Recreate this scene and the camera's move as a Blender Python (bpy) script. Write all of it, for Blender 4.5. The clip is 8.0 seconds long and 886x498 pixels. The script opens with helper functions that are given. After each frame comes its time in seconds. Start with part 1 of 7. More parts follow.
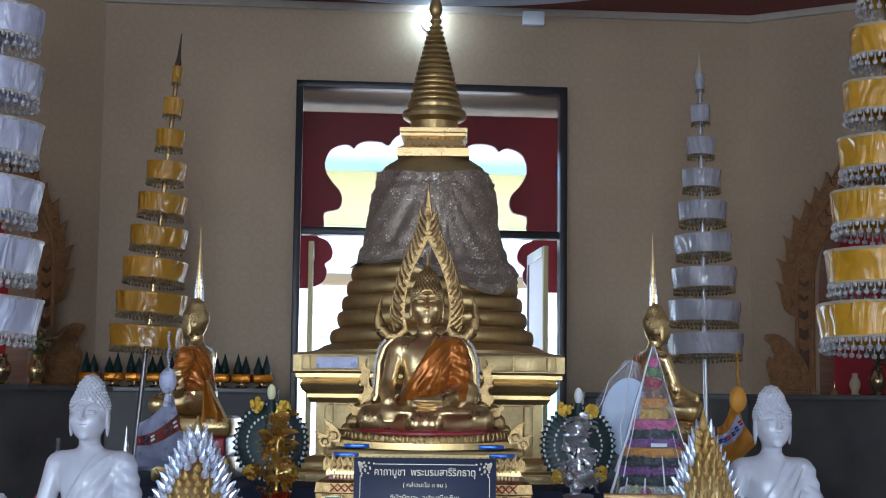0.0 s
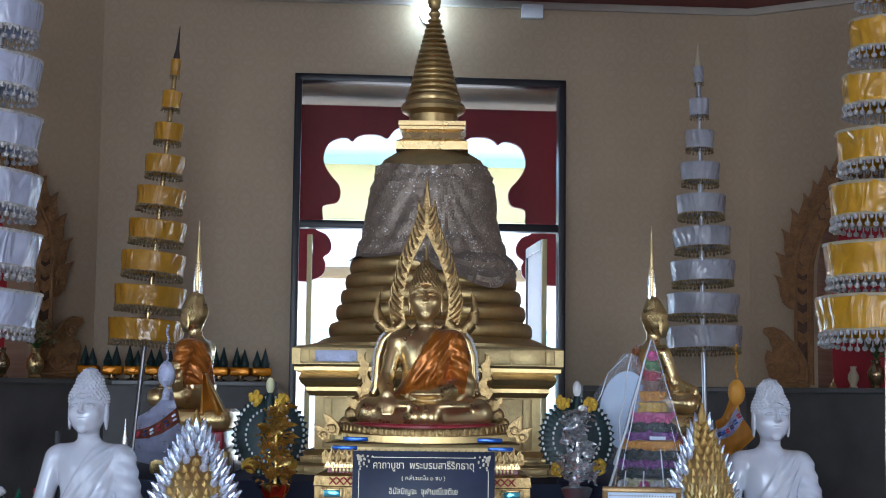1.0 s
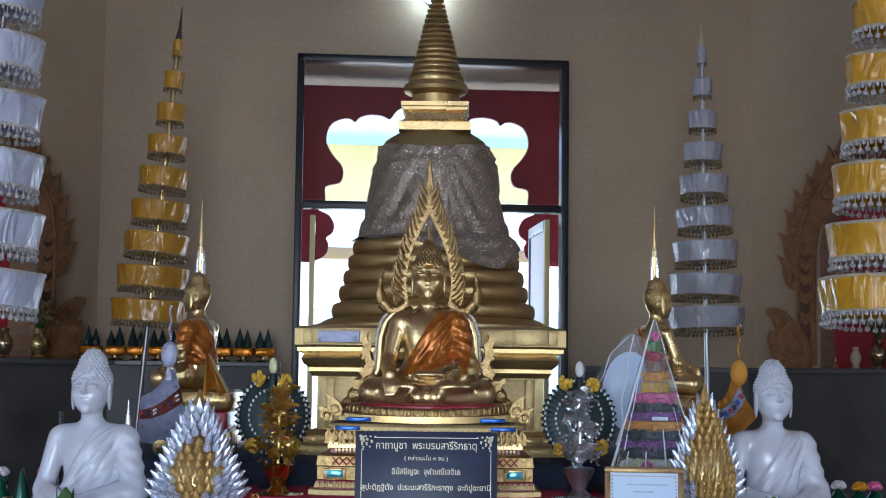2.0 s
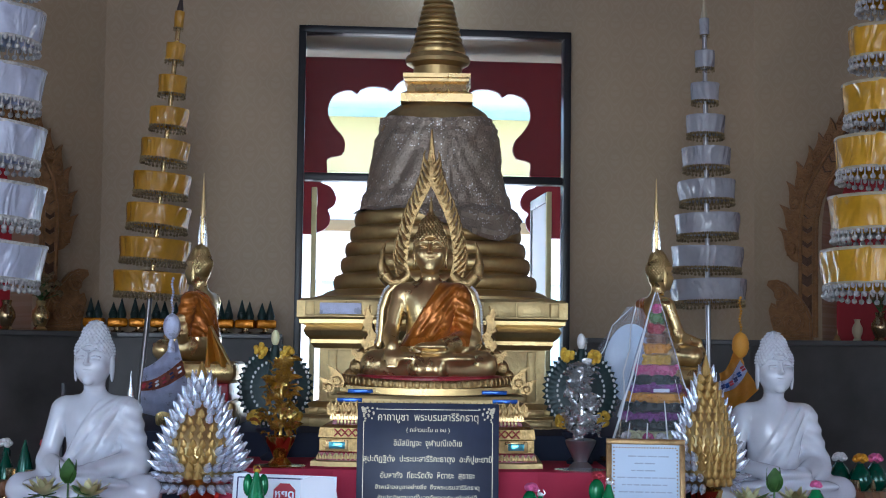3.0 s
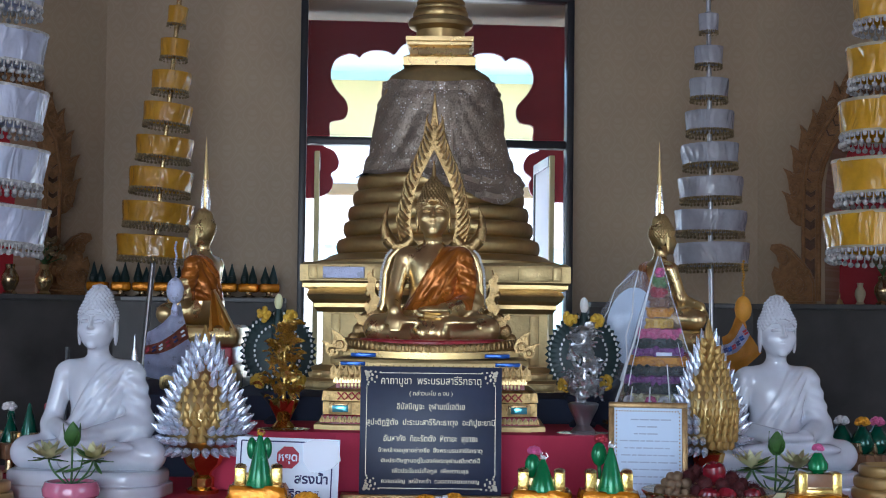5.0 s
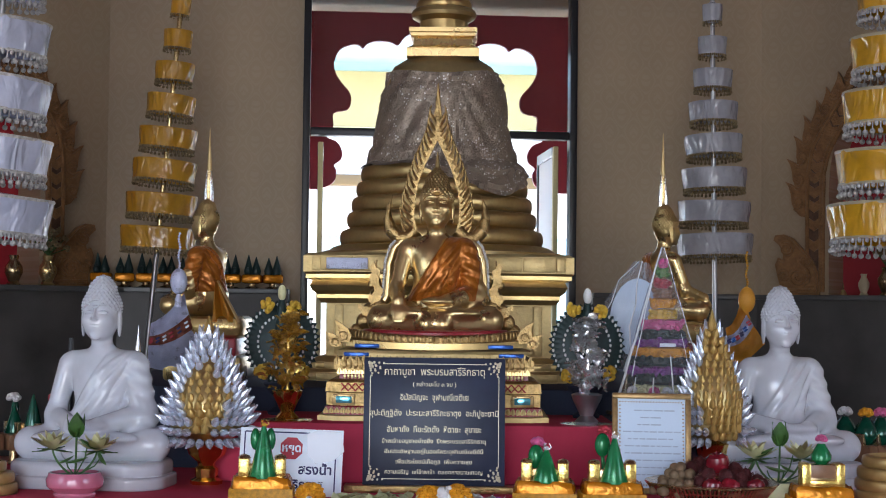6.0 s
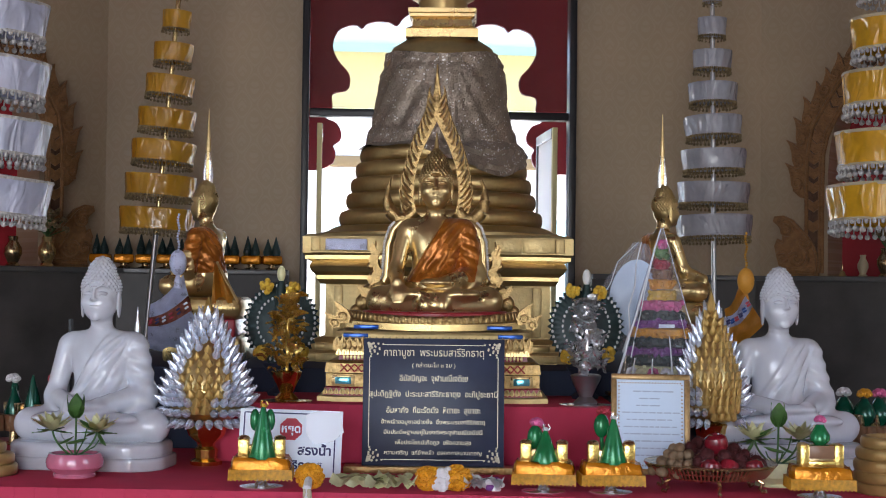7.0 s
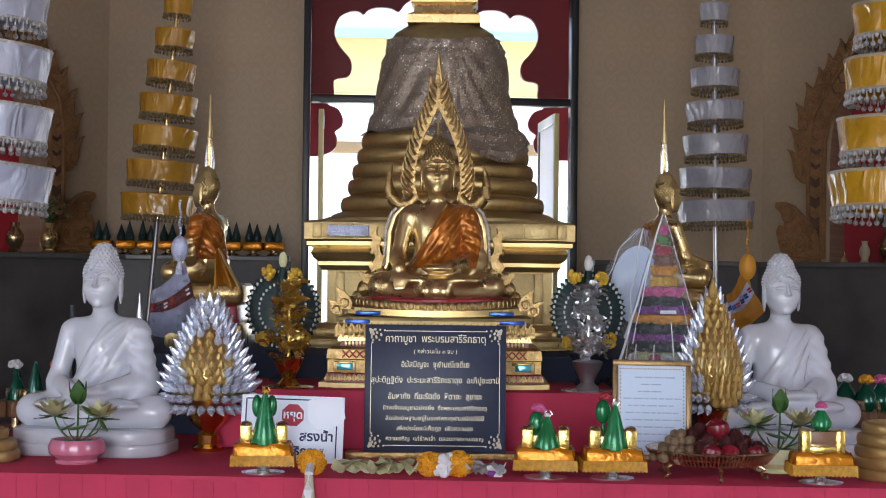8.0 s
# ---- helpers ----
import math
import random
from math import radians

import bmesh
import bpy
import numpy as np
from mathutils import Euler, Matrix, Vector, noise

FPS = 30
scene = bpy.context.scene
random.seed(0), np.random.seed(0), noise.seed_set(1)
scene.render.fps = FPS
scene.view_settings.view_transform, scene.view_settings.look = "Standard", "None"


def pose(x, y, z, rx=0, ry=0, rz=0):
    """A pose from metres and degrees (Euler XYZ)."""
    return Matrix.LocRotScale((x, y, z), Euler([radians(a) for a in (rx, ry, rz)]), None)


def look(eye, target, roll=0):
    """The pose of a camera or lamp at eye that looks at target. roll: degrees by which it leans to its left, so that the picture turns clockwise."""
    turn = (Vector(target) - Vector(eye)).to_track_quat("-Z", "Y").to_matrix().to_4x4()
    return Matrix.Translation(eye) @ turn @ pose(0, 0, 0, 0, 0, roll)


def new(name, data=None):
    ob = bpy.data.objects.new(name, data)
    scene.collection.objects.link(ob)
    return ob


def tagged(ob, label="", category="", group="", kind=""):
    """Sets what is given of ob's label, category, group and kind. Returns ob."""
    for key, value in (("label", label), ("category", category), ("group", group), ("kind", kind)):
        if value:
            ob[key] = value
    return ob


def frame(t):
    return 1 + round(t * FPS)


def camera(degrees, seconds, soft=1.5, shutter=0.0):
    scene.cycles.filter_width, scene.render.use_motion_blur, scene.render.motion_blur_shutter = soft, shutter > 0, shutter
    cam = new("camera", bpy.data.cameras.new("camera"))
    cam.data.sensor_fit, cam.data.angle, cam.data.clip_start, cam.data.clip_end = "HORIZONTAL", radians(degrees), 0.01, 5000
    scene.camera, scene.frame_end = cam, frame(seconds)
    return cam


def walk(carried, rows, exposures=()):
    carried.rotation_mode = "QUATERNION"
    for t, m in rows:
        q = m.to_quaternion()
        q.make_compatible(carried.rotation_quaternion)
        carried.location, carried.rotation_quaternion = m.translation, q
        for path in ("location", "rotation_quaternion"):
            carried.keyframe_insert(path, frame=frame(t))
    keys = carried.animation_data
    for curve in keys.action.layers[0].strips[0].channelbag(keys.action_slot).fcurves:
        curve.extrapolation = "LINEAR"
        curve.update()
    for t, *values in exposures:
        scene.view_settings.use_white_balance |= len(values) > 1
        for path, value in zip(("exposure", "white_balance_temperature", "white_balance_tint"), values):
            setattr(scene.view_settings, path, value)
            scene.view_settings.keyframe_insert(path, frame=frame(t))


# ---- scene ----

# ---- camera: a zoomed hand-held camera that stands still and tilts down ----
cam = camera(32.4, 8.0, soft=1.05)
EYE = (0.0, 0.0, 1.40)
ROWS = [
    (0.0, -0.340, 5.890, 0.670),
    (0.5, -0.372, 5.777, 0.671),
    (1.0, -0.392, 5.638, 0.660),
    (1.5, -0.352, 5.340, 0.665),
    (2.8, -0.248, 4.076, 0.683),
    (3.0, -0.241, 3.860, 0.690),
    (3.5, -0.177, 3.286, 0.690),
    (4.0, -0.175, 2.798, 0.682),
    (4.5, -0.190, 2.605, 0.683),
    (6.0, -0.019, 2.162, 0.673),
    (6.5, -0.043, 1.831, 0.660),
    (7.0, -0.056, 1.451, 0.670),
    (7.5, 0.039, 1.093, 0.669),
    (8.0, 0.000, 0.930, 0.655),
]


def aim(yaw, pitch, roll):
    """Turned left by yaw and up by pitch; roll turns the picture clockwise."""
    return pose(*EYE, 90 + pitch, 0, yaw) @ pose(0, 0, 0, 0, 0, roll)


walk(cam, [(t, aim(yaw, pitch, roll)) for t, yaw, pitch, roll in ROWS],
     exposures=[(0.0, 2.28, 5420, 11), (4.7, 2.25, 5400, 11), (5.8, 2.26, 6000, 14), (8.0, 2.33, 6280, 16)])

# ---- light: daylight through the entrance behind, the door behind the stupa, one bulb ----
world = bpy.data.worlds.new("world")
scene.world = world
world.use_nodes = True
wn = world.node_tree.nodes
sky = wn.new("ShaderNodeTexSky")
sky.sky_type, sky.sun_disc = "NISHITA", False
sky.sun_elevation, sky.sun_rotation = radians(58), radians(150)
wn["Background"].inputs["Strength"].default_value = 0.15
world.node_tree.links.new(sky.outputs[0], wn["Background"].inputs["Color"])


def lamp(name, kind, m, energy, color, size=(1, 1)):
    data = bpy.data.lights.new(name, kind)
    data.energy, data.color = energy, color
    if kind == "AREA":
        data.shape, data.size, data.size_y = "RECTANGLE", size[0], size[1]
    ob = new(name, data)
    ob.matrix_world = m
    return ob


sun = lamp("sun", "SUN", look((3.4, -2.0, 7.0), (0, 0, 0)), 5.0, (1.0, 0.95, 0.88))
sun.data.angle = radians(0.5)
# the entrance's daylight, in the opening of the rear wall
lamp("entrance_light", "AREA", look((-1.1, -5.9, 1.9), (-0.2, 5.0, 1.3)), 62, (0.90, 0.95, 1.0), (4.4, 3.2))
# added fill lamps, at openings put into the unseen side walls
lamp("side_light_left", "AREA", look((-4.55, 1.2, 2.0), (0.0, 5.0, 1.4)), 6, (0.84, 0.92, 1.0), (2.0, 2.2))
lamp("side_light_right", "AREA", look((4.55, 1.2, 2.0), (0.0, 5.0, 1.4)), 2, (0.92, 0.96, 1.0), (2.0, 2.2))


# ---- materials ----
def material(name, color, rough=0.5, metal=0.0, vary=0.12, scale=6.0, fine=60.0, bump=0.15, depth=0.002,
             coat=0.0, sheen=0.0, alpha=1.0, ior=1.45, subsurface=0.0, rough_vary=0.12, spec=0.5, tint=None):
    """A surface with two scales of variation in colour and gloss, and a fine relief."""
    m = bpy.data.materials.new(name)
    m.use_nodes = True
    t, b = m.node_tree, m.node_tree.nodes["Principled BSDF"]
    n, l = t.nodes, t.links
    co = n.new("ShaderNodeTexCoord")
    big, small = n.new("ShaderNodeTexNoise"), n.new("ShaderNodeTexNoise")
    for tex, s in ((big, scale), (small, fine)):
        tex.inputs["Scale"].default_value, tex.inputs["Detail"].default_value = s, 5.0
        l.new(co.outputs["Object"], tex.inputs["Vector"])
    mix = n.new("ShaderNodeMix")
    mix.data_type = "RGBA"
    dark = tint or [c * (1 - 2.2 * vary) for c in color]
    lite = [min(1.0, c * (1 + 1.4 * vary)) for c in color]
    mix.inputs["A"].default_value, mix.inputs["B"].default_value = (*dark, 1), (*lite, 1)
    both = n.new("ShaderNodeMath")
    both.operation = "MULTIPLY_ADD"
    l.new(small.outputs["Fac"], both.inputs[0])
    both.inputs[1].default_value = 0.45
    half = n.new("ShaderNodeMath")
    half.operation = "MULTIPLY_ADD"
    l.new(big.outputs["Fac"], half.inputs[0])
    half.inputs[1].default_value, half.inputs[2].default_value = 1.2, -0.33
    l.new(half.outputs[0], both.inputs[2])
    l.new(both.outputs[0], mix.inputs["Factor"])
    l.new(mix.outputs["Result"], b.inputs["Base Color"])
    r = n.new("ShaderNodeMapRange")
    r.inputs["To Min"].default_value, r.inputs["To Max"].default_value = max(0.02, rough - rough_vary), min(1, rough + rough_vary)
    l.new(big.outputs["Fac"], r.inputs["Value"])
    l.new(r.outputs[0], b.inputs["Roughness"])
    bm_ = n.new("ShaderNodeBump")
    bm_.inputs["Strength"].default_value, bm_.inputs["Distance"].default_value = bump, depth
    l.new(small.outputs["Fac"], bm_.inputs["Height"])
    l.new(bm_.outputs[0], b.inputs["Normal"])
    for key, value in (("Metallic", metal), ("Coat Weight", coat), ("Sheen Weight", sheen), ("Alpha", alpha), ("IOR", ior),
                       ("Subsurface Weight", subsurface), ("Specular IOR Level", spec)):
        b.inputs[key].default_value = value
    b.inputs["Coat Roughness"].default_value = 0.08
    if subsurface:
        b.inputs["Subsurface Radius"].default_value = (0.02, 0.018, 0.015)
    return m


def wallpaper():
    """Beige damask paper: an ogee lattice with a leaf in each cell, a little glossier than its ground."""
    m = material("damask_wallpaper", (0.425, 0.318, 0.205), 0.6, vary=0.09, scale=1.3, fine=300, bump=0.05)
    t, b = m.node_tree, m.node_tree.nodes["Principled BSDF"]
    n, l = t.nodes, t.links

    def op(kind, a, c=None):
        q = n.new("ShaderNodeMath")
        q.operation = kind
        for i, v in enumerate((a, c)):
            if v is None:
                continue
            if isinstance(v, (int, float)):
                q.inputs[i].default_value = v
            else:
                l.new(v, q.inputs[i])
        return q.outputs[0]
    co, sep = n.new("ShaderNodeTexCoord"), n.new("ShaderNodeSeparateXYZ")
    l.new(co.outputs["Object"], sep.inputs[0])
    x, z = sep.outputs["X"], sep.outputs["Z"]
    cx, cz = op("COSINE", op("MULTIPLY", x, 2 * math.pi / 0.145)), op("COSINE", op("MULTIPLY", z, 2 * math.pi / 0.205))
    s = op("ADD", cx, cz)
    line = op("LESS_THAN", op("ABSOLUTE", op("SUBTRACT", op("ABSOLUTE", s), 0.30)), 0.17)
    leaf = op("GREATER_THAN", op("ABSOLUTE", s), 1.35)
    vein = op("GREATER_THAN", op("COSINE", op("ADD", op("MULTIPLY", z, 150.0), op("MULTIPLY", op("ABSOLUTE", op("SINE", op("MULTIPLY", x, math.pi / 0.145))), 9.0))), -0.5)
    fac = op("MAXIMUM", line, op("MULTIPLY", leaf, vein))
    old = b.inputs["Base Color"].links[0].from_socket
    mix = n.new("ShaderNodeMix")
    mix.data_type = "RGBA"
    l.new(op("MULTIPLY", fac, 0.12), mix.inputs["Factor"])
    l.new(old, mix.inputs["A"])
    mix.inputs["B"].default_value = (0.52, 0.43, 0.32, 1)
    l.new(mix.outputs["Result"], b.inputs["Base Color"])
    l.new(op("SUBTRACT", 0.62, op("MULTIPLY", fac, 0.2)), b.inputs["Roughness"])
    return m


def glowing(name, color, strength):
    m = bpy.data.materials.new(name)
    m.use_nodes = True
    b = m.node_tree.nodes["Principled BSDF"]
    b.inputs["Emission Color"].default_value, b.inputs["Emission Strength"].default_value = (*color, 1), strength
    return m


def clear(name, color=(1, 1, 1), rough=0.02, amount=0.85, body=1.0):
    """Thin clear sheet: mostly see-through, with a gloss."""
    m = bpy.data.materials.new(name)
    m.use_nodes = True
    t = m.node_tree
    n, l = t.nodes, t.links
    b = n["Principled BSDF"]
    b.inputs["Base Color"].default_value = (*[c * body for c in color], 1)
    b.inputs["Roughness"].default_value = rough
    b.inputs["Specular IOR Level"].default_value = 0.8
    see, mix = n.new("ShaderNodeBsdfTransparent"), n.new("ShaderNodeMixShader")
    see.inputs["Color"].default_value = (*color, 1)
    mix.inputs["Fac"].default_value = amount
    l.new(b.outputs[0], mix.inputs[1])
    l.new(see.outputs[0], mix.inputs[2])
    l.new(mix.outputs[0], n["Material Output"].inputs["Surface"])
    return m


def frosted():
    """White frosted glass that daylight shines through."""
    m = clear("frosted_door_glass", (0.95, 0.96, 0.98), 0.4, 0.75)
    n, l = m.node_tree.nodes, m.node_tree.links
    through_light = n.new("ShaderNodeBsdfTranslucent")
    through_light.inputs["Color"].default_value = (0.92, 0.94, 0.97, 1)
    mix = n["Mix Shader"]
    l.new(through_light.outputs[0], mix.inputs[2])
    return m


def sequins():
    """Taupe sequin cloth: small facets tilted a little, and a few with sparkle painted in."""
    m = material("silver_sequin_cloth", (0.34, 0.275, 0.215), 0.40, 0.45, vary=0.2, scale=9, fine=160, bump=0.1)
    t, b = m.node_tree, m.node_tree.nodes["Principled BSDF"]
    n, l = t.nodes, t.links
    co, vor, pick = n.new("ShaderNodeTexCoord"), n.new("ShaderNodeTexVoronoi"), n.new("ShaderNodeTexVoronoi")
    vor.inputs["Scale"].default_value, pick.inputs["Scale"].default_value = 210.0, 115.0
    for v in (vor, pick):
        l.new(co.outputs["Object"], v.inputs["Vector"])
    geo, sub, mul, add, nor = (n.new("ShaderNodeNewGeometry"), n.new("ShaderNodeVectorMath"), n.new("ShaderNodeVectorMath"),
                               n.new("ShaderNodeVectorMath"), n.new("ShaderNodeVectorMath"))
    sub.operation, mul.operation, add.operation, nor.operation = "SUBTRACT", "SCALE", "ADD", "NORMALIZE"
    l.new(vor.outputs["Color"], sub.inputs[0])
    sub.inputs[1].default_value = (0.5, 0.5, 0.5)
    l.new(sub.outputs[0], mul.inputs[0])
    mul.inputs["Scale"].default_value = 0.55
    l.new(geo.outputs["Normal"], add.inputs[0])
    l.new(mul.outputs[0], add.inputs[1])
    l.new(add.outputs[0], nor.inputs[0])
    l.new(nor.outputs[0], b.inputs["Normal"])
    # sparkle put into the colour: one cell in twelve near-white, more in noise patches
    sep, patch, lim, near, rare, both = (n.new("ShaderNodeSeparateColor"), n.new("ShaderNodeTexNoise"), n.new("ShaderNodeMapRange"),
                                         n.new("ShaderNodeMath"), n.new("ShaderNodeMath"), n.new("ShaderNodeMath"))
    l.new(pick.outputs["Color"], sep.inputs[0])
    patch.inputs["Scale"].default_value = 9.0
    l.new(co.outputs["Object"], patch.inputs["Vector"])
    l.new(patch.outputs["Fac"], lim.inputs["Value"])
    lim.inputs["From Min"].default_value, lim.inputs["From Max"].default_value = 0.46, 0.66
    lim.inputs["To Min"].default_value, lim.inputs["To Max"].default_value = 0.99, 0.72
    rare.operation, near.operation, both.operation = "GREATER_THAN", "LESS_THAN", "MULTIPLY"
    l.new(sep.outputs[0], rare.inputs[0])
    l.new(lim.outputs[0], rare.inputs[1])
    l.new(pick.outputs["Distance"], near.inputs[0])
    near.inputs[1].default_value = 0.42
    l.new(rare.outputs[0], both.inputs[0])
    l.new(near.outputs[0], both.inputs[1])
    old = b.inputs["Base Color"].links[0].from_socket
    mix = n.new("ShaderNodeMix")
    mix.data_type = "RGBA"
    l.new(both.outputs[0], mix.inputs["Factor"])
    l.new(old, mix.inputs["A"])
    mix.inputs["B"].default_value = (0.9, 0.88, 0.84, 1)
    l.new(mix.outputs["Result"], b.inputs["Base Color"])
    return m


def wrapped_satin(name, color, vary=0.16):
    """Satin under clear film that is drawn into long upright creases."""
    m = material(name, color, 0.45, vary=vary, scale=9, fine=40, bump=0.2, depth=0.004, coat=0.9)
    t, b = m.node_tree, m.node_tree.nodes["Principled BSDF"]
    n, l = t.nodes, t.links
    co, mp, tex, bump = n.new("ShaderNodeTexCoord"), n.new("ShaderNodeMapping"), n.new("ShaderNodeTexNoise"), n.new("ShaderNodeBump")
    mp.inputs["Scale"].default_value = (9, 9, 4.5)
    l.new(co.outputs["Object"], mp.inputs["Vector"])
    l.new(mp.outputs[0], tex.inputs["Vector"])
    tex.inputs["Scale"].default_value, tex.inputs["Detail"].default_value, tex.inputs["Distortion"].default_value = 1.0, 1.6, 1.4
    bump.inputs["Strength"].default_value, bump.inputs["Distance"].default_value = 1.0, 0.05
    l.new(tex.outputs["Fac"], bump.inputs["Height"])
    l.new(bump.outputs[0], b.inputs["Coat Normal"])
    soft = n.new("ShaderNodeBump")
    soft.inputs["Strength"].default_value, soft.inputs["Distance"].default_value = 0.6, 0.03
    l.new(tex.outputs["Fac"], soft.inputs["Height"])
    l.new(soft.outputs[0], b.inputs["Normal"])
    b.inputs["Coat Roughness"].default_value = 0.12
    return m


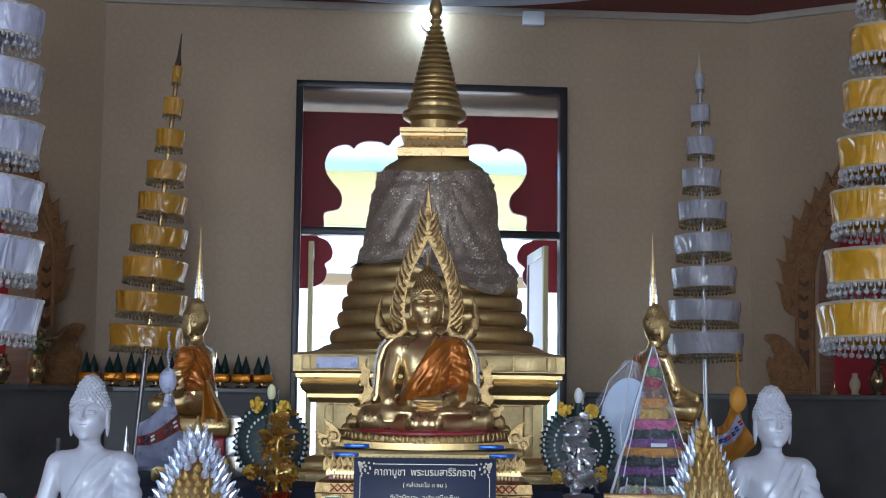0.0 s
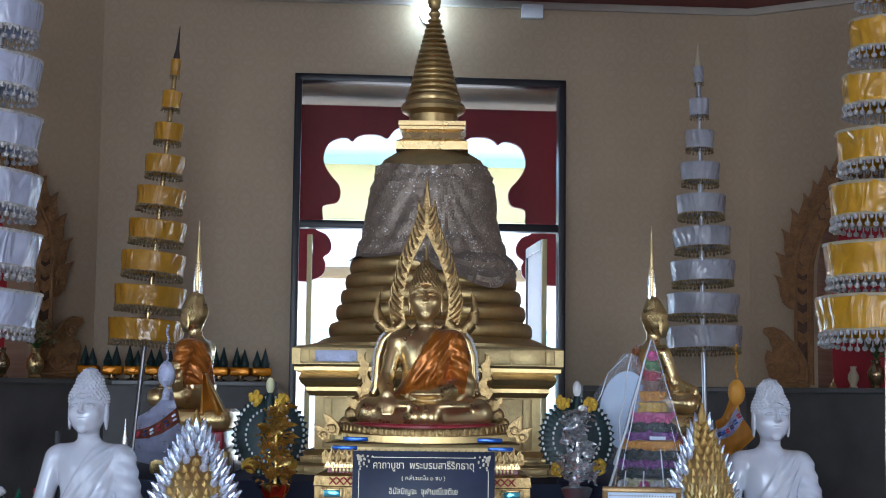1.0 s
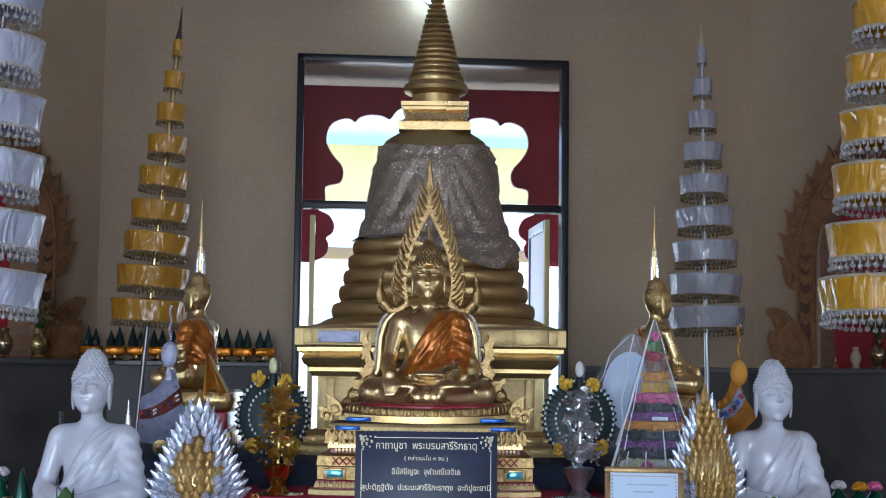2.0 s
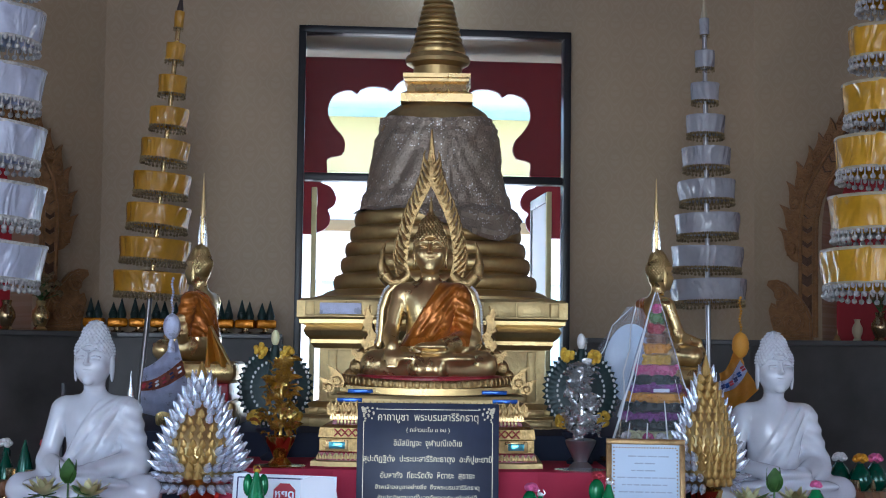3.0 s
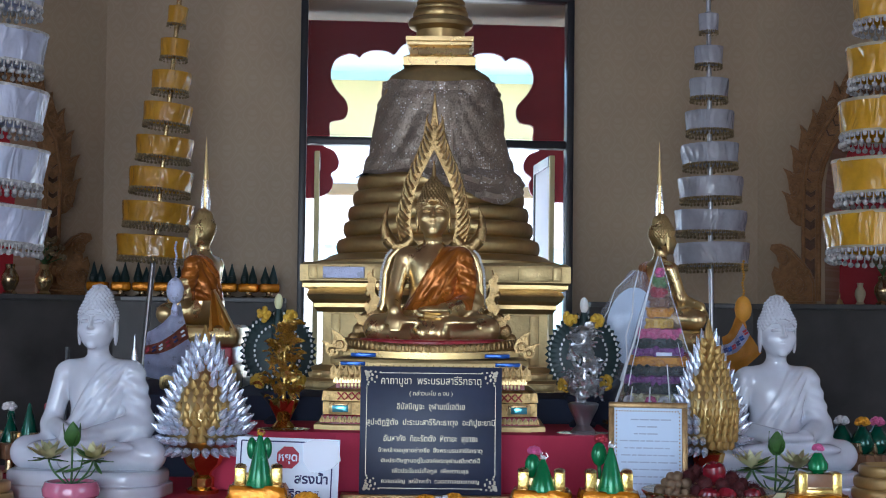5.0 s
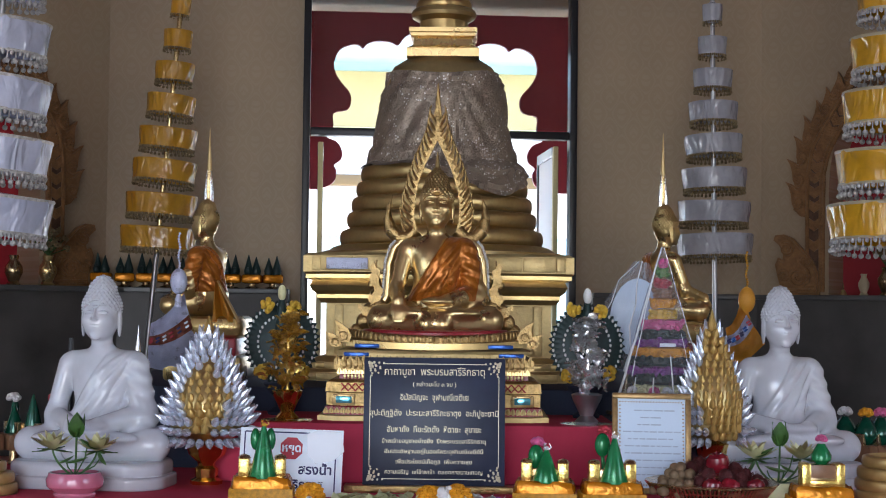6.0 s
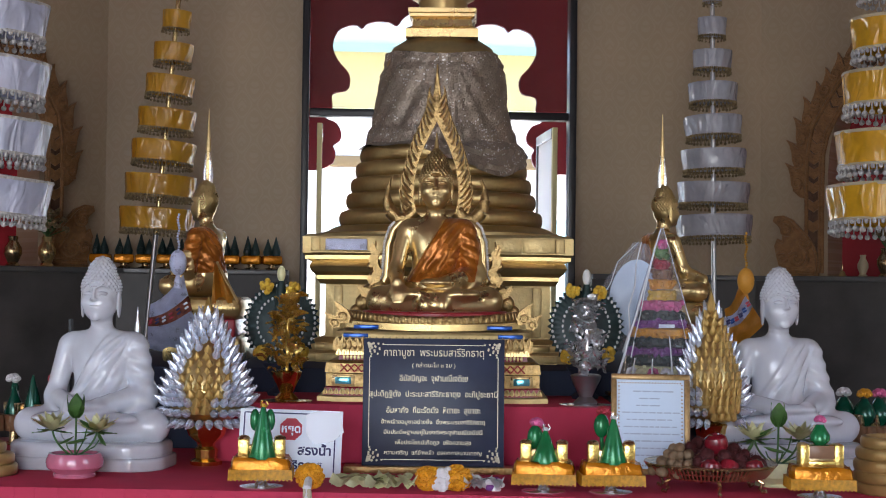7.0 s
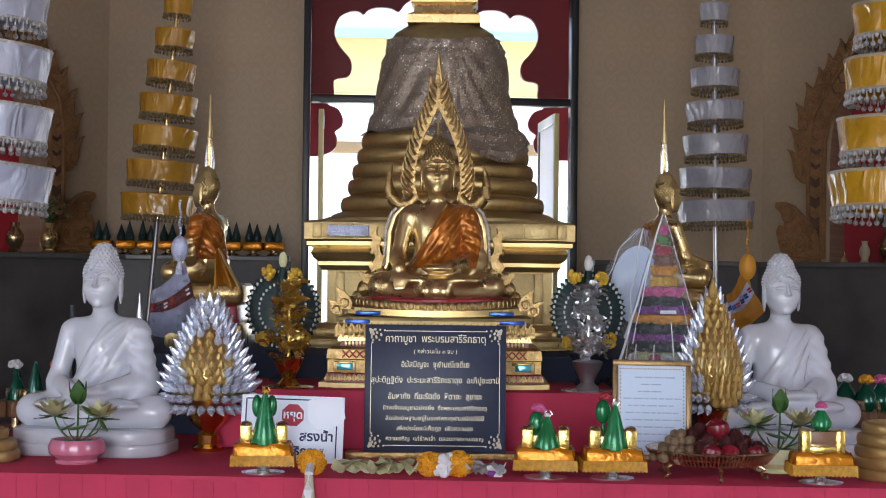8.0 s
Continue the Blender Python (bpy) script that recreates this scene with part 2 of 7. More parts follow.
M = {
    "paper": wallpaper(),
    "granite": material("dark_grey_granite", (0.072, 0.064, 0.061), 0.5, vary=0.34, scale=4, fine=220, bump=0.03),
    "ledge": material("grey_granite_ledge", (0.085, 0.082, 0.080), 0.35, vary=0.15, scale=3, fine=220, bump=0.02),
    "plaster": material("white_plaster", (0.74, 0.73, 0.70), 0.7, vary=0.04, scale=2, fine=90),
    "trim": material("beige_trim", (0.46, 0.40, 0.33), 0.5, vary=0.08),
    "ceiling": material("maroon_ceiling_paint", (0.19, 0.035, 0.03), 0.55, vary=0.1, scale=1.5),
    "medallion": material("pale_blue_ceiling_panel", (0.62, 0.70, 0.82), 0.4, vary=0.05),
    "tile": material("beige_floor_tile", (0.45, 0.42, 0.38), 0.18, vary=0.06, scale=2, fine=30, bump=0.02),
    "gold_petal": material("gold_satin_petal", (0.46, 0.29, 0.085), 0.42, 0.5, vary=0.12, scale=30),
    "silver_petal": material("silver_satin_petal", (0.68, 0.72, 0.82), 0.28, 0.55, vary=0.08, scale=30),
    "gold_foil": material("crumpled_gold_foil", (0.92, 0.63, 0.17), 0.22, 0.75, vary=0.12, scale=25, fine=90, bump=0.3, depth=0.004),
    "polished_gold": material("polished_gold", (0.86, 0.55, 0.15), 0.15, 1.0, vary=0.1, scale=20, fine=60, bump=0.05, rough_vary=0.05),
    "silver_foil": material("crumpled_silver_foil", (0.96, 0.96, 0.97), 0.16, 0.80, vary=0.06, scale=25, fine=90, bump=0.3, depth=0.004),
    "pink": material("pink_glazed_ceramic", (0.55, 0.16, 0.24), 0.18, vary=0.12, scale=20, coat=0.4),
    "lotus": material("pale_lotus_petal", (0.80, 0.77, 0.44), 0.5, vary=0.14, scale=20, subsurface=0.1),
    "stem": material("green_stem", (0.06, 0.14, 0.04), 0.5, vary=0.2, scale=20),
    "leaf_green": material("green_leaf", (0.10, 0.24, 0.05), 0.45, vary=0.25, scale=15),
    "cone_green": material("green_foil_cone", (0.012, 0.20, 0.06), 0.25, 0.25, vary=0.2, scale=20, coat=0.3),
    # deeper copy of the green foil, with the side stands' shade in its colour
    "emerald": material("shaded_emerald_foil", (0.004, 0.085, 0.048), 0.22, 0.3, vary=0.25, scale=20, coat=0.4),
    "dark_green": material("dark_green_folded_leaf", (0.010, 0.030, 0.028), 0.45, vary=0.25, scale=25),
    "cushion": material("orange_satin_cushion", (0.64, 0.225, 0.004), 0.22, 0.45, vary=0.2, scale=14, fine=60, bump=0.5, depth=0.006),
    "fringe": material("orange_silk_fringe", (0.60, 0.29, 0.02), 0.55, vary=0.3, scale=80, fine=260),
    "marigold": material("marigold_petals", (0.92, 0.34, 0.008), 0.6, vary=0.25, scale=40, fine=200, bump=0.5, depth=0.004),
    "yellow_flower": material("yellow_petals", (0.72, 0.45, 0.04), 0.6, vary=0.25, scale=40),
    "white_flower": material("white_petals", (0.72, 0.70, 0.70), 0.6, vary=0.1, scale=40),
    "pink_flower": material("pink_petals", (0.68, 0.12, 0.30), 0.5, vary=0.2, scale=40),
    "purple": material("purple_petals", (0.25, 0.06, 0.30), 0.5, vary=0.25, scale=40),
    "ribbon": material("green_gold_ribbon", (0.80, 0.80, 0.48), 0.25, 0.2, vary=0.2, scale=20),
    # the blue in this black stone stands for what its polish reflects
    "plaque": material("polished_black_granite", (0.028, 0.036, 0.068), 0.36, vary=0.2, scale=8, fine=500, bump=0.0, spec=0.35, rough_vary=0.05),
    "letter": material("gilded_letters", (0.62, 0.56, 0.40), 0.4, 0.3, vary=0.12, scale=40),
    "sheet": material("white_card", (0.84, 0.90, 0.97), 0.35, vary=0.03, scale=5, coat=0.2),
    "page": material("pale_blue_page", (0.62, 0.74, 0.88), 0.25, vary=0.03, scale=5, coat=0.4),
    "faint_ink": material("faint_grey_ink", (0.40, 0.48, 0.60), 0.4),
    "dark_steel": material("dull_steel_pole", (0.22, 0.21, 0.21), 0.3, 0.8),
    "chest_brown": material("brown_lacquer", (0.24, 0.12, 0.06), 0.35, vary=0.15, scale=30),
    "navy_ink": material("navy_ink", (0.03, 0.03, 0.12), 0.5),
    "sign_red": material("red_ink", (0.45, 0.03, 0.05), 0.5),
    "frame_gold": material("antique_gold_frame", (0.38, 0.24, 0.10), 0.35, 0.6, vary=0.25, scale=60, fine=150, bump=0.5),
    "brass": material("worn_brass", (0.55, 0.40, 0.22), 0.25, 0.95, vary=0.18, scale=15),
    "apple": material("red_apple_skin", (0.22, 0.010, 0.020), 0.25, vary=0.35, scale=18, coat=0.3),
    "longan": material("brown_longan_skin", (0.21, 0.135, 0.075), 0.7, vary=0.2, scale=40),
    "rambutan": material("dark_red_rambutan", (0.085, 0.014, 0.014), 0.8, vary=0.3, scale=40),
    "enamel_blue": material("blue_mirror_mosaic", (0.03, 0.11, 0.42), 0.15, 0.4, vary=0.2, scale=50),
    "enamel_aqua": material("aqua_mirror_mosaic", (0.18, 0.62, 0.72), 0.12, 0.6, vary=0.1, scale=50),
    "film": clear("clear_wrapping_film", (0.95, 0.96, 1.0), 0.12, 0.80, 0.5),
    # whiter and less clear than the film: its glints and glare, as colour
    "film_edge": clear("film_highlight", (0.95, 0.97, 1.0), 0.08, 0.30),
    "lavender": material("lavender_sequin_cloth", (0.62, 0.65, 0.88), 0.30, 0.25, vary=0.15, scale=30, fine=240, bump=0.9, depth=0.004),
    "band": material("brocade_band", (0.34, 0.10, 0.06), 0.5, 0.2, vary=0.4, scale=70),
    "saffron": material("saffron_cloth", (0.66, 0.30, 0.03), 0.5, vary=0.15, scale=12, fine=150),
    "tan": material("tan_lacquer", (0.42, 0.27, 0.10), 0.38, 0.4, vary=0.15, scale=20),
    "bead": material("white_bead", (0.75, 0.74, 0.72), 0.3),
    "black": material("black_door_frame", (0.018, 0.017, 0.02), 0.35, vary=0.15),
    "frosted": frosted(),
    "glass": clear("tinted_transom_glass", (0.78, 0.76, 0.74), 0.02, 0.985),
    "maroon": material("red_arch_paint", (0.27, 0.012, 0.030), 0.45, vary=0.08, scale=2),
    "cream": material("cream_paint", (0.80, 0.70, 0.36), 0.6, vary=0.05, scale=2),
    "soffit": material("brown_soffit_paint", (0.17, 0.115, 0.05), 0.6, vary=0.05, scale=2),
    "paving": material("pale_paving", (0.55, 0.54, 0.50), 0.8, vary=0.08, scale=1.5, fine=12),
    "roof": material("pale_blue_roof_sheet", (0.35, 0.60, 0.70), 0.5, vary=0.06, scale=1.5),
    "stupa": material("aged_gold_paint", (0.56, 0.40, 0.17), 0.34, 0.88, vary=0.16, scale=7, fine=45, bump=0.2, depth=0.003),
    "leaf": material("gold_leaf_panels", (0.58, 0.43, 0.19), 0.45, 0.7, vary=0.16, scale=14, fine=70, bump=0.45, depth=0.004),
    "bright_gold": material("bright_gold", (0.66, 0.48, 0.22), 0.29, 0.9, vary=0.1, scale=12, fine=70, bump=0.08),
    "bronze_gold": material("dull_gilt_bronze", (0.50, 0.36, 0.15), 0.30, 0.92, vary=0.18, scale=10, fine=60, bump=0.12),
    "carved": material("carved_gilt", (0.50, 0.335, 0.135), 0.34, 0.9, vary=0.3, scale=40, fine=110, bump=0.6, depth=0.006),
    "old_gilt": material("old_brown_gilt", (0.33, 0.165, 0.062), 0.45, 0.15, vary=0.25, scale=25, fine=90, bump=0.9, depth=0.010),
    "sequin": sequins(),
    "robe": material("orange_silk", (0.44, 0.135, 0.010), 0.26, 0.4, vary=0.26, scale=14, fine=160, bump=0.15, sheen=0.1),
    "red": material("red_cloth", (0.54, 0.050, 0.098), 0.75, vary=0.12, scale=5, fine=500, bump=0.25, depth=0.001, spec=0.15),
    "niche_band": material("dark_brown_gilt_band", (0.13, 0.065, 0.035), 0.5, 0.15, vary=0.35, scale=30, fine=90, bump=0.7, depth=0.006),
    "niche_red": material("red_niche_paint", (0.40, 0.018, 0.03), 0.5, vary=0.1),
    "lacquer": material("red_lacquer", (0.30, 0.02, 0.03), 0.3, vary=0.15, scale=10),
    "navy": material("navy_cloth", (0.022, 0.03, 0.06), 0.75, vary=0.2, scale=5, fine=400, bump=0.2, depth=0.001),
    "marble": material("white_marble", (0.58, 0.59, 0.635), 0.22, vary=0.06, scale=9, fine=40, bump=0.05, subsurface=0.08, coat=0.45),
    "yellow": wrapped_satin("yellow_satin_in_clear_film", (0.70, 0.36, 0.010)),
    # darker copy of the yellow satin: the far umbrella's shade, in the colour
    "old_yellow": wrapped_satin("shaded_yellow_satin_in_clear_film", (0.58, 0.285, 0.008)),
    "white": wrapped_satin("white_satin_in_clear_film", (0.53, 0.56, 0.72), 0.11),
    # greyer, darker copy of the white satin, for the far umbrella
    "grey": wrapped_satin("darker_white_satin_in_clear_film", (0.40, 0.40, 0.45), 0.14),
    "edge_tape": material("pale_edge_tape", (0.50, 0.42, 0.28), 0.5, vary=0.1),
    "fringe_gold": material("tarnished_fringe", (0.30, 0.22, 0.11), 0.6, 0.3, vary=0.3, scale=60),
    "fringe_white": material("silver_white_fringe", (0.55, 0.53, 0.52), 0.55, 0.1, vary=0.25, scale=60),
    "pole": material("polished_brass_pole", (0.70, 0.52, 0.25), 0.2, 0.95, vary=0.08),
    "steel_pole": material("polished_steel_pole", (0.50, 0.51, 0.54), 0.3, 0.95, vary=0.05),
    "dark_tip": material("dark_wood_tip", (0.06, 0.04, 0.035), 0.5),
}


# ---- builders ----
def link(name, bm, mats, parent=None, label="", smooth=True, m=None):
    me = bpy.data.meshes.new(name)
    bm.to_mesh(me)
    bm.free()
    for k in (mats if isinstance(mats, (list, tuple)) else [mats]):
        me.materials.append(M[k] if isinstance(k, str) else k)
    if smooth:
        me.polygons.foreach_set("use_smooth", [True] * len(me.polygons))
        me.set_sharp_from_angle(angle=radians(38))
    ob = new(name, me)
    if parent is not None:
        ob.parent = parent
    if m is not None:
        ob.matrix_basis = m
    if label:
        ob["label"] = label
    return ob


def part(name, bm, mats, parent, label="", smooth=True, m=None):
    return link(name, bm, mats, parent, label, smooth, m)


def thing(name, m, label, category, group="", kind=""):
    ob = new(name)
    ob.empty_display_size = 0.05
    ob.matrix_basis = m
    return tagged(ob, label, category, group, kind)


def structure(name, bm, mats, m=None, label="", smooth=False):
    ob = link(name, bm, mats, None, label, smooth, m)
    return tagged(ob, kind="structure")


def share(ob, parent, m):
    """The same mesh again as another part."""
    o = new(ob.name.split(".")[0], ob.data)
    o.parent, o.matrix_basis = parent, m
    return o


def box(bm, size, at=(0, 0, 0), bevel=0.0, turn=None, seg=2):
    v = bmesh.ops.create_cube(bm, size=1.0)["verts"]
    mm = Matrix.Translation(at) @ (turn or Matrix()) @ Matrix.Diagonal((*size, 1))
    bmesh.ops.transform(bm, matrix=mm, verts=v)
    if bevel:
        edges = list({e for q in v for e in q.link_edges})
        bmesh.ops.bevel(bm, geom=edges, offset=bevel, segments=seg, affect="EDGES", profile=0.5)
    return bm


def lathe(bm, profile, seg=48, m=None, wave=None, cap=True, mat=0):
    """A turned form from (radius, height) pairs; wave(angle, k) scales the radius."""
    rings = []
    for k, (r, z) in enumerate(profile):
        ring = []
        for i in range(seg):
            a = 2 * math.pi * i / seg
            rr = r * (wave(a, k) if wave else 1.0)
            p = Vector((rr * math.cos(a), rr * math.sin(a), z))
            ring.append(bm.verts.new(m @ p if m else p))
        rings.append(ring)
    for a, b in zip(rings, rings[1:]):
        for i in range(seg):
            f = bm.faces.new((a[i], a[(i + 1) % seg], b[(i + 1) % seg], b[i]))
            f.material_index = mat
    if cap:
        for ring, turn in ((rings[0], True), (rings[-1], False)):
            f = bm.faces.new(list(reversed(ring)) if turn else ring)
            f.material_index = mat
    return bm


def squared(bm, profile, m=None, notch=0.0):
    """A square moulded block from (half width, height) pairs, with redented corners."""
    rings = []
    for h, z in profile:
        if notch:
            a, b = h - notch, h - 2 * notch
            pts = [(h, -b), (h, b), (a, b), (a, a), (b, a), (b, h), (-b, h), (-b, a), (-a, a), (-a, b), (-h, b), (-h, -b), (-a, -b),
                   (-a, -a), (-b, -a), (-b, -h), (b, -h), (b, -a), (a, -a), (a, -b)]
        else:
            pts = [(h, -h), (h, h), (-h, h), (-h, -h)]
        rings.append([bm.verts.new((m or Matrix()) @ Vector((x, y, z))) for x, y in pts])
    n = len(rings[0])
    for a, b in zip(rings, rings[1:]):
        for i in range(n):
            bm.faces.new((a[i], a[(i + 1) % n], b[(i + 1) % n], b[i]))
    bm.faces.new(list(reversed(rings[0])))
    bm.faces.new(rings[-1])
    return bm


def plate(bm, outline, y0, y1, m=None):
    """A flat outline in x and z, given thickness from y0 to y1."""
    front = [bm.verts.new((m or Matrix()) @ Vector((x, y0, z))) for x, z in outline]
    back = [bm.verts.new((m or Matrix()) @ Vector((x, y1, z))) for x, z in outline]
    n = len(outline)
    bm.faces.new(front)
    bm.faces.new(list(reversed(back)))
    for i in range(n):
        bm.faces.new((front[i], back[i], back[(i + 1) % n], front[(i + 1) % n]))
    bmesh.ops.recalc_face_normals(bm, faces=bm.faces)
    return bm


def tube(bm, points, radius, seg=8, taper=1.0, cap=True):
    """A round rod along points; taper is the last radius over the first."""
    pts = [Vector(p) for p in points]
    rings = []
    up = Vector((0.13, 0.21, 0.97)).normalized()
    for i, p in enumerate(pts):
        d = (pts[min(i + 1, len(pts) - 1)] - pts[max(i - 1, 0)]).normalized()
        s = d.cross(up)
        if s.length < 0.05:
            s = d.cross(Vector((1, 0.2, 0)))
        s.normalize()
        q = d.cross(s)
        r = radius * (1 + (taper - 1) * i / max(1, len(pts) - 1))
        rings.append([bm.verts.new(p + r * (math.cos(2 * math.pi * k / seg) * s + math.sin(2 * math.pi * k / seg) * q)) for k in range(seg)])
    for a, b in zip(rings, rings[1:]):
        for k in range(seg):
            bm.faces.new((a[k], a[(k + 1) % seg], b[(k + 1) % seg], b[k]))
    if cap:
        bm.faces.new(list(reversed(rings[0])))
        bm.faces.new(rings[-1])
    return bm


def ball(bm, at, r, u=8, v=6, scale=(1, 1, 1), turn=None, mat=0):
    mm = Matrix.Translation(at) @ (turn or Matrix()) @ Matrix.Diagonal((r * scale[0], r * scale[1], r * scale[2], 1))
    top, low = bm.verts.new(mm @ Vector((0, 0, 1))), bm.verts.new(mm @ Vector((0, 0, -1)))
    rows = []
    for k in range(1, v):
        b = math.pi * k / v
        rows.append([bm.verts.new(mm @ Vector((math.sin(b) * math.cos(2 * math.pi * i / u), math.sin(b) * math.sin(2 * math.pi * i / u), math.cos(b))))
                     for i in range(u)])
    faces = []
    for i in range(u):
        j = (i + 1) % u
        faces.append(bm.faces.new((top, rows[0][i], rows[0][j])))
        faces.append(bm.faces.new((low, rows[-1][j], rows[-1][i])))
        for a, b in zip(rows, rows[1:]):
            faces.append(bm.faces.new((a[i], b[i], b[j], a[j])))
    for f in faces:
        f.material_index = mat
    return bm


B = bmesh.new

# ---- the hall ----
YAW = 4.3
HALL = pose(-0.022, 9.0, 0, 0, 0, YAW)          # on the back wall's middle, x along it, y out through it
CEIL, CORNER, LEDGE = 3.80, 1.94, 1.49
DOOR_W, DOOR_H, RAIL = 0.81, 3.315, 2.42
SLANT = 35.0

bm = B()
box(bm, (CORNER + 0.1 - DOOR_W, 0.25, CEIL + 0.3), (-(CORNER + 0.1 + DOOR_W) / 2, 0.125, (CEIL + 0.3) / 2))
box(bm, (CORNER + 0.1 - DOOR_W, 0.25, CEIL + 0.3), ((CORNER + 0.1 + DOOR_W) / 2, 0.125, (CEIL + 0.3) / 2))
box(bm, (2 * DOOR_W, 0.25, CEIL + 0.3 - DOOR_H), (0, 0.125, (CEIL + 0.3 + DOOR_H) / 2))
structure("wall_back", bm, "paper", HALL)


def arch_line(half, spring, top, n=14, lip=0.06):
    """A pointed niche outline from its left foot to its right foot."""
    left = []
    for i in range(n + 1):
        u = i / n
        a = u * math.pi / 2
        left.append((-half * math.cos(a) ** 0.9 if i < n else 0.0, spring + (top - spring) * (math.sin(a) * (1 - lip) + lip * u ** 5)))
    return [(-half, LEDGE)] + left + [(-x, z) for x, z in reversed(left[:-1])] + [(half, LEDGE)]


NICHE = 0.80                                    # from the corner to the niche's middle, along the slanted wall
N_HALF, N_SPRING, N_TOP = 0.39, 2.10, 2.76


def slanted(side):
    m = HALL @ pose(side * CORNER, 0, 0, 0, 0, -side * SLANT)
    bm = B()
    run = 2.4
    hole = [(side * NICHE + x, z) for x, z in arch_line(N_HALF, N_SPRING, N_TOP)]
    x0, x1 = sorted((0.0, side * run))
    plate(bm, [(x0, LEDGE), (x0, CEIL + 0.3), (x1, CEIL + 0.3), (x1, LEDGE)] + hole[::-1], 0.0, 0.3)
    structure("wall_slanted_right" if side > 0 else "wall_slanted_left", bm, "paper", m)
    bm = B()
    box(bm, (2 * N_HALF + 0.5, 0.05, 2.0), (side * NICHE, 0.325, LEDGE + 0.9))
    structure("niche_back_right" if side > 0 else "niche_back_left", bm, "niche_red", m)
    bm = B()
    box(bm, (run, 0.66, LEDGE - 0.03), (side * run / 2, 0.02, (LEDGE - 0.03) / 2))
    structure("dado_slanted_right" if side > 0 else "dado_slanted_left", bm, "granite", m)
    bm = B()
    box(bm, (run, 0.70, 0.03), (side * run / 2, 0.0, LEDGE - 0.015), 0.006)
    structure("ledge_slanted_right" if side > 0 else "ledge_slanted_left", bm, "ledge", m)
    bm = B()
    box(bm, (run, 0.03, 0.045), (side * run / 2, -0.015, CEIL - 0.022), 0.006)
    structure("trim_slanted_right" if side > 0 else "trim_slanted_left", bm, "trim", m)
    return m


SLANT_R, SLANT_L = slanted(1), slanted(-1)

for side in (-1, 1):
    bm = B()
    w = CORNER + 0.06 - DOOR_W - 0.06
    box(bm, (w, 0.30, LEDGE - 0.03), (side * (DOOR_W + 0.06 + w / 2), -0.15, (LEDGE - 0.03) / 2))
    structure("dado_right" if side > 0 else "dado_left", bm, "granite", HALL)
    bm = B()
    box(bm, (w, 0.32, 0.03), (side * (DOOR_W + 0.06 + w / 2), -0.16, LEDGE - 0.015), 0.006)
    structure("ledge_right" if side > 0 else "ledge_left", bm, "ledge", HALL)

bm = B()
box(bm, (2 * CORNER, 0.03, 0.045), (0, -0.015, CEIL - 0.022), 0.006)
structure("trim_back", bm, "trim", HALL)

bm = B()
box(bm, (13, 19, 0.12), (0, 2.3, CEIL + 0.06))
structure("ceiling", bm, "ceiling")
bm = B()
lathe(bm, [(1.70, 0.0), (1.74, 0.02), (1.74, 0.10)], 96)
structure("ceiling_medallion", bm, "medallion", pose(0.12, 6.92, CEIL - 0.10))

# floor, side walls and the rear wall with the entrance
bm = B()
box(bm, (13, 19, 0.1), (0, 2.3, -0.05))
structure("floor", bm, "tile")
for side in (-1, 1):
    bm = B()
    for y0, y1, z0, z1 in ((-6.2, -0.1, 0, 3.9), (2.3, 9.2, 0, 3.9), (-0.1, 2.3, 0, 0.8), (-0.1, 2.3, 3.2, 3.9)):
        box(bm, (0.2, y1 - y0, z1 - z0), (side * 4.7, (y0 + y1) / 2, (z0 + z1) / 2))
    structure("wall_right" if side > 0 else "wall_left", bm, "plaster")
bm = B()
for x0, x1, z0, z1 in ((-4.8, -3.5, 0, 3.9), (1.3, 4.8, 0, 3.9), (-3.5, 1.3, 3.6, 3.9)):
    box(bm, (x1 - x0, 0.2, z1 - z0), ((x0 + x1) / 2, -6.1, (z0 + z1) / 2))
structure("wall_rear", bm, "plaster")

# ---- the door behind the stupa: black frame, transom, two leaves folded outward ----
door = thing("door_1", HALL, "tall black-framed glass door standing open under a tinted transom", "door", kind="structure")
for x in (-1, 1):
    bm = B()
    box(bm, (0.042, 0.12, DOOR_H), (x * (DOOR_W - 0.021), 0.0, DOOR_H / 2), 0.004)
    part("jamb", bm, "black", door)
bm = B()
box(bm, (2 * DOOR_W, 0.12, 0.042), (0, 0.0, DOOR_H - 0.021), 0.004)
part("head", bm, "black", door)
bm = B()
box(bm, (2 * DOOR_W - 0.09, 0.10, 0.045), (0, 0.0, RAIL + 0.0), 0.004)
part("transom_bar", bm, "black", door)
bm = B()
box(bm, (2 * DOOR_W - 0.09, 0.008, DOOR_H - RAIL - 0.07), (0, 0.01, (DOOR_H + RAIL) / 2))
pane = part("transom_pane", bm, "glass", door, "tinted glass transom pane", smooth=False)
pane.visible_shadow = False
for x in (-1, 1):
    leaf = new("door_leaf")
    leaf.parent, leaf.matrix_basis = door, pose(x * (DOOR_W - 0.105), 0.07, 0, 0, 0, 90 if x < 0 else -89)
    for px in (0.0, 0.62):
        bm = B()
        box(bm, (0.022 if px else 0.040, 0.03, RAIL - 0.05), (-x * (px + 0.03), 0, (RAIL - 0.05) / 2), 0.003)
        part("stile", bm, "dark_steel" if px else "cream", leaf)
    for pz in (0.05, RAIL - 0.08):
        bm = B()
        box(bm, (0.56, 0.036, 0.06), (-x * 0.34, 0, pz), 0.003)
        part("rail", bm, "dark_steel", leaf)
    part("frosted_pane", box(B(), (0.56, 0.010, RAIL - 0.20), (-x * 0.34, 0, RAIL / 2 - 0.01)), "frosted", leaf, "white frosted pane", smooth=False)

# ---- outside: porch with a cusped arch, a yellow building, paving ----
OUT = 0.9


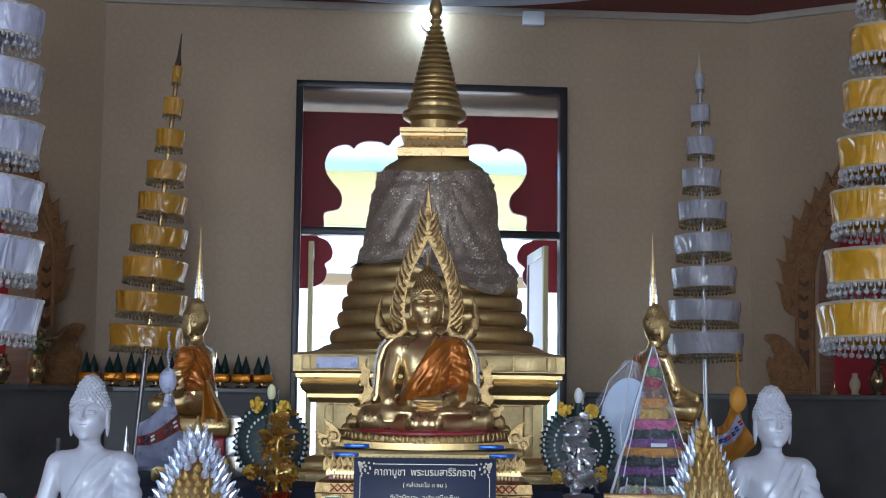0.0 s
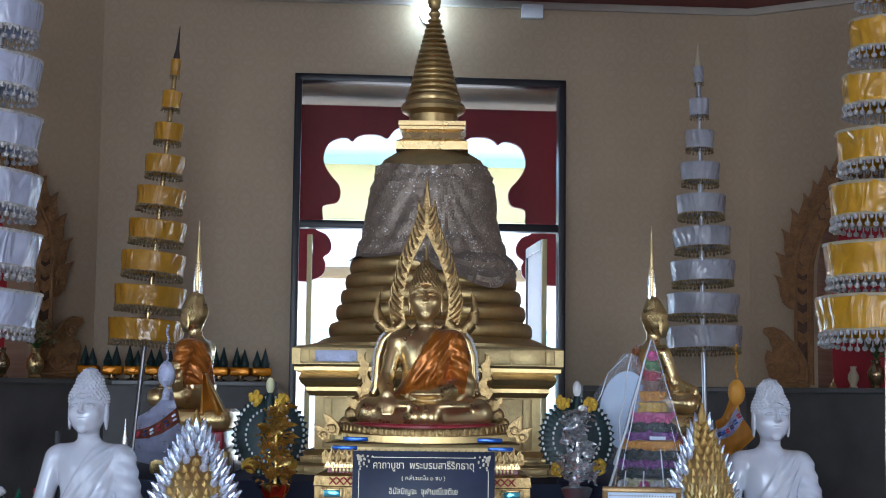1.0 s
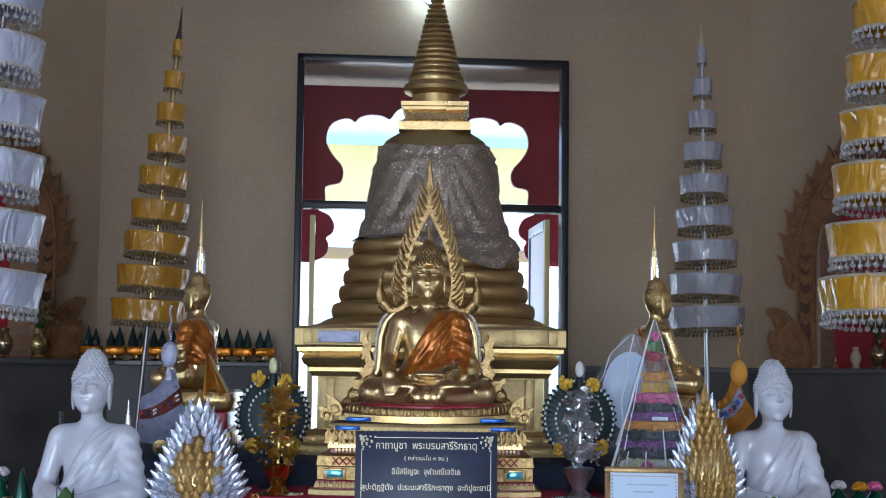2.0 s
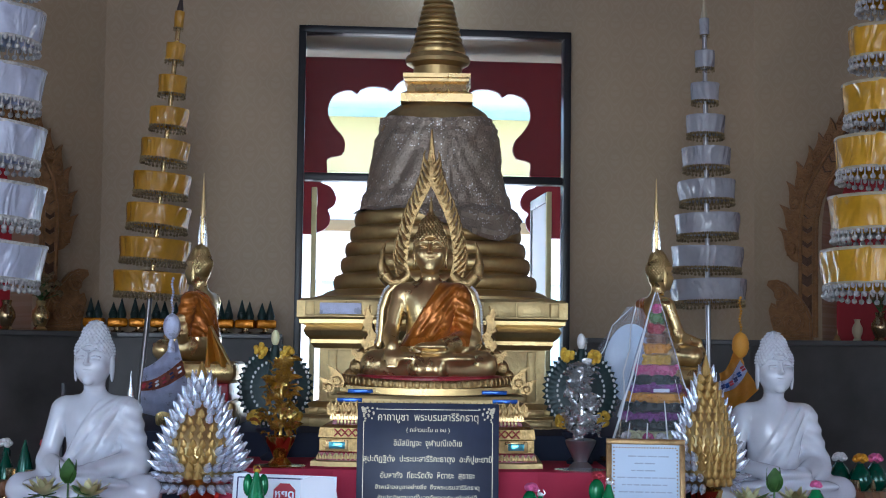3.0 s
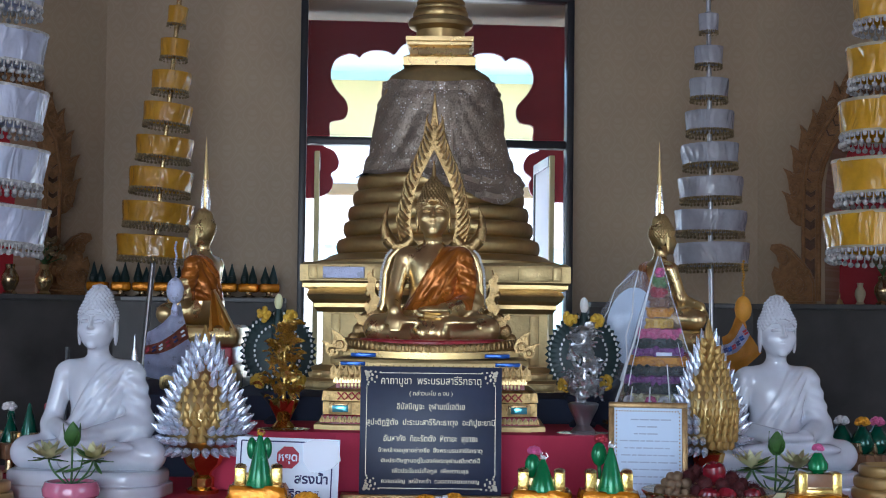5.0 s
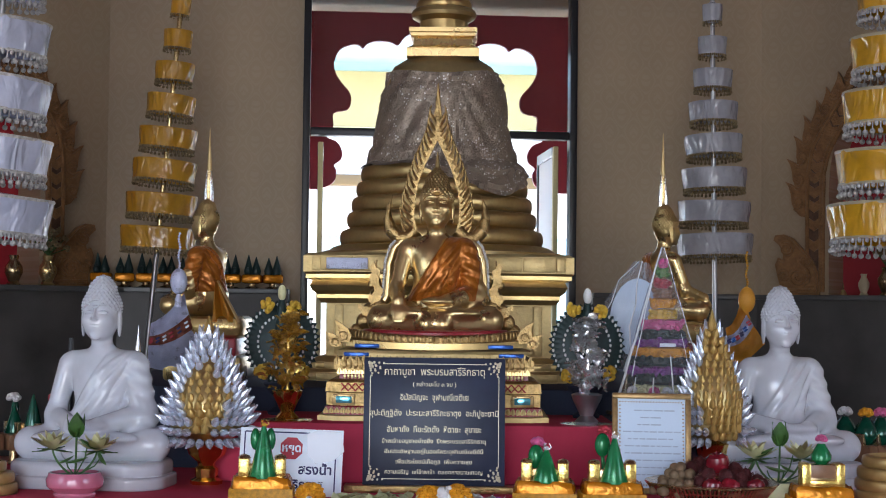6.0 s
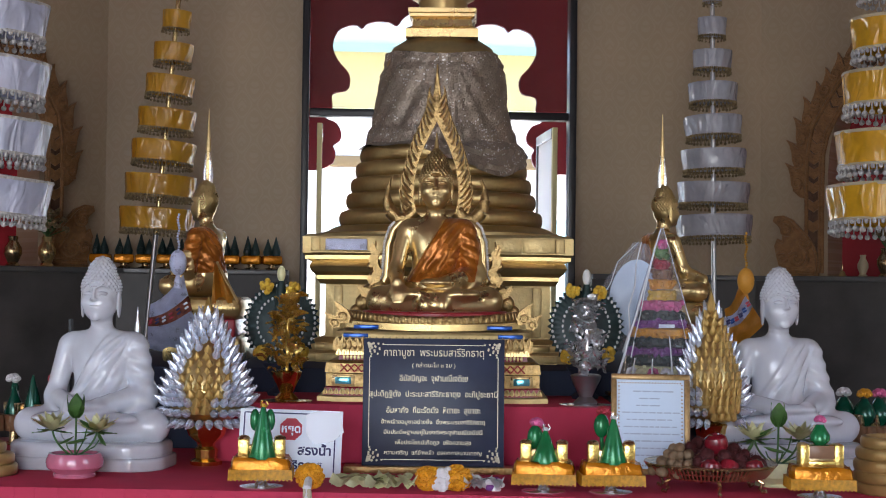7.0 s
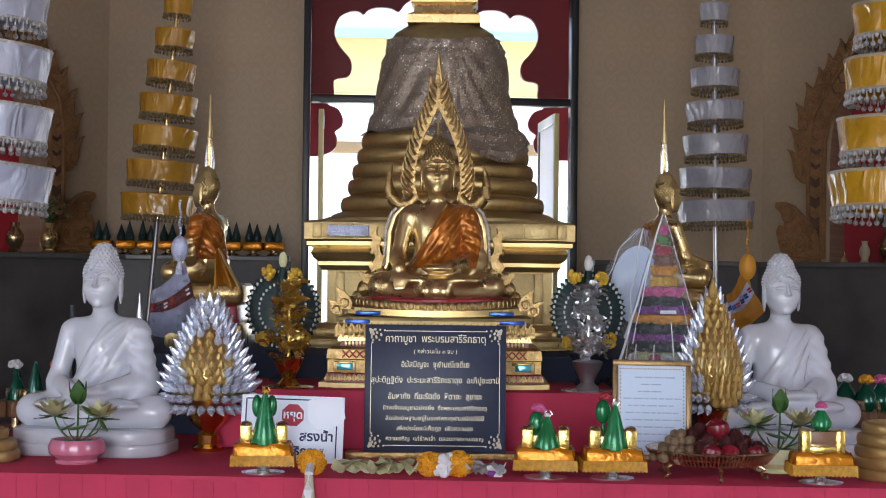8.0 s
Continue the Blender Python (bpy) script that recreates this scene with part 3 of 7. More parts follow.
def cusped(side):
    """One half of the cusped arch, from the crown down to the bracket's foot."""
    s = side
    pts = [(0.0, 3.19), (0.10, 3.20), (0.20, 3.16), (0.25, 3.10), (0.30, 3.12), (0.385, 3.125), (0.45, 3.105), (0.478, 3.075), (0.51, 3.095), (0.56, 3.095),
           (0.63, 3.06), (0.664, 2.98), (0.655, 2.91), (0.61, 2.84), (0.565, 2.79), (0.55, 2.73), (0.575, 2.67), (0.664, 2.645), (0.664, 2.555),
           (0.71, 2.535), (0.705, 2.49), (0.64, 2.46), (0.605, 2.40), (0.613, 2.345), (0.655, 2.31), (0.64, 2.27), (0.65, 2.21), (0.69, 2.175), (0.76, 2.15)]
    fine = []
    for i in range(len(pts) - 1):
        p0, p1, p2, p3 = [Vector(pts[min(max(j, 0), len(pts) - 1)]) for j in (i - 1, i, i + 1, i + 2)]
        for u in (0, 0.33, 0.67):
            fine.append(0.5 * (2 * p1 + (p2 - p0) * u + (2 * p0 - 5 * p1 + 4 * p2 - p3) * u * u + (3 * p1 - p0 - 3 * p2 + p3) * u ** 3))
    fine.append(Vector(pts[-1]))
    return [(s * v.x, v.y) for v in fine]


bm = B()
right, left = cusped(1), cusped(-1)
plate(bm, [(-1.6, 2.15), (-1.6, 3.31), (1.6, 3.31), (1.6, 2.15)] + right[::-1] + left[1:], OUT, OUT + 0.04)
structure("porch_arch", bm, "maroon", HALL @ pose(0.035, 0, 0))
bm = B()
box(bm, (4.4, 1.4, 0.1), (0, 0.95, 3.40))
structure("porch_soffit", bm, "soffit", HALL)
bm = B()
box(bm, (4.4, 0.2, 0.6), (0, 1.75, 3.65))
structure("porch_beam", bm, "maroon", HALL)
for x in (-1.12, 1.12):
    bm = B()
    box(bm, (0.26, 0.26, 2.15), (x, OUT + 0.06, 1.075), 0.02)
    structure("porch_pillar", bm, "cream", HALL)
bm = B()
box(bm, (400, 400, 0.1), (0, 200.4, -0.2))
structure("ground", bm, "paving", HALL)
bm = B()
box(bm, (5, 3.2, 0.15), (0, 1.87, -0.08))
structure("porch_floor", bm, "paving", HALL)


def far_building():
    t = thing("pale_building", HALL @ pose(0, 13, -0.15), "pale yellow building with a light blue roof in full sun", "building")
    part("lower_wall", box(B(), (26, 5, 4.1), (0, 2.5, 2.05)), "plaster", t)
    part("upper_wall", box(B(), (26, 4.9, 0.85), (0, 2.52, 4.525)), "cream", t)
    part("string_course", box(B(), (26, 0.12, 0.16), (0, -0.06, 3.35), 0.02), "soffit", t)
    part("eaves", box(B(), (27, 6.2, 0.16), (0, 2.4, 5.03), 0.02), "roof", t)
    for i in range(7):
        w = part("window", box(B(), (1.3, 0.1, 1.3), (-9 + 3 * i, -0.03, 1.9)), "roof", t)
        part("frame", box(B(), (1.5, 0.08, 0.1), (-9 + 3 * i, -0.06, 2.6)), "plaster", w)
    return t


far_building()

# ---- the offering table and its riser, under red cloth ----
TABLE = pose(0, 4.31, 0.817, 0, 0, -2.9)        # on the front edge's middle, x along it


def cloth_skirt(bm, half, drop, pitch, depth):
    """A box-pleated skirt that hangs from z = 0 along x."""
    rnd = random.Random(int(half * 100))
    line = []
    x = -half
    while x < half:
        p = pitch * rnd.uniform(0.85, 1.15)
        line += [(x, -depth), (x + p * 0.5, -depth * 1.05), (x + p * 0.95, -depth * 0.85), (x + p * 0.962, -depth * 0.62), (x + p * 0.975, -depth * 0.62)]
        x += p
    rows = []
    for z in (0.0, -0.010, -0.035, -drop * 0.5, -drop):
        k = min(1.0, 0.3 - z / 0.05)
        rows.append([bm.verts.new((x, y * k - 0.003 * math.sin(2.3 * x) - 0.02 * z, z)) for x, y in line])
    for a, b in zip(rows, rows[1:]):
        for i in range(len(line) - 1):
            bm.faces.new((a[i], b[i], b[i + 1], a[i + 1]))


table = thing("offering_table", TABLE, "long low altar table under a red cloth with a pleated skirt", "table")
bm = B()
box(bm, (5.2, 1.10, 0.02), (0, 0.55, -0.010), 0.006)
part("tabletop", bm, "red", table, "smooth dark red table cloth")
bm = B()
cloth_skirt(bm, 2.6, 0.8, 0.062, 0.006)
part("skirt", bm, "red", table, "pleated red skirt")
for x in (-2.4, 0, 2.4):
    for y in (0.1, 0.76):
        part("leg", box(B(), (0.05, 0.05, 0.79), (x, y, -0.419), 0.004), "black", table)

RISER = pose(0, 5.02, 1.012, 0, 0, -1.5)
riser = thing("altar_riser", RISER, "second altar step draped in deep red cloth", "altar step")
part("top", box(B(), (1.38, 0.55, 0.02), (-0.09, 0.275, -0.010), 0.006), "red", riser)
bm = B()
cloth_skirt(bm, 0.69, 0.19, 0.16, 0.006)
part("skirt", bm, "red", riser, m=Matrix.Translation((-0.09, 0, 0)))
part("body", box(B(), (1.36, 0.52, 0.98), (-0.09, 0.28, -0.52), 0.004), "red", riser)

block = thing("navy_platform", pose(0, 5.62, 0, 0, 0, 0), "dark navy cloth-covered platform under the stupa", "platform")
part("body", box(B(), (2.6, 2.0, 1.10), (0, 1.0, 0.55), 0.01), "navy", block)

# ---- the stupa ----
STUPA = pose(-0.005, 6.6, 1.10, 0, 0, -1.2)
PEDESTAL = Matrix.Diagonal((0.965, 0.965, 1, 1))
stupa = thing("golden_stupa", STUPA, "gilded ringed stupa on a gold-leaf pedestal wrapped in silver sequin cloth", "stupa")
Z0 = 1.10
PED = [(0.575, 0.0), (0.575, 0.035), (0.545, 0.045), (0.545, 0.075), (0.50, 0.095)]
part("plinth", squared(B(), PED, notch=0.04), "leaf", stupa, smooth=False, m=PEDESTAL)
part("shaft", squared(B(), [(0.475, 0.095), (0.475, 0.31)], notch=0.04), "leaf", stupa, smooth=False, m=PEDESTAL)
part("cornice", squared(B(), [(0.495, 0.31), (0.51, 0.33), (0.51, 0.345), (0.53, 0.36), (0.54, 0.38), (0.53, 0.40), (0.555, 0.41),
                              (0.555, 0.425), (0.565, 0.435)], notch=0.04), "stupa", stupa, smooth=False, m=PEDESTAL)
part("slab", squared(B(), [(0.565, 0.435), (0.565, 0.50), (0.545, 0.512)], notch=0.04), "leaf", stupa, smooth=False, m=PEDESTAL)
for z0, z1, hw, n, k in ((0.437, 0.500, 0.567, 7, "leaf"), (0.100, 0.306, 0.477, 6, "leaf"), (0.003, 0.034, 0.577, 9, "leaf"), (0.046, 0.074, 0.547, 8, "stupa")):
    inner_w = 2 * (hw - 0.08)
    for i in range(n):
        w = inner_w / n
        part("gilt_block", box(B(), (w - 0.005, 0.012, z1 - z0 - 0.004), (-inner_w / 2 + w * (i + 0.5), -hw - 0.001, (z0 + z1) / 2), 0.004), k, stupa, m=PEDESTAL)
    for sx in (-1, 1):
        part("gilt_block", box(B(), (0.038, 0.012, z1 - z0 - 0.004), (sx * (hw - 0.061), -hw + 0.039, (z0 + z1) / 2), 0.004), k, stupa, m=PEDESTAL)
rings = [(0.530, 0.512), (0.528, 0.526), (0.490, 0.536), (0.468, 0.550), (0.446, 0.558)]
for r, z in ((0.428, 1.689), (0.399, 1.766), (0.380, 1.831), (0.360, 1.897), (0.341, 1.963)):
    for k in range(9):
        a = -math.pi / 2 + math.pi * k / 8
        rings.append((r - 0.004 + 0.016 * math.cos(a), z - Z0 + 0.033 * math.sin(a)))
rings.append((0.315, 2.0 - Z0))
part("ringed_base", lathe(B(), rings, 72), "stupa", stupa)
bell = [(0.310, 2.00), (0.300, 2.02), (0.280, 2.07), (0.268, 2.14), (0.263, 2.20), (0.259, 2.26), (0.254, 2.31), (0.246, 2.36), (0.234, 2.40),
        (0.215, 2.432), (0.17, 2.462), (0.12, 2.475)]
part("bell", lathe(B(), [(r, z - Z0) for r, z in bell], 72), "stupa", stupa)
part("harmika", squared(B(), [(0.155, 2.465 - Z0), (0.155, 2.500 - Z0), (0.128, 2.515 - Z0), (0.124, 2.545 - Z0), (0.138, 2.555 - Z0), (0.138, 2.568 - Z0),
                              (0.145, 2.572 - Z0), (0.145, 2.590 - Z0), (0.11, 2.596 - Z0)]), "bright_gold", stupa, smooth=False)
spire = [(0.105, 2.592), (0.105, 2.635), (0.118, 2.642), (0.136, 2.652), (0.142, 2.668), (0.136, 2.684), (0.118, 2.694), (0.122, 2.706), (0.118, 2.720)]
n = 15
for i in range(n):
    u = i / (n - 1)
    r, z, h = 0.110 * (1 - u) + 0.030 * u, 2.733 + (3.062 - 2.733) * u ** 0.96, 0.0118 - 0.003 * u
    for k in range(7):
        a = -math.pi / 2 + math.pi * k / 6
        spire.append((r - 0.012 + 0.014 * math.cos(a), z + h * math.sin(a)))
spire += [(0.018, 3.078), (0.026, 3.086), (0.028, 3.096), (0.020, 3.106), (0.016, 3.112), (0.026, 3.125), (0.030, 3.145), (0.026, 3.170), (0.016, 3.19),
          (0.020, 3.20), (0.012, 3.25), (0.004, 3.36)]
part("spire", lathe(B(), [(r, z - Z0) for r, z in spire], 40), "stupa", stupa)


# the sequin cloth wound round the bell, gathered at its upper edge and hanging lower on one side
bm = B()
rows, seg = [], 120
for k in range(26):
    row = []
    for i in range(seg):
        a = 2 * math.pi * i / seg
        x = math.cos(a)
        low = 1.992 - 0.125 * max(0.0, math.cos(a + radians(50))) ** 4 + 0.006 * math.sin(9 * a)
        z = low + (2.392 - 0.012 * math.sin(3 * a) - low) * k / 25
        r = 0.0
        for (r0, z0), (r1, z1) in zip([(0.392, 1.84), (0.384, 1.897), (0.364, 1.963), (0.342, 1.99)] + bell, bell + [(0.1, 2.6)]):
            if z0 <= z <= z1:
                r = r0 + (r1 - r0) * (z - z0) / (z1 - z0)
        g = 10.5 * math.atan2(z - 2.46, x - 0.12) + 4 * (z - 2.2)
        fold = 0.017 * (abs(math.sin(g)) ** 0.6 - 0.5) + 0.004 * math.sin(15 * a - 40 * (z - 2.1))
        r = max(r, 0.235) + 0.018 + fold * (1.0 if z > 2.02 else 0.45)
        row.append(bm.verts.new((r * math.cos(a), r * math.sin(a), z - Z0)))
    rows.append(row)
for p, q in zip(rows, rows[1:]):
    for i in range(seg):
        bm.faces.new((p[i], p[(i + 1) % seg], q[(i + 1) % seg], q[i]))
part("sequin_wrap", bm, "sequin", stupa, "silver-grey sequin cloth wrap")
part("name_plate", box(B(), (0.165, 0.01, 0.045), (-0.36, -0.571, 0.467), 0.003), "lavender", stupa, "faded blue-grey name plate")

# ---- umbrellas of many tiers ----
def umbrella(name, m, tiers, cloth, fringe, pole, base, top, label, seed, fine=1.0):
    """tiers: (radius, top height, drum height) above the floor."""
    rnd = random.Random(seed)
    t = thing(name, m, label, "umbrella", "tiered ceremonial umbrellas")
    bm = B()
    tube(bm, [(0, 0, base), (0, 0, tiers[-1][1] + 0.005)], 0.013, 10)
    lathe(bm, [(0.10, base), (0.10, base + 0.02), (0.03, base + 0.05), (0.02, base + 0.12)], 20)
    part("pole", bm, pole, t)
    if cloth == "old_yellow":
        part("pole_sleeve", tube(B(), [(0, 0, base + 0.10), (0, 0, tiers[0][1] - tiers[0][2] - 0.03)], 0.0145, 10), "dark_steel", t)
    part("finial", lathe(B(), [(0.016, tiers[-1][1]), (0.018, tiers[-1][1] + 0.02), (0.010, tiers[-1][1] + 0.06), (0.002, top + 0.02)], 10), "dark_tip" if cloth == "old_yellow" else "edge_tape", t)
    for r, z, h in tiers:
        ph = [rnd.uniform(0, 6.28) for _ in range(4)]

        def wave(a, k, ph=ph):
            return 1 + (0.016 * math.sin(7 * a + ph[0]) + 0.014 * math.sin(13 * a + ph[1]) + 0.009 * math.sin(24 * a + ph[2])) * (0.3, 1, 1.3, 0.8, 0.3)[min(k, 4)]
        rb = r * 0.955
        sag = pose(0, 0, 0, rnd.uniform(-1.8, 1.8), rnd.uniform(-1.8, 1.8))
        tm = Matrix.Translation((0, 0, z)) @ sag
        bm = B()
        lathe(bm, [(r * 1.0, 0), (r * 0.997, -h * 0.12), (r * 0.98, -h * 0.45), (rb * 1.005, -h * 0.8), (rb, -h)], 64, tm, wave, cap=False)
        lathe(bm, [(r, 0.0), (r * 0.4, 0.012), (0.016, 0.016)], 64, tm, cap=False)
        can = part("canopy", bm, cloth, t)
        bm = B()
        lathe(bm, [(r * 1.004, 0.004), (r * 1.012, -0.002), (r * 1.008, -0.010), (r * 0.99, -0.006)], 64, tm, cap=False)
        part("top_edging", bm, {"white": "fringe_white", "yellow": "edge_tape"}.get(cloth, cloth), can)
        bm = B()
        lathe(bm, [(rb * 1.004, -h + 0.005), (rb * 1.012, -h - 0.002), (rb * 1.0, -h - 0.008)], 64, tm, cap=False)
        part("bottom_edging", bm, {"white": "fringe_white", "yellow": "edge_tape"}.get(cloth, cloth), can)
        bm = B()
        count = max(10, int(2 * math.pi * rb / (0.036 * fine)))
        s = min(1.0, r / 0.16 + 0.3) * fine
        for i in range(count):
            a = 2 * math.pi * i / count
            p = tm @ Vector((rb * 0.985 * math.cos(a), rb * 0.985 * math.sin(a), -h - 0.006))
            drop = s * rnd.uniform(0.028, 0.036)
            tube(bm, [p, p - Vector((0, 0, drop))], 0.0035, 5)
            ball(bm, p - Vector((0, 0, drop + 0.008)), 0.0125 * s, 7, 5)
            q = tm @ Vector((rb * 0.985 * math.cos(a + 3.14 / count), rb * 0.985 * math.sin(a + 3.14 / count), -h - 0.012))
            ball(bm, q, 0.010 * s, 6, 4, (1, 1, 1.4))
        part("fringe", bm, fringe, can)
    return t


def tier_set(z_low, step, drum, radii):
    return [(r, z_low + i * step, drum * (1.0 - 0.03 * i)) for i, r in enumerate(radii)]


far_r = [0.200, 0.187, 0.168, 0.150, 0.128, 0.102, 0.075, 0.052, 0.026]
umbrella("tiered_umbrella", pose(-1.634, 8.0, 0, 0, 4.6, 0), tier_set(1.800, 0.174, 0.098, far_r), "old_yellow", "fringe_gold", "pole", 0.0, 3.36,
         "yellow nine-tier ceremonial umbrella in clear film leaning on its pole", 3, 0.62)
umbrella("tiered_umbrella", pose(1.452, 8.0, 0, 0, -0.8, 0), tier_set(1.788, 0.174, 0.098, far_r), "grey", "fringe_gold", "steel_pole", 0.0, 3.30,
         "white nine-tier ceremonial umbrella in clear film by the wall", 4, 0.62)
near_r = [0.300, 0.270, 0.243, 0.215, 0.186, 0.158, 0.128]
umbrella("tiered_umbrella", pose(-2.115, 6.5, 0, 0, 4.6, 0), tier_set(1.865, 0.249, 0.150, near_r), "white", "fringe_white", "steel_pole", 0.0, 3.56,
         "large white tiered umbrella wrapped in clear film", 5)
umbrella("tiered_umbrella", pose(1.93, 6.5, 0, 0, 0.6, 0), tier_set(1.845, 0.242, 0.145, near_r), "yellow", "fringe_white", "pole", 0.0, 3.56,
         "large yellow tiered umbrella wrapped in clear film", 6)


# ---- sculpted statues: smooth solids on a grid ----
def skin(field, lo, hi, step):
    """The zero surface of a field, as vertices and quads."""
    ax = [np.arange(a, b, step, dtype=np.float32) for a, b in zip(lo, hi)]
    g = field(*np.meshgrid(*ax, indexing="ij"))
    s = g < 0
    n = [k - 1 for k in g.shape]

    def cut(a, o):
        return a[o[0]:o[0] + n[0], o[1]:o[1] + n[1], o[2]:o[2] + n[2]]
    corners = [(i, j, k) for i in (0, 1) for j in (0, 1) for k in (0, 1)]
    count = sum(cut(s, o).astype(np.int8) for o in corners)
    cells = (count > 0) & (count < 8)
    at = np.argwhere(cells)
    index = np.full(cells.shape, -1, np.int64)
    index[cells] = np.arange(len(at))
    total, hits = np.zeros((len(at), 3)), np.zeros(len(at))
    for a in corners:
        for axis in range(3):
            if a[axis]:
                continue
            b = list(a)
            b[axis] = 1
            ga, gb = g[tuple((at + a).T)], g[tuple((at + b).T)]
            cross = (ga < 0) != (gb < 0)
            t = np.where(cross, ga / np.where(cross, ga - gb, 1), 0)
            p = at + np.array(a, float)
            p[:, axis] += t
            total += p * cross[:, None]
            hits += cross
    verts = np.array(lo) + step * total / hits[:, None]
    quads = []
    for axis in range(3):
        u, v = (axis + 1) % 3, (axis + 2) % 3
        lo_s, hi_s = [slice(None)] * 3, [slice(None)] * 3
        lo_s[axis], hi_s[axis] = slice(0, -1), slice(1, None)
        e = np.argwhere(s[tuple(lo_s)] != s[tuple(hi_s)])
        e = e[(e[:, u] > 0) & (e[:, v] > 0) & (e[:, u] < n[u]) & (e[:, v] < n[v])]
        inside = s[tuple(e.T)]
        ring = []
        for du, dv in ((1, 1), (0, 1), (0, 0), (1, 0)):
            c = e.copy()
            c[:, u] -= du
            c[:, v] -= dv
            ring.append(index[tuple(c.T)])
        q = np.stack(ring, 1)
        q[~inside] = q[~inside][:, ::-1]
        quads.append(q)
    return verts, np.concatenate(quads)


def smin(a, b, k):
    h = np.maximum(k - np.abs(a - b), 0) / k
    return np.minimum(a, b) - h * h * k * 0.25


def egg(X, Y, Z, c, r):
    x, y, z = (X - c[0]) / r[0], (Y - c[1]) / r[1], (Z - c[2]) / r[2]
    k0 = np.sqrt(x * x + y * y + z * z) + 1e-6
    k1 = np.sqrt((x / r[0]) ** 2 + (y / r[1]) ** 2 + (z / r[2]) ** 2) + 1e-6
    return k0 * (k0 - 1) / k1


def limb(X, Y, Z, a, b, ra, rb):
    d = [q - p for p, q in zip(a, b)]
    t = np.clip(((X - a[0]) * d[0] + (Y - a[1]) * d[1] + (Z - a[2]) * d[2]) / sum(q * q for q in d), 0, 1)
    return np.sqrt((X - a[0] - t * d[0]) ** 2 + (Y - a[1] - t * d[1]) ** 2 + (Z - a[2] - t * d[2]) ** 2) - (ra + (rb - ra) * t)


def seated(kind):
    """A seated statue that faces -y, its seat at z = 0: kind "marble" (hands in lap, on a plinth) or "gilt" (one hand on the knee)."""
    def field(X, Y, Z0):
        Z = np.where(Z0 < 0.09, Z0, 0.09 + (Z0 - 0.09) / 1.09)
        f = egg(X, Y, Z, (0, 0.02, 0.08), (0.13, 0.10, 0.085))
        for c, r, k in (((0, 0.03, 0.16), (0.080, 0.068, 0.12), 0.05), ((0, 0.028, 0.245), (0.096, 0.070, 0.085), 0.04)):
            f = smin(f, egg(X, Y, Z, c, r), k)
        f = smin(f, limb(X, Y, Z, (-0.094, 0.035, 0.290), (0.094, 0.035, 0.290), 0.037, 0.037), 0.035)
        f = smin(f, limb(X, Y, Z, (0, 0.03, 0.30), (0, 0.018, 0.37), 0.036, 0.033), 0.022)
        # robe: a raised edge from the waist to the shoulder, and drawn folds
        line = X + 0.11 - 0.14 * (Z - 0.11) / 0.21
        robe = np.clip(line / 0.006, 0, 1) * np.clip((Z - 0.09) / 0.03, 0, 1) * np.clip((0.33 - Z) / 0.02, 0, 1)
        fan = np.arctan2(Z - 0.38, X - 0.16)
        folds = np.abs(np.sin(fan * 15 + 12 * X)) ** 0.6 - 0.5 + 0.25 * np.sin((X * 0.6 - Z * 0.75) * 190)
        f = f - robe * (0.006 + 0.0075 * folds * np.clip(line / 0.03, 0.2, 1))
        for sx in (-1, 1):
            if kind == "gilt" and sx < 0:
                f = smin(f, limb(X, Y, Z, (-0.112, 0.03, 0.284), (-0.146, -0.01, 0.150), 0.033, 0.027), 0.012)
                f = smin(f, limb(X, Y, Z, (-0.146, -0.01, 0.150), (-0.134, -0.135, 0.118), 0.027, 0.020), 0.02)
                for q in (-1.5, -0.5, 0.5, 1.5):
                    f = smin(f, limb(X, Y, Z, (-0.134 + 0.009 * q, -0.135, 0.112), (-0.132 + 0.010 * q, -0.168, 0.050), 0.010, 0.006), 0.008)
            else:
                sag = 0.012 if sx > 0 else 0.0
                f = smin(f, limb(X, Y, Z, (sx * 0.112, 0.03, 0.284), (sx * 0.148, 0.010, 0.135), 0.034 + sag * 0.6, 0.031 + sag) - (0.0025 * np.sin(Z * 170 + X * 60) if sx > 0 else 0), 0.012)
                f = smin(f, limb(X, Y, Z, (sx * 0.148, 0.010, 0.135), (sx * 0.045, -0.125, 0.120), 0.031 + sag, 0.022), 0.02)
            f = smin(f, limb(X, Y, Z, (sx * 0.07, 0.02, 0.060), (sx * 0.202, -0.055, 0.055), 0.058, 0.050), 0.03)
            f = smin(f, limb(X, Y, Z, (sx * 0.202, -0.055, 0.052), (-sx * 0.03, -0.145, 0.042), 0.048, 0.034), 0.012)
            f = smin(f, egg(X, Y, Z, (sx * 0.085, -0.130, 0.080), (0.085, 0.034, 0.018)), 0.03)
        f = smin(f, egg(X, Y, Z, (0.01, -0.135, 0.118), (0.062, 0.034, 0.015)), 0.015)
        if kind == "marble":
            for cz, hx, hy, hz, r in ((-0.016, 0.246, 0.150, 0.024, 0.016), (-0.056, 0.256, 0.158, 0.020, 0.007)):
                qx, qy = np.maximum(np.abs(X) - hx + 0.11, 0), np.maximum(np.abs(Y + 0.045) - hy + 0.11, 0)
                side = np.sqrt(qx * qx + qy * qy) - 0.11 + r
                up = np.abs(Z - cz) - hz + r
                f = np.minimum(f, np.sqrt(np.maximum(side, 0) ** 2 + np.maximum(up, 0) ** 2) + np.minimum(np.maximum(side, up), 0) - r)
        return f

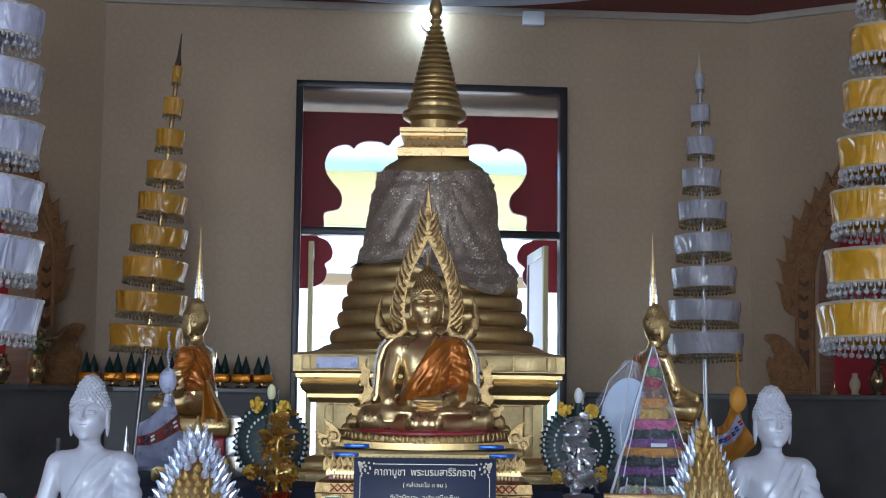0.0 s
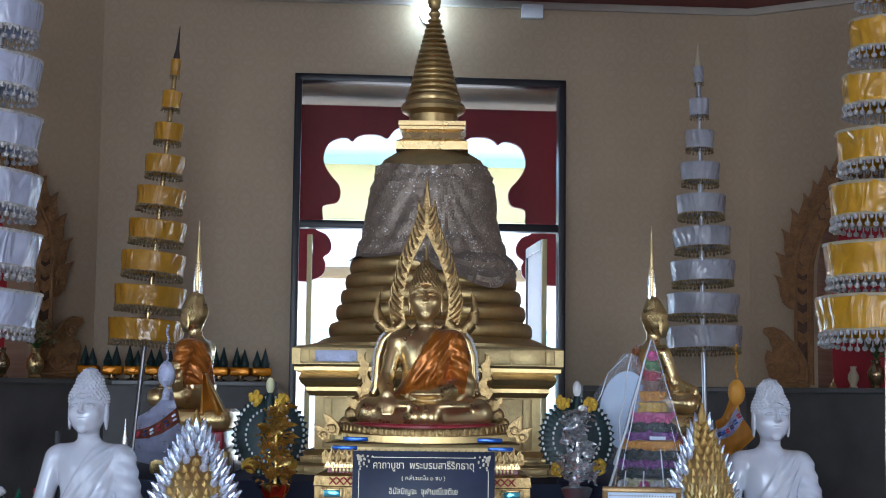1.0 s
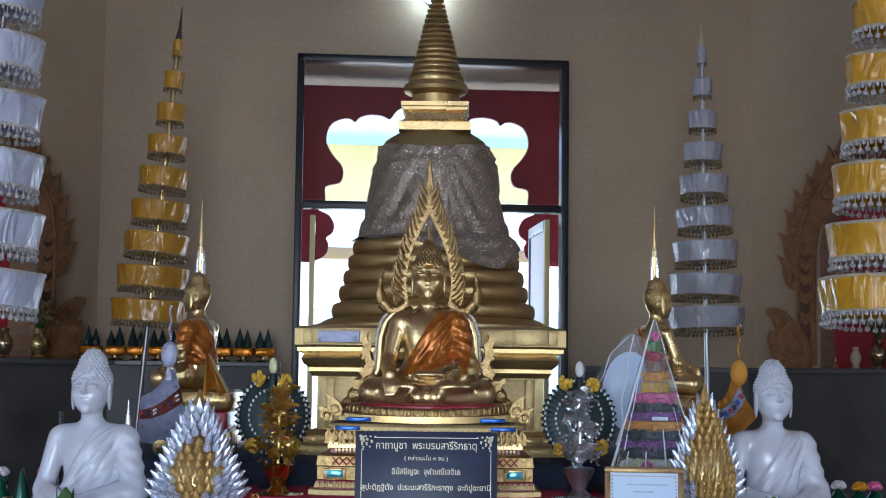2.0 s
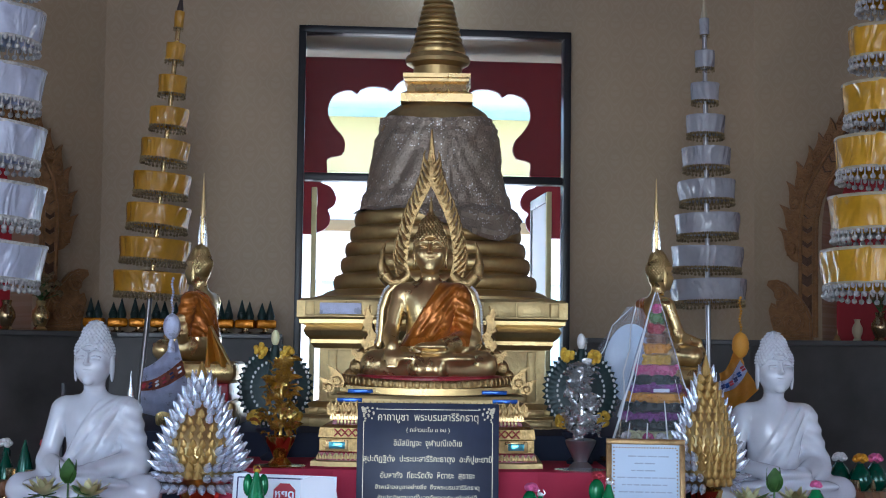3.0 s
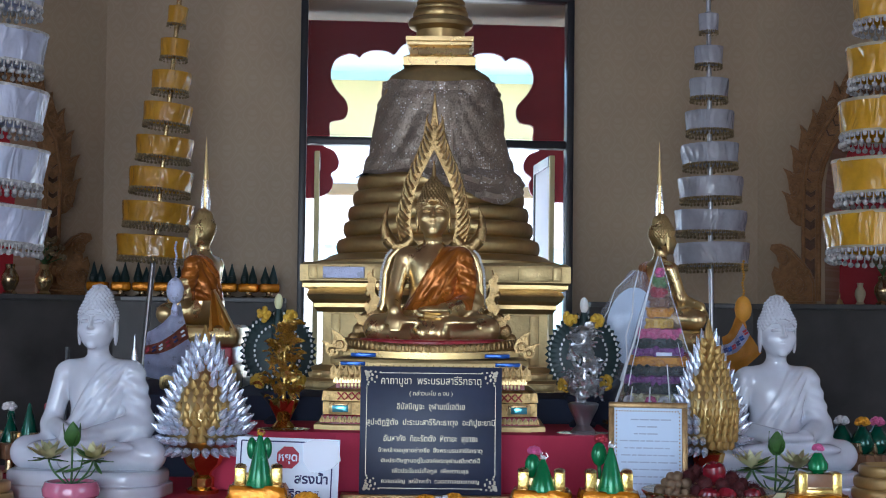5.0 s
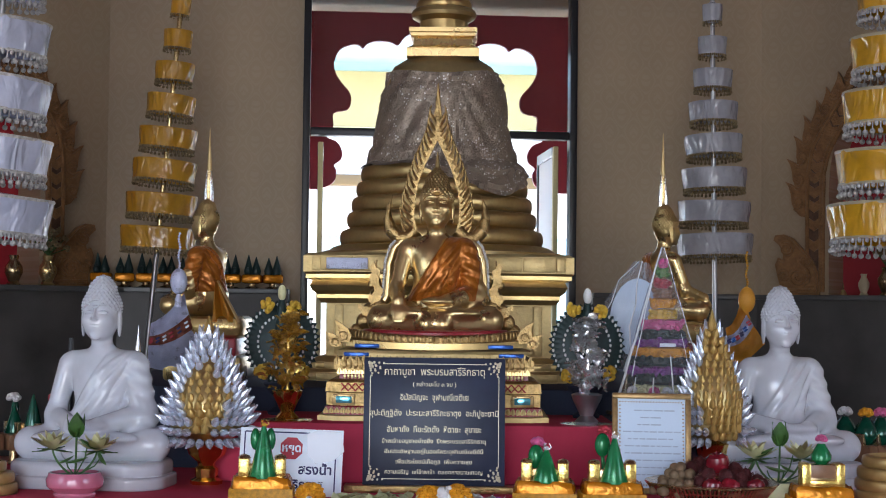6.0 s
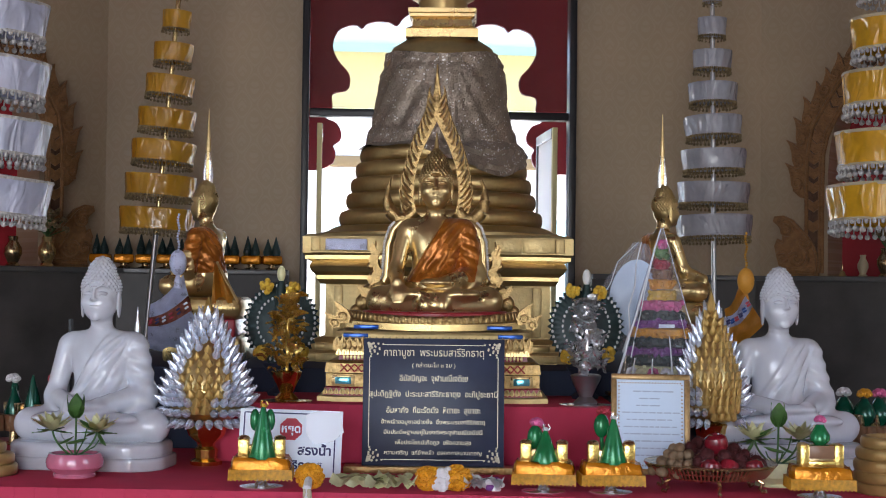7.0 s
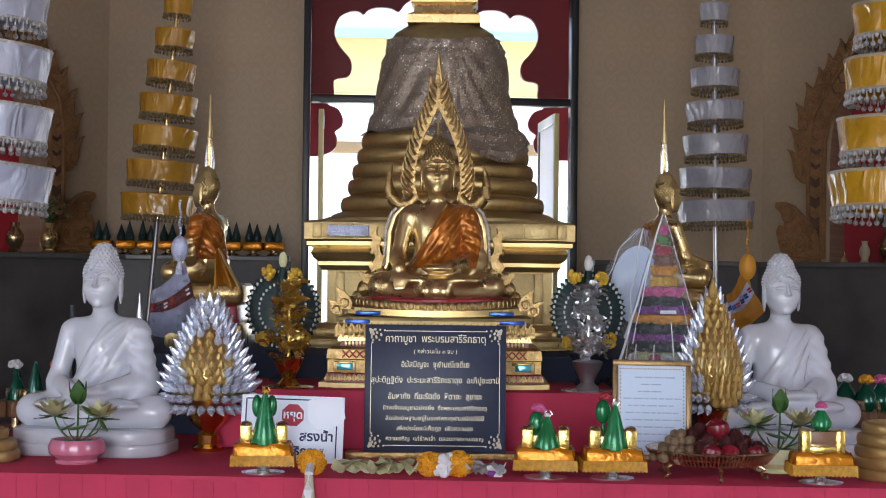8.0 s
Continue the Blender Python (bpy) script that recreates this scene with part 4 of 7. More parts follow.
    def head(X, Y, Z0):
        Z = 0.589 - (0.589 - Z0) / 0.875
        h = egg(X, Y, Z, (0, 0.010, 0.446), (0.059, 0.062, 0.080))
        h = smin(h, egg(X, Y, Z, (0, -0.010, 0.400), (0.041, 0.046, 0.050)), 0.035)
        h = smin(h, egg(X, Y, Z, (0, -0.046, 0.366), (0.014, 0.010, 0.011)), 0.014)
        # brow ridge, a slim nose with its wings, lowered lids, full lips
        h = smin(h, limb(X, Y, Z, (0, -0.050, 0.474), (0, -0.0675, 0.434), 0.0035, 0.0062), 0.010)
        h = smin(h, egg(X, Y, Z, (0, -0.058, 0.431), (0.0125, 0.008, 0.0055)), 0.007)
        h = h + 0.0075 * np.exp(-((np.abs(X) - 0.024) / 0.015) ** 2 - ((Z - 0.4600) / 0.0105) ** 2) * (Y < -0.01)
        for sx in (-1, 1):
            h = smin(h, egg(X, Y, Z, (sx * 0.0235, -0.0435, 0.4535), (0.0150, 0.0095, 0.0075)), 0.004)
            h = smin(h, limb(X, Y, Z, (sx * 0.006, -0.0535, 0.474), (sx * 0.024, -0.0490, 0.4845), 0.0030, 0.0030), 0.005)
            h = smin(h, limb(X, Y, Z, (sx * 0.024, -0.0490, 0.4845), (sx * 0.044, -0.036, 0.474), 0.0030, 0.0015), 0.005)
            h = smin(h, egg(X, Y, Z, (sx * 0.028, -0.033, 0.422), (0.018, 0.014, 0.018)), 0.020)
            h = smin(h, egg(X, Y, Z, (sx * 0.060, 0.012, 0.420), (0.0068, 0.014, 0.056)), 0.004)
        h = smin(h, egg(X, Y, Z, (0, -0.0535, 0.4115), (0.0135, 0.008, 0.0042)), 0.004)
        h = smin(h, egg(X, Y, Z, (0, -0.0520, 0.4025), (0.0105, 0.008, 0.0048)), 0.004)
        hair = smin(egg(X, Y, Z, (0, 0.014, 0.474), (0.0635, 0.068, 0.072)), egg(X, Y, Z, (0, 0.020, 0.548), (0.040, 0.040, 0.034)), 0.030)
        hair = smin(hair, egg(X, Y, Z, (0, 0.020, 0.576), (0.020, 0.020, 0.014)), 0.014)
        if kind == "gilt":
            hair = smin(hair, limb(X, Y, Z, (0, 0.022, 0.56), (0, 0.022, 0.66), 0.014, 0.003), 0.01)
        a = np.arctan2(Y - 0.018, X)
        pitch = 0.0118 if kind == "marble" else 0.0105
        row = np.floor(Z / pitch)
        count = np.where(Z < 0.535, 26, np.where(Z < 0.565, 18, 10))
        curl = np.maximum(np.cos(a * count + math.pi * (row % 2)), -0.3) * np.maximum(np.sin(math.pi * (Z / pitch - row)), 0)
        hair = hair - (0.0036 if kind == "marble" else 0.0034) * curl * (Z < 0.60)
        hair = np.maximum(hair, np.minimum(0.497 + 0.7 * np.minimum(Y + 0.055, 0) - 14.0 * X * X - Z, np.maximum(-(Y - 0.006), 0.412 - Z)))
        eye = np.abs(np.abs(X) - 0.0235)
        h = h + 0.0040 * np.exp(-((Z - 0.4485 + 5 * eye ** 2) / 0.0013) ** 2) * (eye < 0.015) * (Y < -0.02)
        h = h + 0.0024 * np.exp(-((Z - 0.4625 + 9 * eye ** 2) / 0.0013) ** 2) * (eye < 0.013) * (Y < -0.02)
        h = h + 0.0022 * np.exp(-((Z - 0.4072 - X * X) / 0.0015) ** 2) * (np.abs(X) < 0.014) * (Y < -0.03)
        neck = limb(X, Y, Z0, (0, 0.028, 0.33), (0, 0.016, 0.40), 0.036, 0.034)
        rings = 0.0012 * np.exp(-((np.abs(Z0 - 0.372) - 0.008) / 0.0018) ** 2)
        return smin(smin(h, hair, 0.002), neck + rings, 0.012)
    low = -0.080 if kind == "marble" else -0.01
    v, q = skin(field, (-0.285, -0.215, low), (0.285, 0.135, 0.42), 0.0042)
    hv, hq = skin(head, (-0.09, -0.09, 0.330), (0.09, 0.105, 0.67 if kind == "gilt" else 0.61), 0.0024)
    q = np.concatenate([q, hq + len(v)])
    v = np.concatenate([v, hv])
    me = bpy.data.meshes.new("seated_statue")
    me.from_pydata(v.tolist(), [], q.tolist())
    c = v[q].mean(axis=1)
    if kind == "marble":
        me.materials.append(M["marble"])
    else:
        for k in ("bright_gold", "robe", "bronze_gold"):
            me.materials.append(M[k])
        x, y, z = c.T
        z = np.where(z < 0.39, 0.09 + (z - 0.09) / 1.09, 0.589 - (0.589 - z) / 0.875)
        robe = (z > 0.118) & (z < 0.345) & (x > -0.115 + 0.15 * (z - 0.11) / 0.21) & ~((np.abs(x) < 0.05) & (z > 0.325)) & (y > -0.075) & (x < 0.155 + 0.2 * (z - 0.15))
        curls = (z > 0.500) | ((z > 0.40) & (y > 0.014) & (np.abs(x) < 0.068)) | ((z > 0.488) & (np.abs(x) > 0.03))
        me.polygons.foreach_set("material_index", np.where(curls, 2, np.where(robe, 1, 0)).astype(np.int32))
    me.polygons.foreach_set("use_smooth", [True] * len(me.polygons))
    me.update()
    return me


MARBLE, GILT = seated("marble"), seated("gilt")


def statue(me, m, label, group=""):
    ob = new("seated_statue", me)
    ob.matrix_basis = m
    return tagged(ob, label, "statue", group)


TOP = 0.817
statue(MARBLE, pose(-1.106, 4.95, TOP + 0.076, 0, 0, -7) @ Matrix.Scale(1.01, 4), "white marble seated statue, hands in lap, on red cloth", "white marble statues")
statue(MARBLE, pose(1.150, 5.16, TOP + 0.076, 0, 0, 7) @ Matrix.Scale(1.00, 4), "white marble seated statue, hands in lap, beside the fruit dish", "white marble statues")
statue(GILT, pose(-0.022, 5.44, 1.296, 0, 0, -1) @ Matrix.Diagonal((0.95, 0.95, 1.01, 1)), "gilded seated statue in orange silk, one hand on its knee")
statue(GILT, pose(-0.964, 6.15, 1.351, 0, 0, -115) @ Matrix.Scale(0.80, 4), "gilded seated statue facing away to the side in an orange robe", "side statues round the stupa")
statue(GILT, pose(0.908, 6.15, 1.351, 0, 0, 115) @ Matrix.Scale(0.80, 4), "gilded seated statue turned aside, half hidden by wrapped offerings", "side statues round the stupa")


def side_seat(x):
    t = thing("statue_pedestal", pose(x, 6.15, 1.10, 0, 0, 90) @ Matrix.Diagonal((0.85, 0.85, 1.20, 1)), "low gilt lotus seat under a side statue", "statue seat", "side pedestals")
    part("base", box(B(), (0.50, 0.36, 0.08), (0, -0.04, 0.04), 0.015), "bronze_gold", t)
    part("waist", box(B(), (0.44, 0.30, 0.06), (0, -0.04, 0.11), 0.01), "lacquer", t)
    part("cushion", box(B(), (0.50, 0.36, 0.07), (0, -0.04, 0.175), 0.03), "bronze_gold", t)


def head_spike(x):
    t = thing("flame_finial", pose(x, 6.15, 1.800), "tall polished gilt flame spike crowning a side statue", "finial", "flame finials")
    part("core", lathe(B(), [(0.012, 0), (0.017, 0.02), (0.012, 0.13), (0.006, 0.22), (0.001, 0.312)], 12), "bright_gold", t)
    for k in range(4):
        a = math.pi / 4 + k * math.pi / 2
        d = Vector((math.cos(a), math.sin(a), 0))
        tongue = tube(B(), [d * 0.012, d * 0.016 + Vector((0, 0, 0.05)), d * 0.010 + Vector((0, 0, 0.12)), d * 0.003 + Vector((0, 0, 0.20))], 0.0095, 8, 0.1)
        part("flame", tongue, "silver_foil", t, "mirror-bright flame tongue")


for x in (-0.964, 0.908):
    side_seat(x)
    head_spike(x + (0.018 if x < 0 else -0.020))

# ---- the aureole round the gilded statue ----
aureole = thing("flame_aureole", pose(-0.022, 5.53, 1.312), "carved gilt flame aureole with curled horns and beaded arms", "aureole")


def along(pts, u):
    u = u * (len(pts) - 1)
    i = min(int(u), len(pts) - 2)
    return Vector(pts[i]).lerp(Vector(pts[i + 1]), u - i)


outer = [(0.092, 0.350), (0.106, 0.41), (0.103, 0.47), (0.090, 0.54), (0.068, 0.61), (0.042, 0.67), (0.022, 0.725), (0.012, 0.79), (0.0, 0.88)]
inner = [(0.070, 0.360), (0.082, 0.41), (0.080, 0.47), (0.068, 0.535), (0.047, 0.595), (0.020, 0.650), (0.0, 0.69)]
for sx in (-1, 1):
    bm = B()
    rim = [along(outer, k / 28) for k in range(29)]
    hole = [along(inner, k / 28) for k in range(29)]
    plate(bm, [(sx * p.x, p.y) for p in rim] + [(sx * p.x, p.y) for p in hole[::-1]], -0.012, 0.012)
    part("arch_band", bm, "carved", aureole)
    for k in range(17):
        u = k / 19
        p = along(outer, u)
        d = along(outer, u + 0.03) - p
        nrm = Vector((d.y, -d.x)).normalized()
        t = d.normalized()
        s = 0.060 - 0.018 * u
        bm = B()
        curve = [p - t * s * 0.35 - nrm * 0.012, p + nrm * s * 0.12, p + t * s * 0.32 + nrm * s * 0.36, p + t * s * 0.72 + nrm * s * 0.42, p + t * s * 1.02 + nrm * s * 0.34]
        tube(bm, [(sx * q.x, -0.010, q.y) for q in curve], 0.0105, 7, 0.12)
        part("flame", bm, "carved", aureole)
    bm = B()
    horn = [(0.075, 0.365), (0.105, 0.335), (0.14, 0.335), (0.165, 0.365), (0.178, 0.405), (0.176, 0.445), (0.162, 0.490)]
    tube(bm, [(sx * x, 0, z) for x, z in horn[:4]], 0.030, 10, 0.85)
    tube(bm, [(sx * x, 0, z) for x, z in horn[3:]], 0.0255, 10, 0.06)
    part("horn", bm, "carved", aureole)
    arm = [(0.115, 0.335), (0.150, 0.300), (0.168, 0.245), (0.172, 0.185), (0.175, 0.13), (0.190, 0.095), (0.215, 0.085)]
    dense = [along(arm, k / 30) for k in range(31)]
    part("arm", tube(B(), [(sx * p.x, -0.01, p.y) for p in dense], 0.0165, 10), "bright_gold", aureole)
    bm = B()
    for p in [along(arm, k / 34) for k in range(28)]:
        ball(bm, (sx * (p.x + 0.016), -0.018, p.y + 0.006), 0.0062, 6, 4)
    part("bead_edge", bm, "bead", aureole)
    bm = B()
    foot = [(0.20, 0.07), (0.225, 0.09), (0.222, 0.13), (0.205, 0.15), (0.21, 0.18), (0.222, 0.20), (0.215, 0.255)]
    tube(bm, [(sx * x, -0.01, z) for x, z in foot], 0.026, 9, 0.12)
    for x, z, k, turn in ((0.213, 0.10, 0.85, -4), (0.219, 0.165, 0.85, 2), (0.205, 0.055, 0.85, 20), (0.24, 0.040, 0.7, 30)):
        mm = Matrix.Translation((sx * x, -0.012, z)) @ Matrix.Rotation(radians(sx * turn), 4, "Y")
        shape = [(-0.014, 0), (0.014, 0.002), (0.026, 0.026), (0.014, 0.050), (0.022, 0.078), (0.004, 0.100), (-0.008, 0.070), (-0.024, 0.058), (-0.016, 0.030)]
        plate(bm, [(sx * u * k, v * k) for u, v in shape], -0.014 - 0.05 * (z - 0.04), 0.008 + 0.05 * (z - 0.04), mm)
    for x, z, r in ((0.20, 0.085, 0.03), (0.24, 0.075, 0.022), (0.205, 0.135, 0.02), (0.232, 0.165, 0.014), (0.26, 0.03, 0.028), (0.285, 0.0, 0.022)):
        ball(bm, (sx * x, -0.012, z), r, 8, 6, (1, 0.8, 1.15))
    part("naga_scroll", bm, "carved", aureole)
part("tip", lathe(B(), [(0.020, 0.72), (0.022, 0.75), (0.013, 0.80), (0.002, 0.90)], 10), "carved", aureole)

# ---- the gilded statue's seat ----
seat = thing("tiered_throne", pose(-0.022, 5.36, 1.013, 0, 0, -1.0), "red and gilt tiered throne inlaid with blue mirror mosaic", "throne")


def tier(prof, notch=0.025, deep=0.60, rise=0.0):
    """A redented block whose ends rise like a boat's."""
    bm = squared(B(), prof, Matrix.Diagonal((1, deep, 1, 1)), notch)
    if rise:
        bmesh.ops.subdivide_edges(bm, edges=[e for e in bm.edges if abs(e.verts[0].co.x - e.verts[1].co.x) > 0.2], cuts=12)
        for v in bm.verts:
            v.co.z += rise * (v.co.x / 0.33) ** 2
            v.co.y -= 0.05 * (1 - (v.co.x / 0.33) ** 2) * (1 if v.co.y < 0 else 0)
    return bm


def oval(prof, sx, sy, wave=None, rise=0.0):
    bm = lathe(B(), prof, 96, Matrix.Diagonal((sx, sy, 1, 1)), wave)
    for v in bm.verts:
        v.co.z += rise * (v.co.x / 0.33) ** 2
    return bm


part("foot", tier([(0.390, 0.0), (0.390, 0.016), (0.380, 0.020)]), "leaf", seat, smooth=False)
part("lower_tier", tier([(0.372, 0.020), (0.366, 0.045), (0.352, 0.050)]), "lacquer", seat, smooth=False)
part("panel_tier", tier([(0.362, 0.050), (0.362, 0.092), (0.352, 0.096)]), "carved", seat, smooth=False)
part("lattice_tier", tier([(0.366, 0.096), (0.362, 0.128), (0.345, 0.138)]), "carved", seat, smooth=False)
part("waist", tier([(0.322, 0.138), (0.318, 0.160)]), "lacquer", seat, smooth=False)
part("petal_tier", tier([(0.325, 0.160), (0.340, 0.170), (0.340, 0.205), (0.325, 0.212)]), "carved", seat, smooth=False)
part("blue_tier", tier([(0.312, 0.212), (0.312, 0.232)]), "leaf", seat, smooth=False)
part("rail", tier([(0.325, 0.226), (0.330, 0.236), (0.312, 0.240)]), "leaf", seat, smooth=False)
part("blue_band", tier([(0.298, 0.240), (0.298, 0.262)], rise=0.012), "bronze_gold", seat, smooth=False)
part("upper_rail", oval([(0.310, 0.238), (0.320, 0.244), (0.320, 0.252), (0.30, 0.256)], 1.0, 0.66, rise=0.028), "leaf", seat)
part("lotus_ring", oval([(0.285, 0.256), (0.308, 0.262), (0.306, 0.280), (0.290, 0.288), (0.25, 0.288)], 1.0, 0.64,
                        lambda a, k: 1 + 0.016 * abs(math.sin(24 * a)), rise=0.022), "carved", seat)
part("red_cushion", oval([(0.25, 0.270), (0.258, 0.28), (0.258, 0.296), (0.25, 0.302)], 1.0, 0.68, rise=0.008), "lacquer", seat)
for x in (-0.30, -0.16, 0.0, 0.16, 0.30):
    tile = part("mosaic_panel", box(B(), (0.055, 0.012, 0.024), (0, 0, 0), 0.003), "enamel_aqua", seat, m=Matrix.Translation((x, -0.6 * 0.362 - (0.004 if abs(x) < 0.31 else 0), 0.071)))
    part("frame", box(B(), (0.075, 0.008, 0.036), (0, 0, 0), 0.003), "bright_gold", tile)
for x, z in ((-0.262, 0.222), (0.262, 0.222), (-0.225, 0.252), (0.225, 0.252)):
    part("blue_inlay", box(B(), (0.085, 0.012, 0.014), (x, -0.192 if z < 0.23 else -0.208, z), 0.002), "enamel_blue", seat)
for z, y, r, n, k in ((0.190, -0.206, 0.011, 34, "carved"), (0.034, -0.222, 0.008, 40, "leaf"), (0.148, -0.196, 0.006, 50, "bright_gold")):
    bm = B()
    for i in range(n):
        ball(bm, (-0.30 + 0.60 * i / (n - 1), y, z), r, 7, 5, (0.8, 0.5, 1.5))
    tagged(part("petal_band", bm, k, seat), kind="stuff")
bm = B()
for i in range(26):
    x = -0.31 + 0.62 * i / 26
    tube(bm, [(x, -0.222, 0.100), (x + 0.024, -0.222, 0.126)], 0.0025, 5)
    tube(bm, [(x, -0.222, 0.126), (x + 0.024, -0.222, 0.100)], 0.0025, 5)
part("lattice", bm, "lacquer", seat)



def crown_leaf(w, h):
    """A small upright pointed leaf with a rib, its foot at the origin."""
    bm = plate(B(), [(-w * 0.5, 0), (-w * 0.55, h * 0.35), (-w * 0.3, h * 0.7), (0, h), (w * 0.3, h * 0.7), (w * 0.55, h * 0.35), (w * 0.5, 0)], -0.006, 0.004)
    tube(bm, [(0, -0.007, h * 0.08), (0, -0.009, h * 0.45), (0, -0.006, h * 0.9)], w * 0.16, 5, 0.3)
    return bm


first = None
for row, (z, hx, yy, n, w, h) in enumerate(((0.186, 0.325, -0.201, 30, 0.021, 0.034), (0.156, 0.318, -0.197, 36, 0.016, 0.022), (0.026, 0.360, -0.224, 40, 0.016, 0.020))):
    leaf_mesh = part("crown_leaf", crown_leaf(w, h), "carved" if row != 1 else "bright_gold", seat, m=Matrix.Translation((-hx, yy, z)))
    for i in range(1, n):
        share(leaf_mesh, seat, Matrix.Translation((-hx + 2 * hx * i / (n - 1), yy, z)))
for sx in (-1, 1):
    for x, z, k, turn in ((0.288, 0.262, 1.0, 14), (0.315, 0.250, 0.8, 30)):
        shape = [(0, 0), (0.030, 0.010), (0.038, 0.034), (0.026, 0.058), (0.032, 0.088), (0.010, 0.068), (-0.006, 0.046), (-0.012, 0.020)]
        bm = plate(B(), [(sx * u * k, v * k) for u, v in shape], -0.012, 0.012)
        tube(bm, [(sx * k * (0.014 + 0.014 * math.cos(0.7 * i)), -0.015, k * (0.026 + 0.014 * math.sin(0.7 * i))) for i in range(9)], 0.004, 5, 0.6)
        part("corner_scroll", bm, "carved", seat, m=Matrix.Translation((sx * x, -0.165, z)) @ Matrix.Rotation(radians(sx * turn), 4, "Y"))
for i in range(40):
    a = math.pi * (1.02 + 0.96 * i / 39)
    p = Vector((0.300 * math.cos(a), 0.300 * 0.64 * math.sin(a), 0.258 + 0.022 * (0.3 * math.cos(a) / 0.33) ** 2))
    if first is None:
        first = part("lotus_petal", ball(B(), (0, -0.004, 0.015), 0.0125, 8, 6, (0.9, 0.6, 1.35)), "carved", seat, m=Matrix.Translation(p) @ Matrix.Rotation(a + math.pi / 2, 4, "Z"))
    else:
        share(first, seat, Matrix.Translation(p) @ Matrix.Rotation(a + math.pi / 2, 4, "Z"))

# ---- gilded frames of the niches, and what stands in them ----
def niche_frame(side, m):
    t = thing("niche_frame", m @ pose(side * NICHE, 0, 0), "carved brown-gilt flame-edged frame round a red niche", "niche frame", "niche frames")
    rim = [(0.505, LEDGE + 0.02), (0.505, 1.72), (0.505, 2.0), (0.500, 2.2), (0.470, 2.37), (0.400, 2.49), (0.31, 2.63), (0.17, 2.80), (0.0, 2.98)]
    hole = [(0.42, LEDGE + 0.02), (0.42, 1.72), (0.42, 2.0), (0.415, 2.2), (0.390, 2.32), (0.34, 2.42), (0.25, 2.55), (0.13, 2.67), (0.0, 2.78)]
    for sx in (-1, 1):
        a, b = [along(rim, k / 40) for k in range(41)], [along(hole, k / 40) for k in range(41)]
        bm = B()
        plate(bm, [(sx * p.x, p.y) for p in a] + [(sx * p.x, p.y) for p in b[::-1]], -0.045, 0.02)
        band = part("frame_band", bm, "niche_band", t)
        for u0, r in ((0.04, 0.012), (-0.14, 0.011), (0.99, 0.012)):
            part("moulding", tube(B(), [(sx * (p.x * u0 + q.x * (1 - u0)), -0.05, p.y * u0 + q.y * (1 - u0)) for p, q in zip(a, b)], r, 7), "old_gilt", band)
        for k in range(15):
            u = 0.16 + 0.80 * k / 15
            p = along(rim, u).lerp(along(hole, u), 0.52)
            d = (along(rim, u + 0.02) - along(rim, u - 0.02)).normalized()
            e = Vector((d.y, -d.x))
            leaf = [p + d * y_ + e * x_ for x_, y_ in ((-0.030, -0.030), (0.0, -0.052), (0.030, -0.030), (0.030, 0.026), (0.0, 0.006), (-0.030, 0.026))]
            part("chevron", plate(B(), [(sx * v.x, v.y) for v in leaf], -0.058, -0.044), "old_gilt", band, smooth=False)
        for k in range(9):
            u = 0.235 + 0.73 * k / 9
            p = along(rim, u)
            d = (along(rim, min(1, u + 0.05)) - p).normalized()
            e = Vector((d.y, -d.x))
            q = 1.12 - 0.25 * k / 9
            shape = ((-0.020, -0.006), (-0.008, 0.040), (0.020, 0.070), (0.060, 0.086), (0.105, 0.092), (0.145, 0.104), (0.176, 0.124), (0.158, 0.082), (0.134, 0.052), (0.126, 0.020), (0.135, -0.006))
            bm = plate(B(), [(sx * (p + d * y_ * q + e * x_ * q).x, (p + d * y_ * q + e * x_ * q).y) for y_, x_ in shape], -0.05, 0.0)
            bmesh.ops.bevel(bm, geom=[g for g in bm.edges if all(abs(v.co.y + 0.05) < 1e-4 for v in g.verts)], offset=0.010, segments=2, affect="EDGES")
            flame = part("flame", bm, "old_gilt", t)
            curl = [p + d * q * (0.062 + (0.040 - 0.0022 * i) * math.cos(0.55 * i + 2.6)) + e * q * (0.052 + (0.034 - 0.0019 * i) * math.sin(0.55 * i + 2.6)) for i in range(15)]
            part("curl", tube(B(), [(sx * v.x, -0.054, v.y) for v in curl], 0.0085, 6, 0.5), "old_gilt", flame)
        bm = B()
        plate(bm, [(sx * x, z) for x, z in ((0.425, LEDGE + 0.002), (0.665, LEDGE + 0.002), (0.655, 1.53), (0.675, 1.60), (0.690, 1.67), (0.672, 1.715), (0.645, 1.70), (0.640, 1.735), (0.665, 1.785), (0.700, 1.815),
                                            (0.690, 1.845), (0.635, 1.850), (0.580, 1.825), (0.53, 1.77), (0.49, 1.73), (0.455, 1.68), (0.43, 1.62))], -0.085, -0.045)
        bmesh.ops.bevel(bm, geom=[g for g in bm.edges if all(abs(v.co.y + 0.085) < 1e-4 for v in g.verts)], offset=0.012, segments=2, affect="EDGES")
        foot = part("foot", bm, "old_gilt", t)
        for cx, cz, r0, ph, n in ((0.615, 1.765, 0.048, 1.2, 20), (0.545, 1.60, 0.070, 2.2, 24), (0.63, 1.60, 0.040, 0.4, 18), (0.50, 1.69, 0.040, 3.0, 16)):
            part("spiral", tube(B(), [(sx * (cx + r0 * (1 - i / (n + 4)) * math.cos(i * 0.5 + ph)), -0.090, cz + r0 * (1 - i / (n + 4)) * math.sin(i * 0.5 + ph)) for i in range(n)], 0.012, 6, 0.5), "old_gilt", foot)
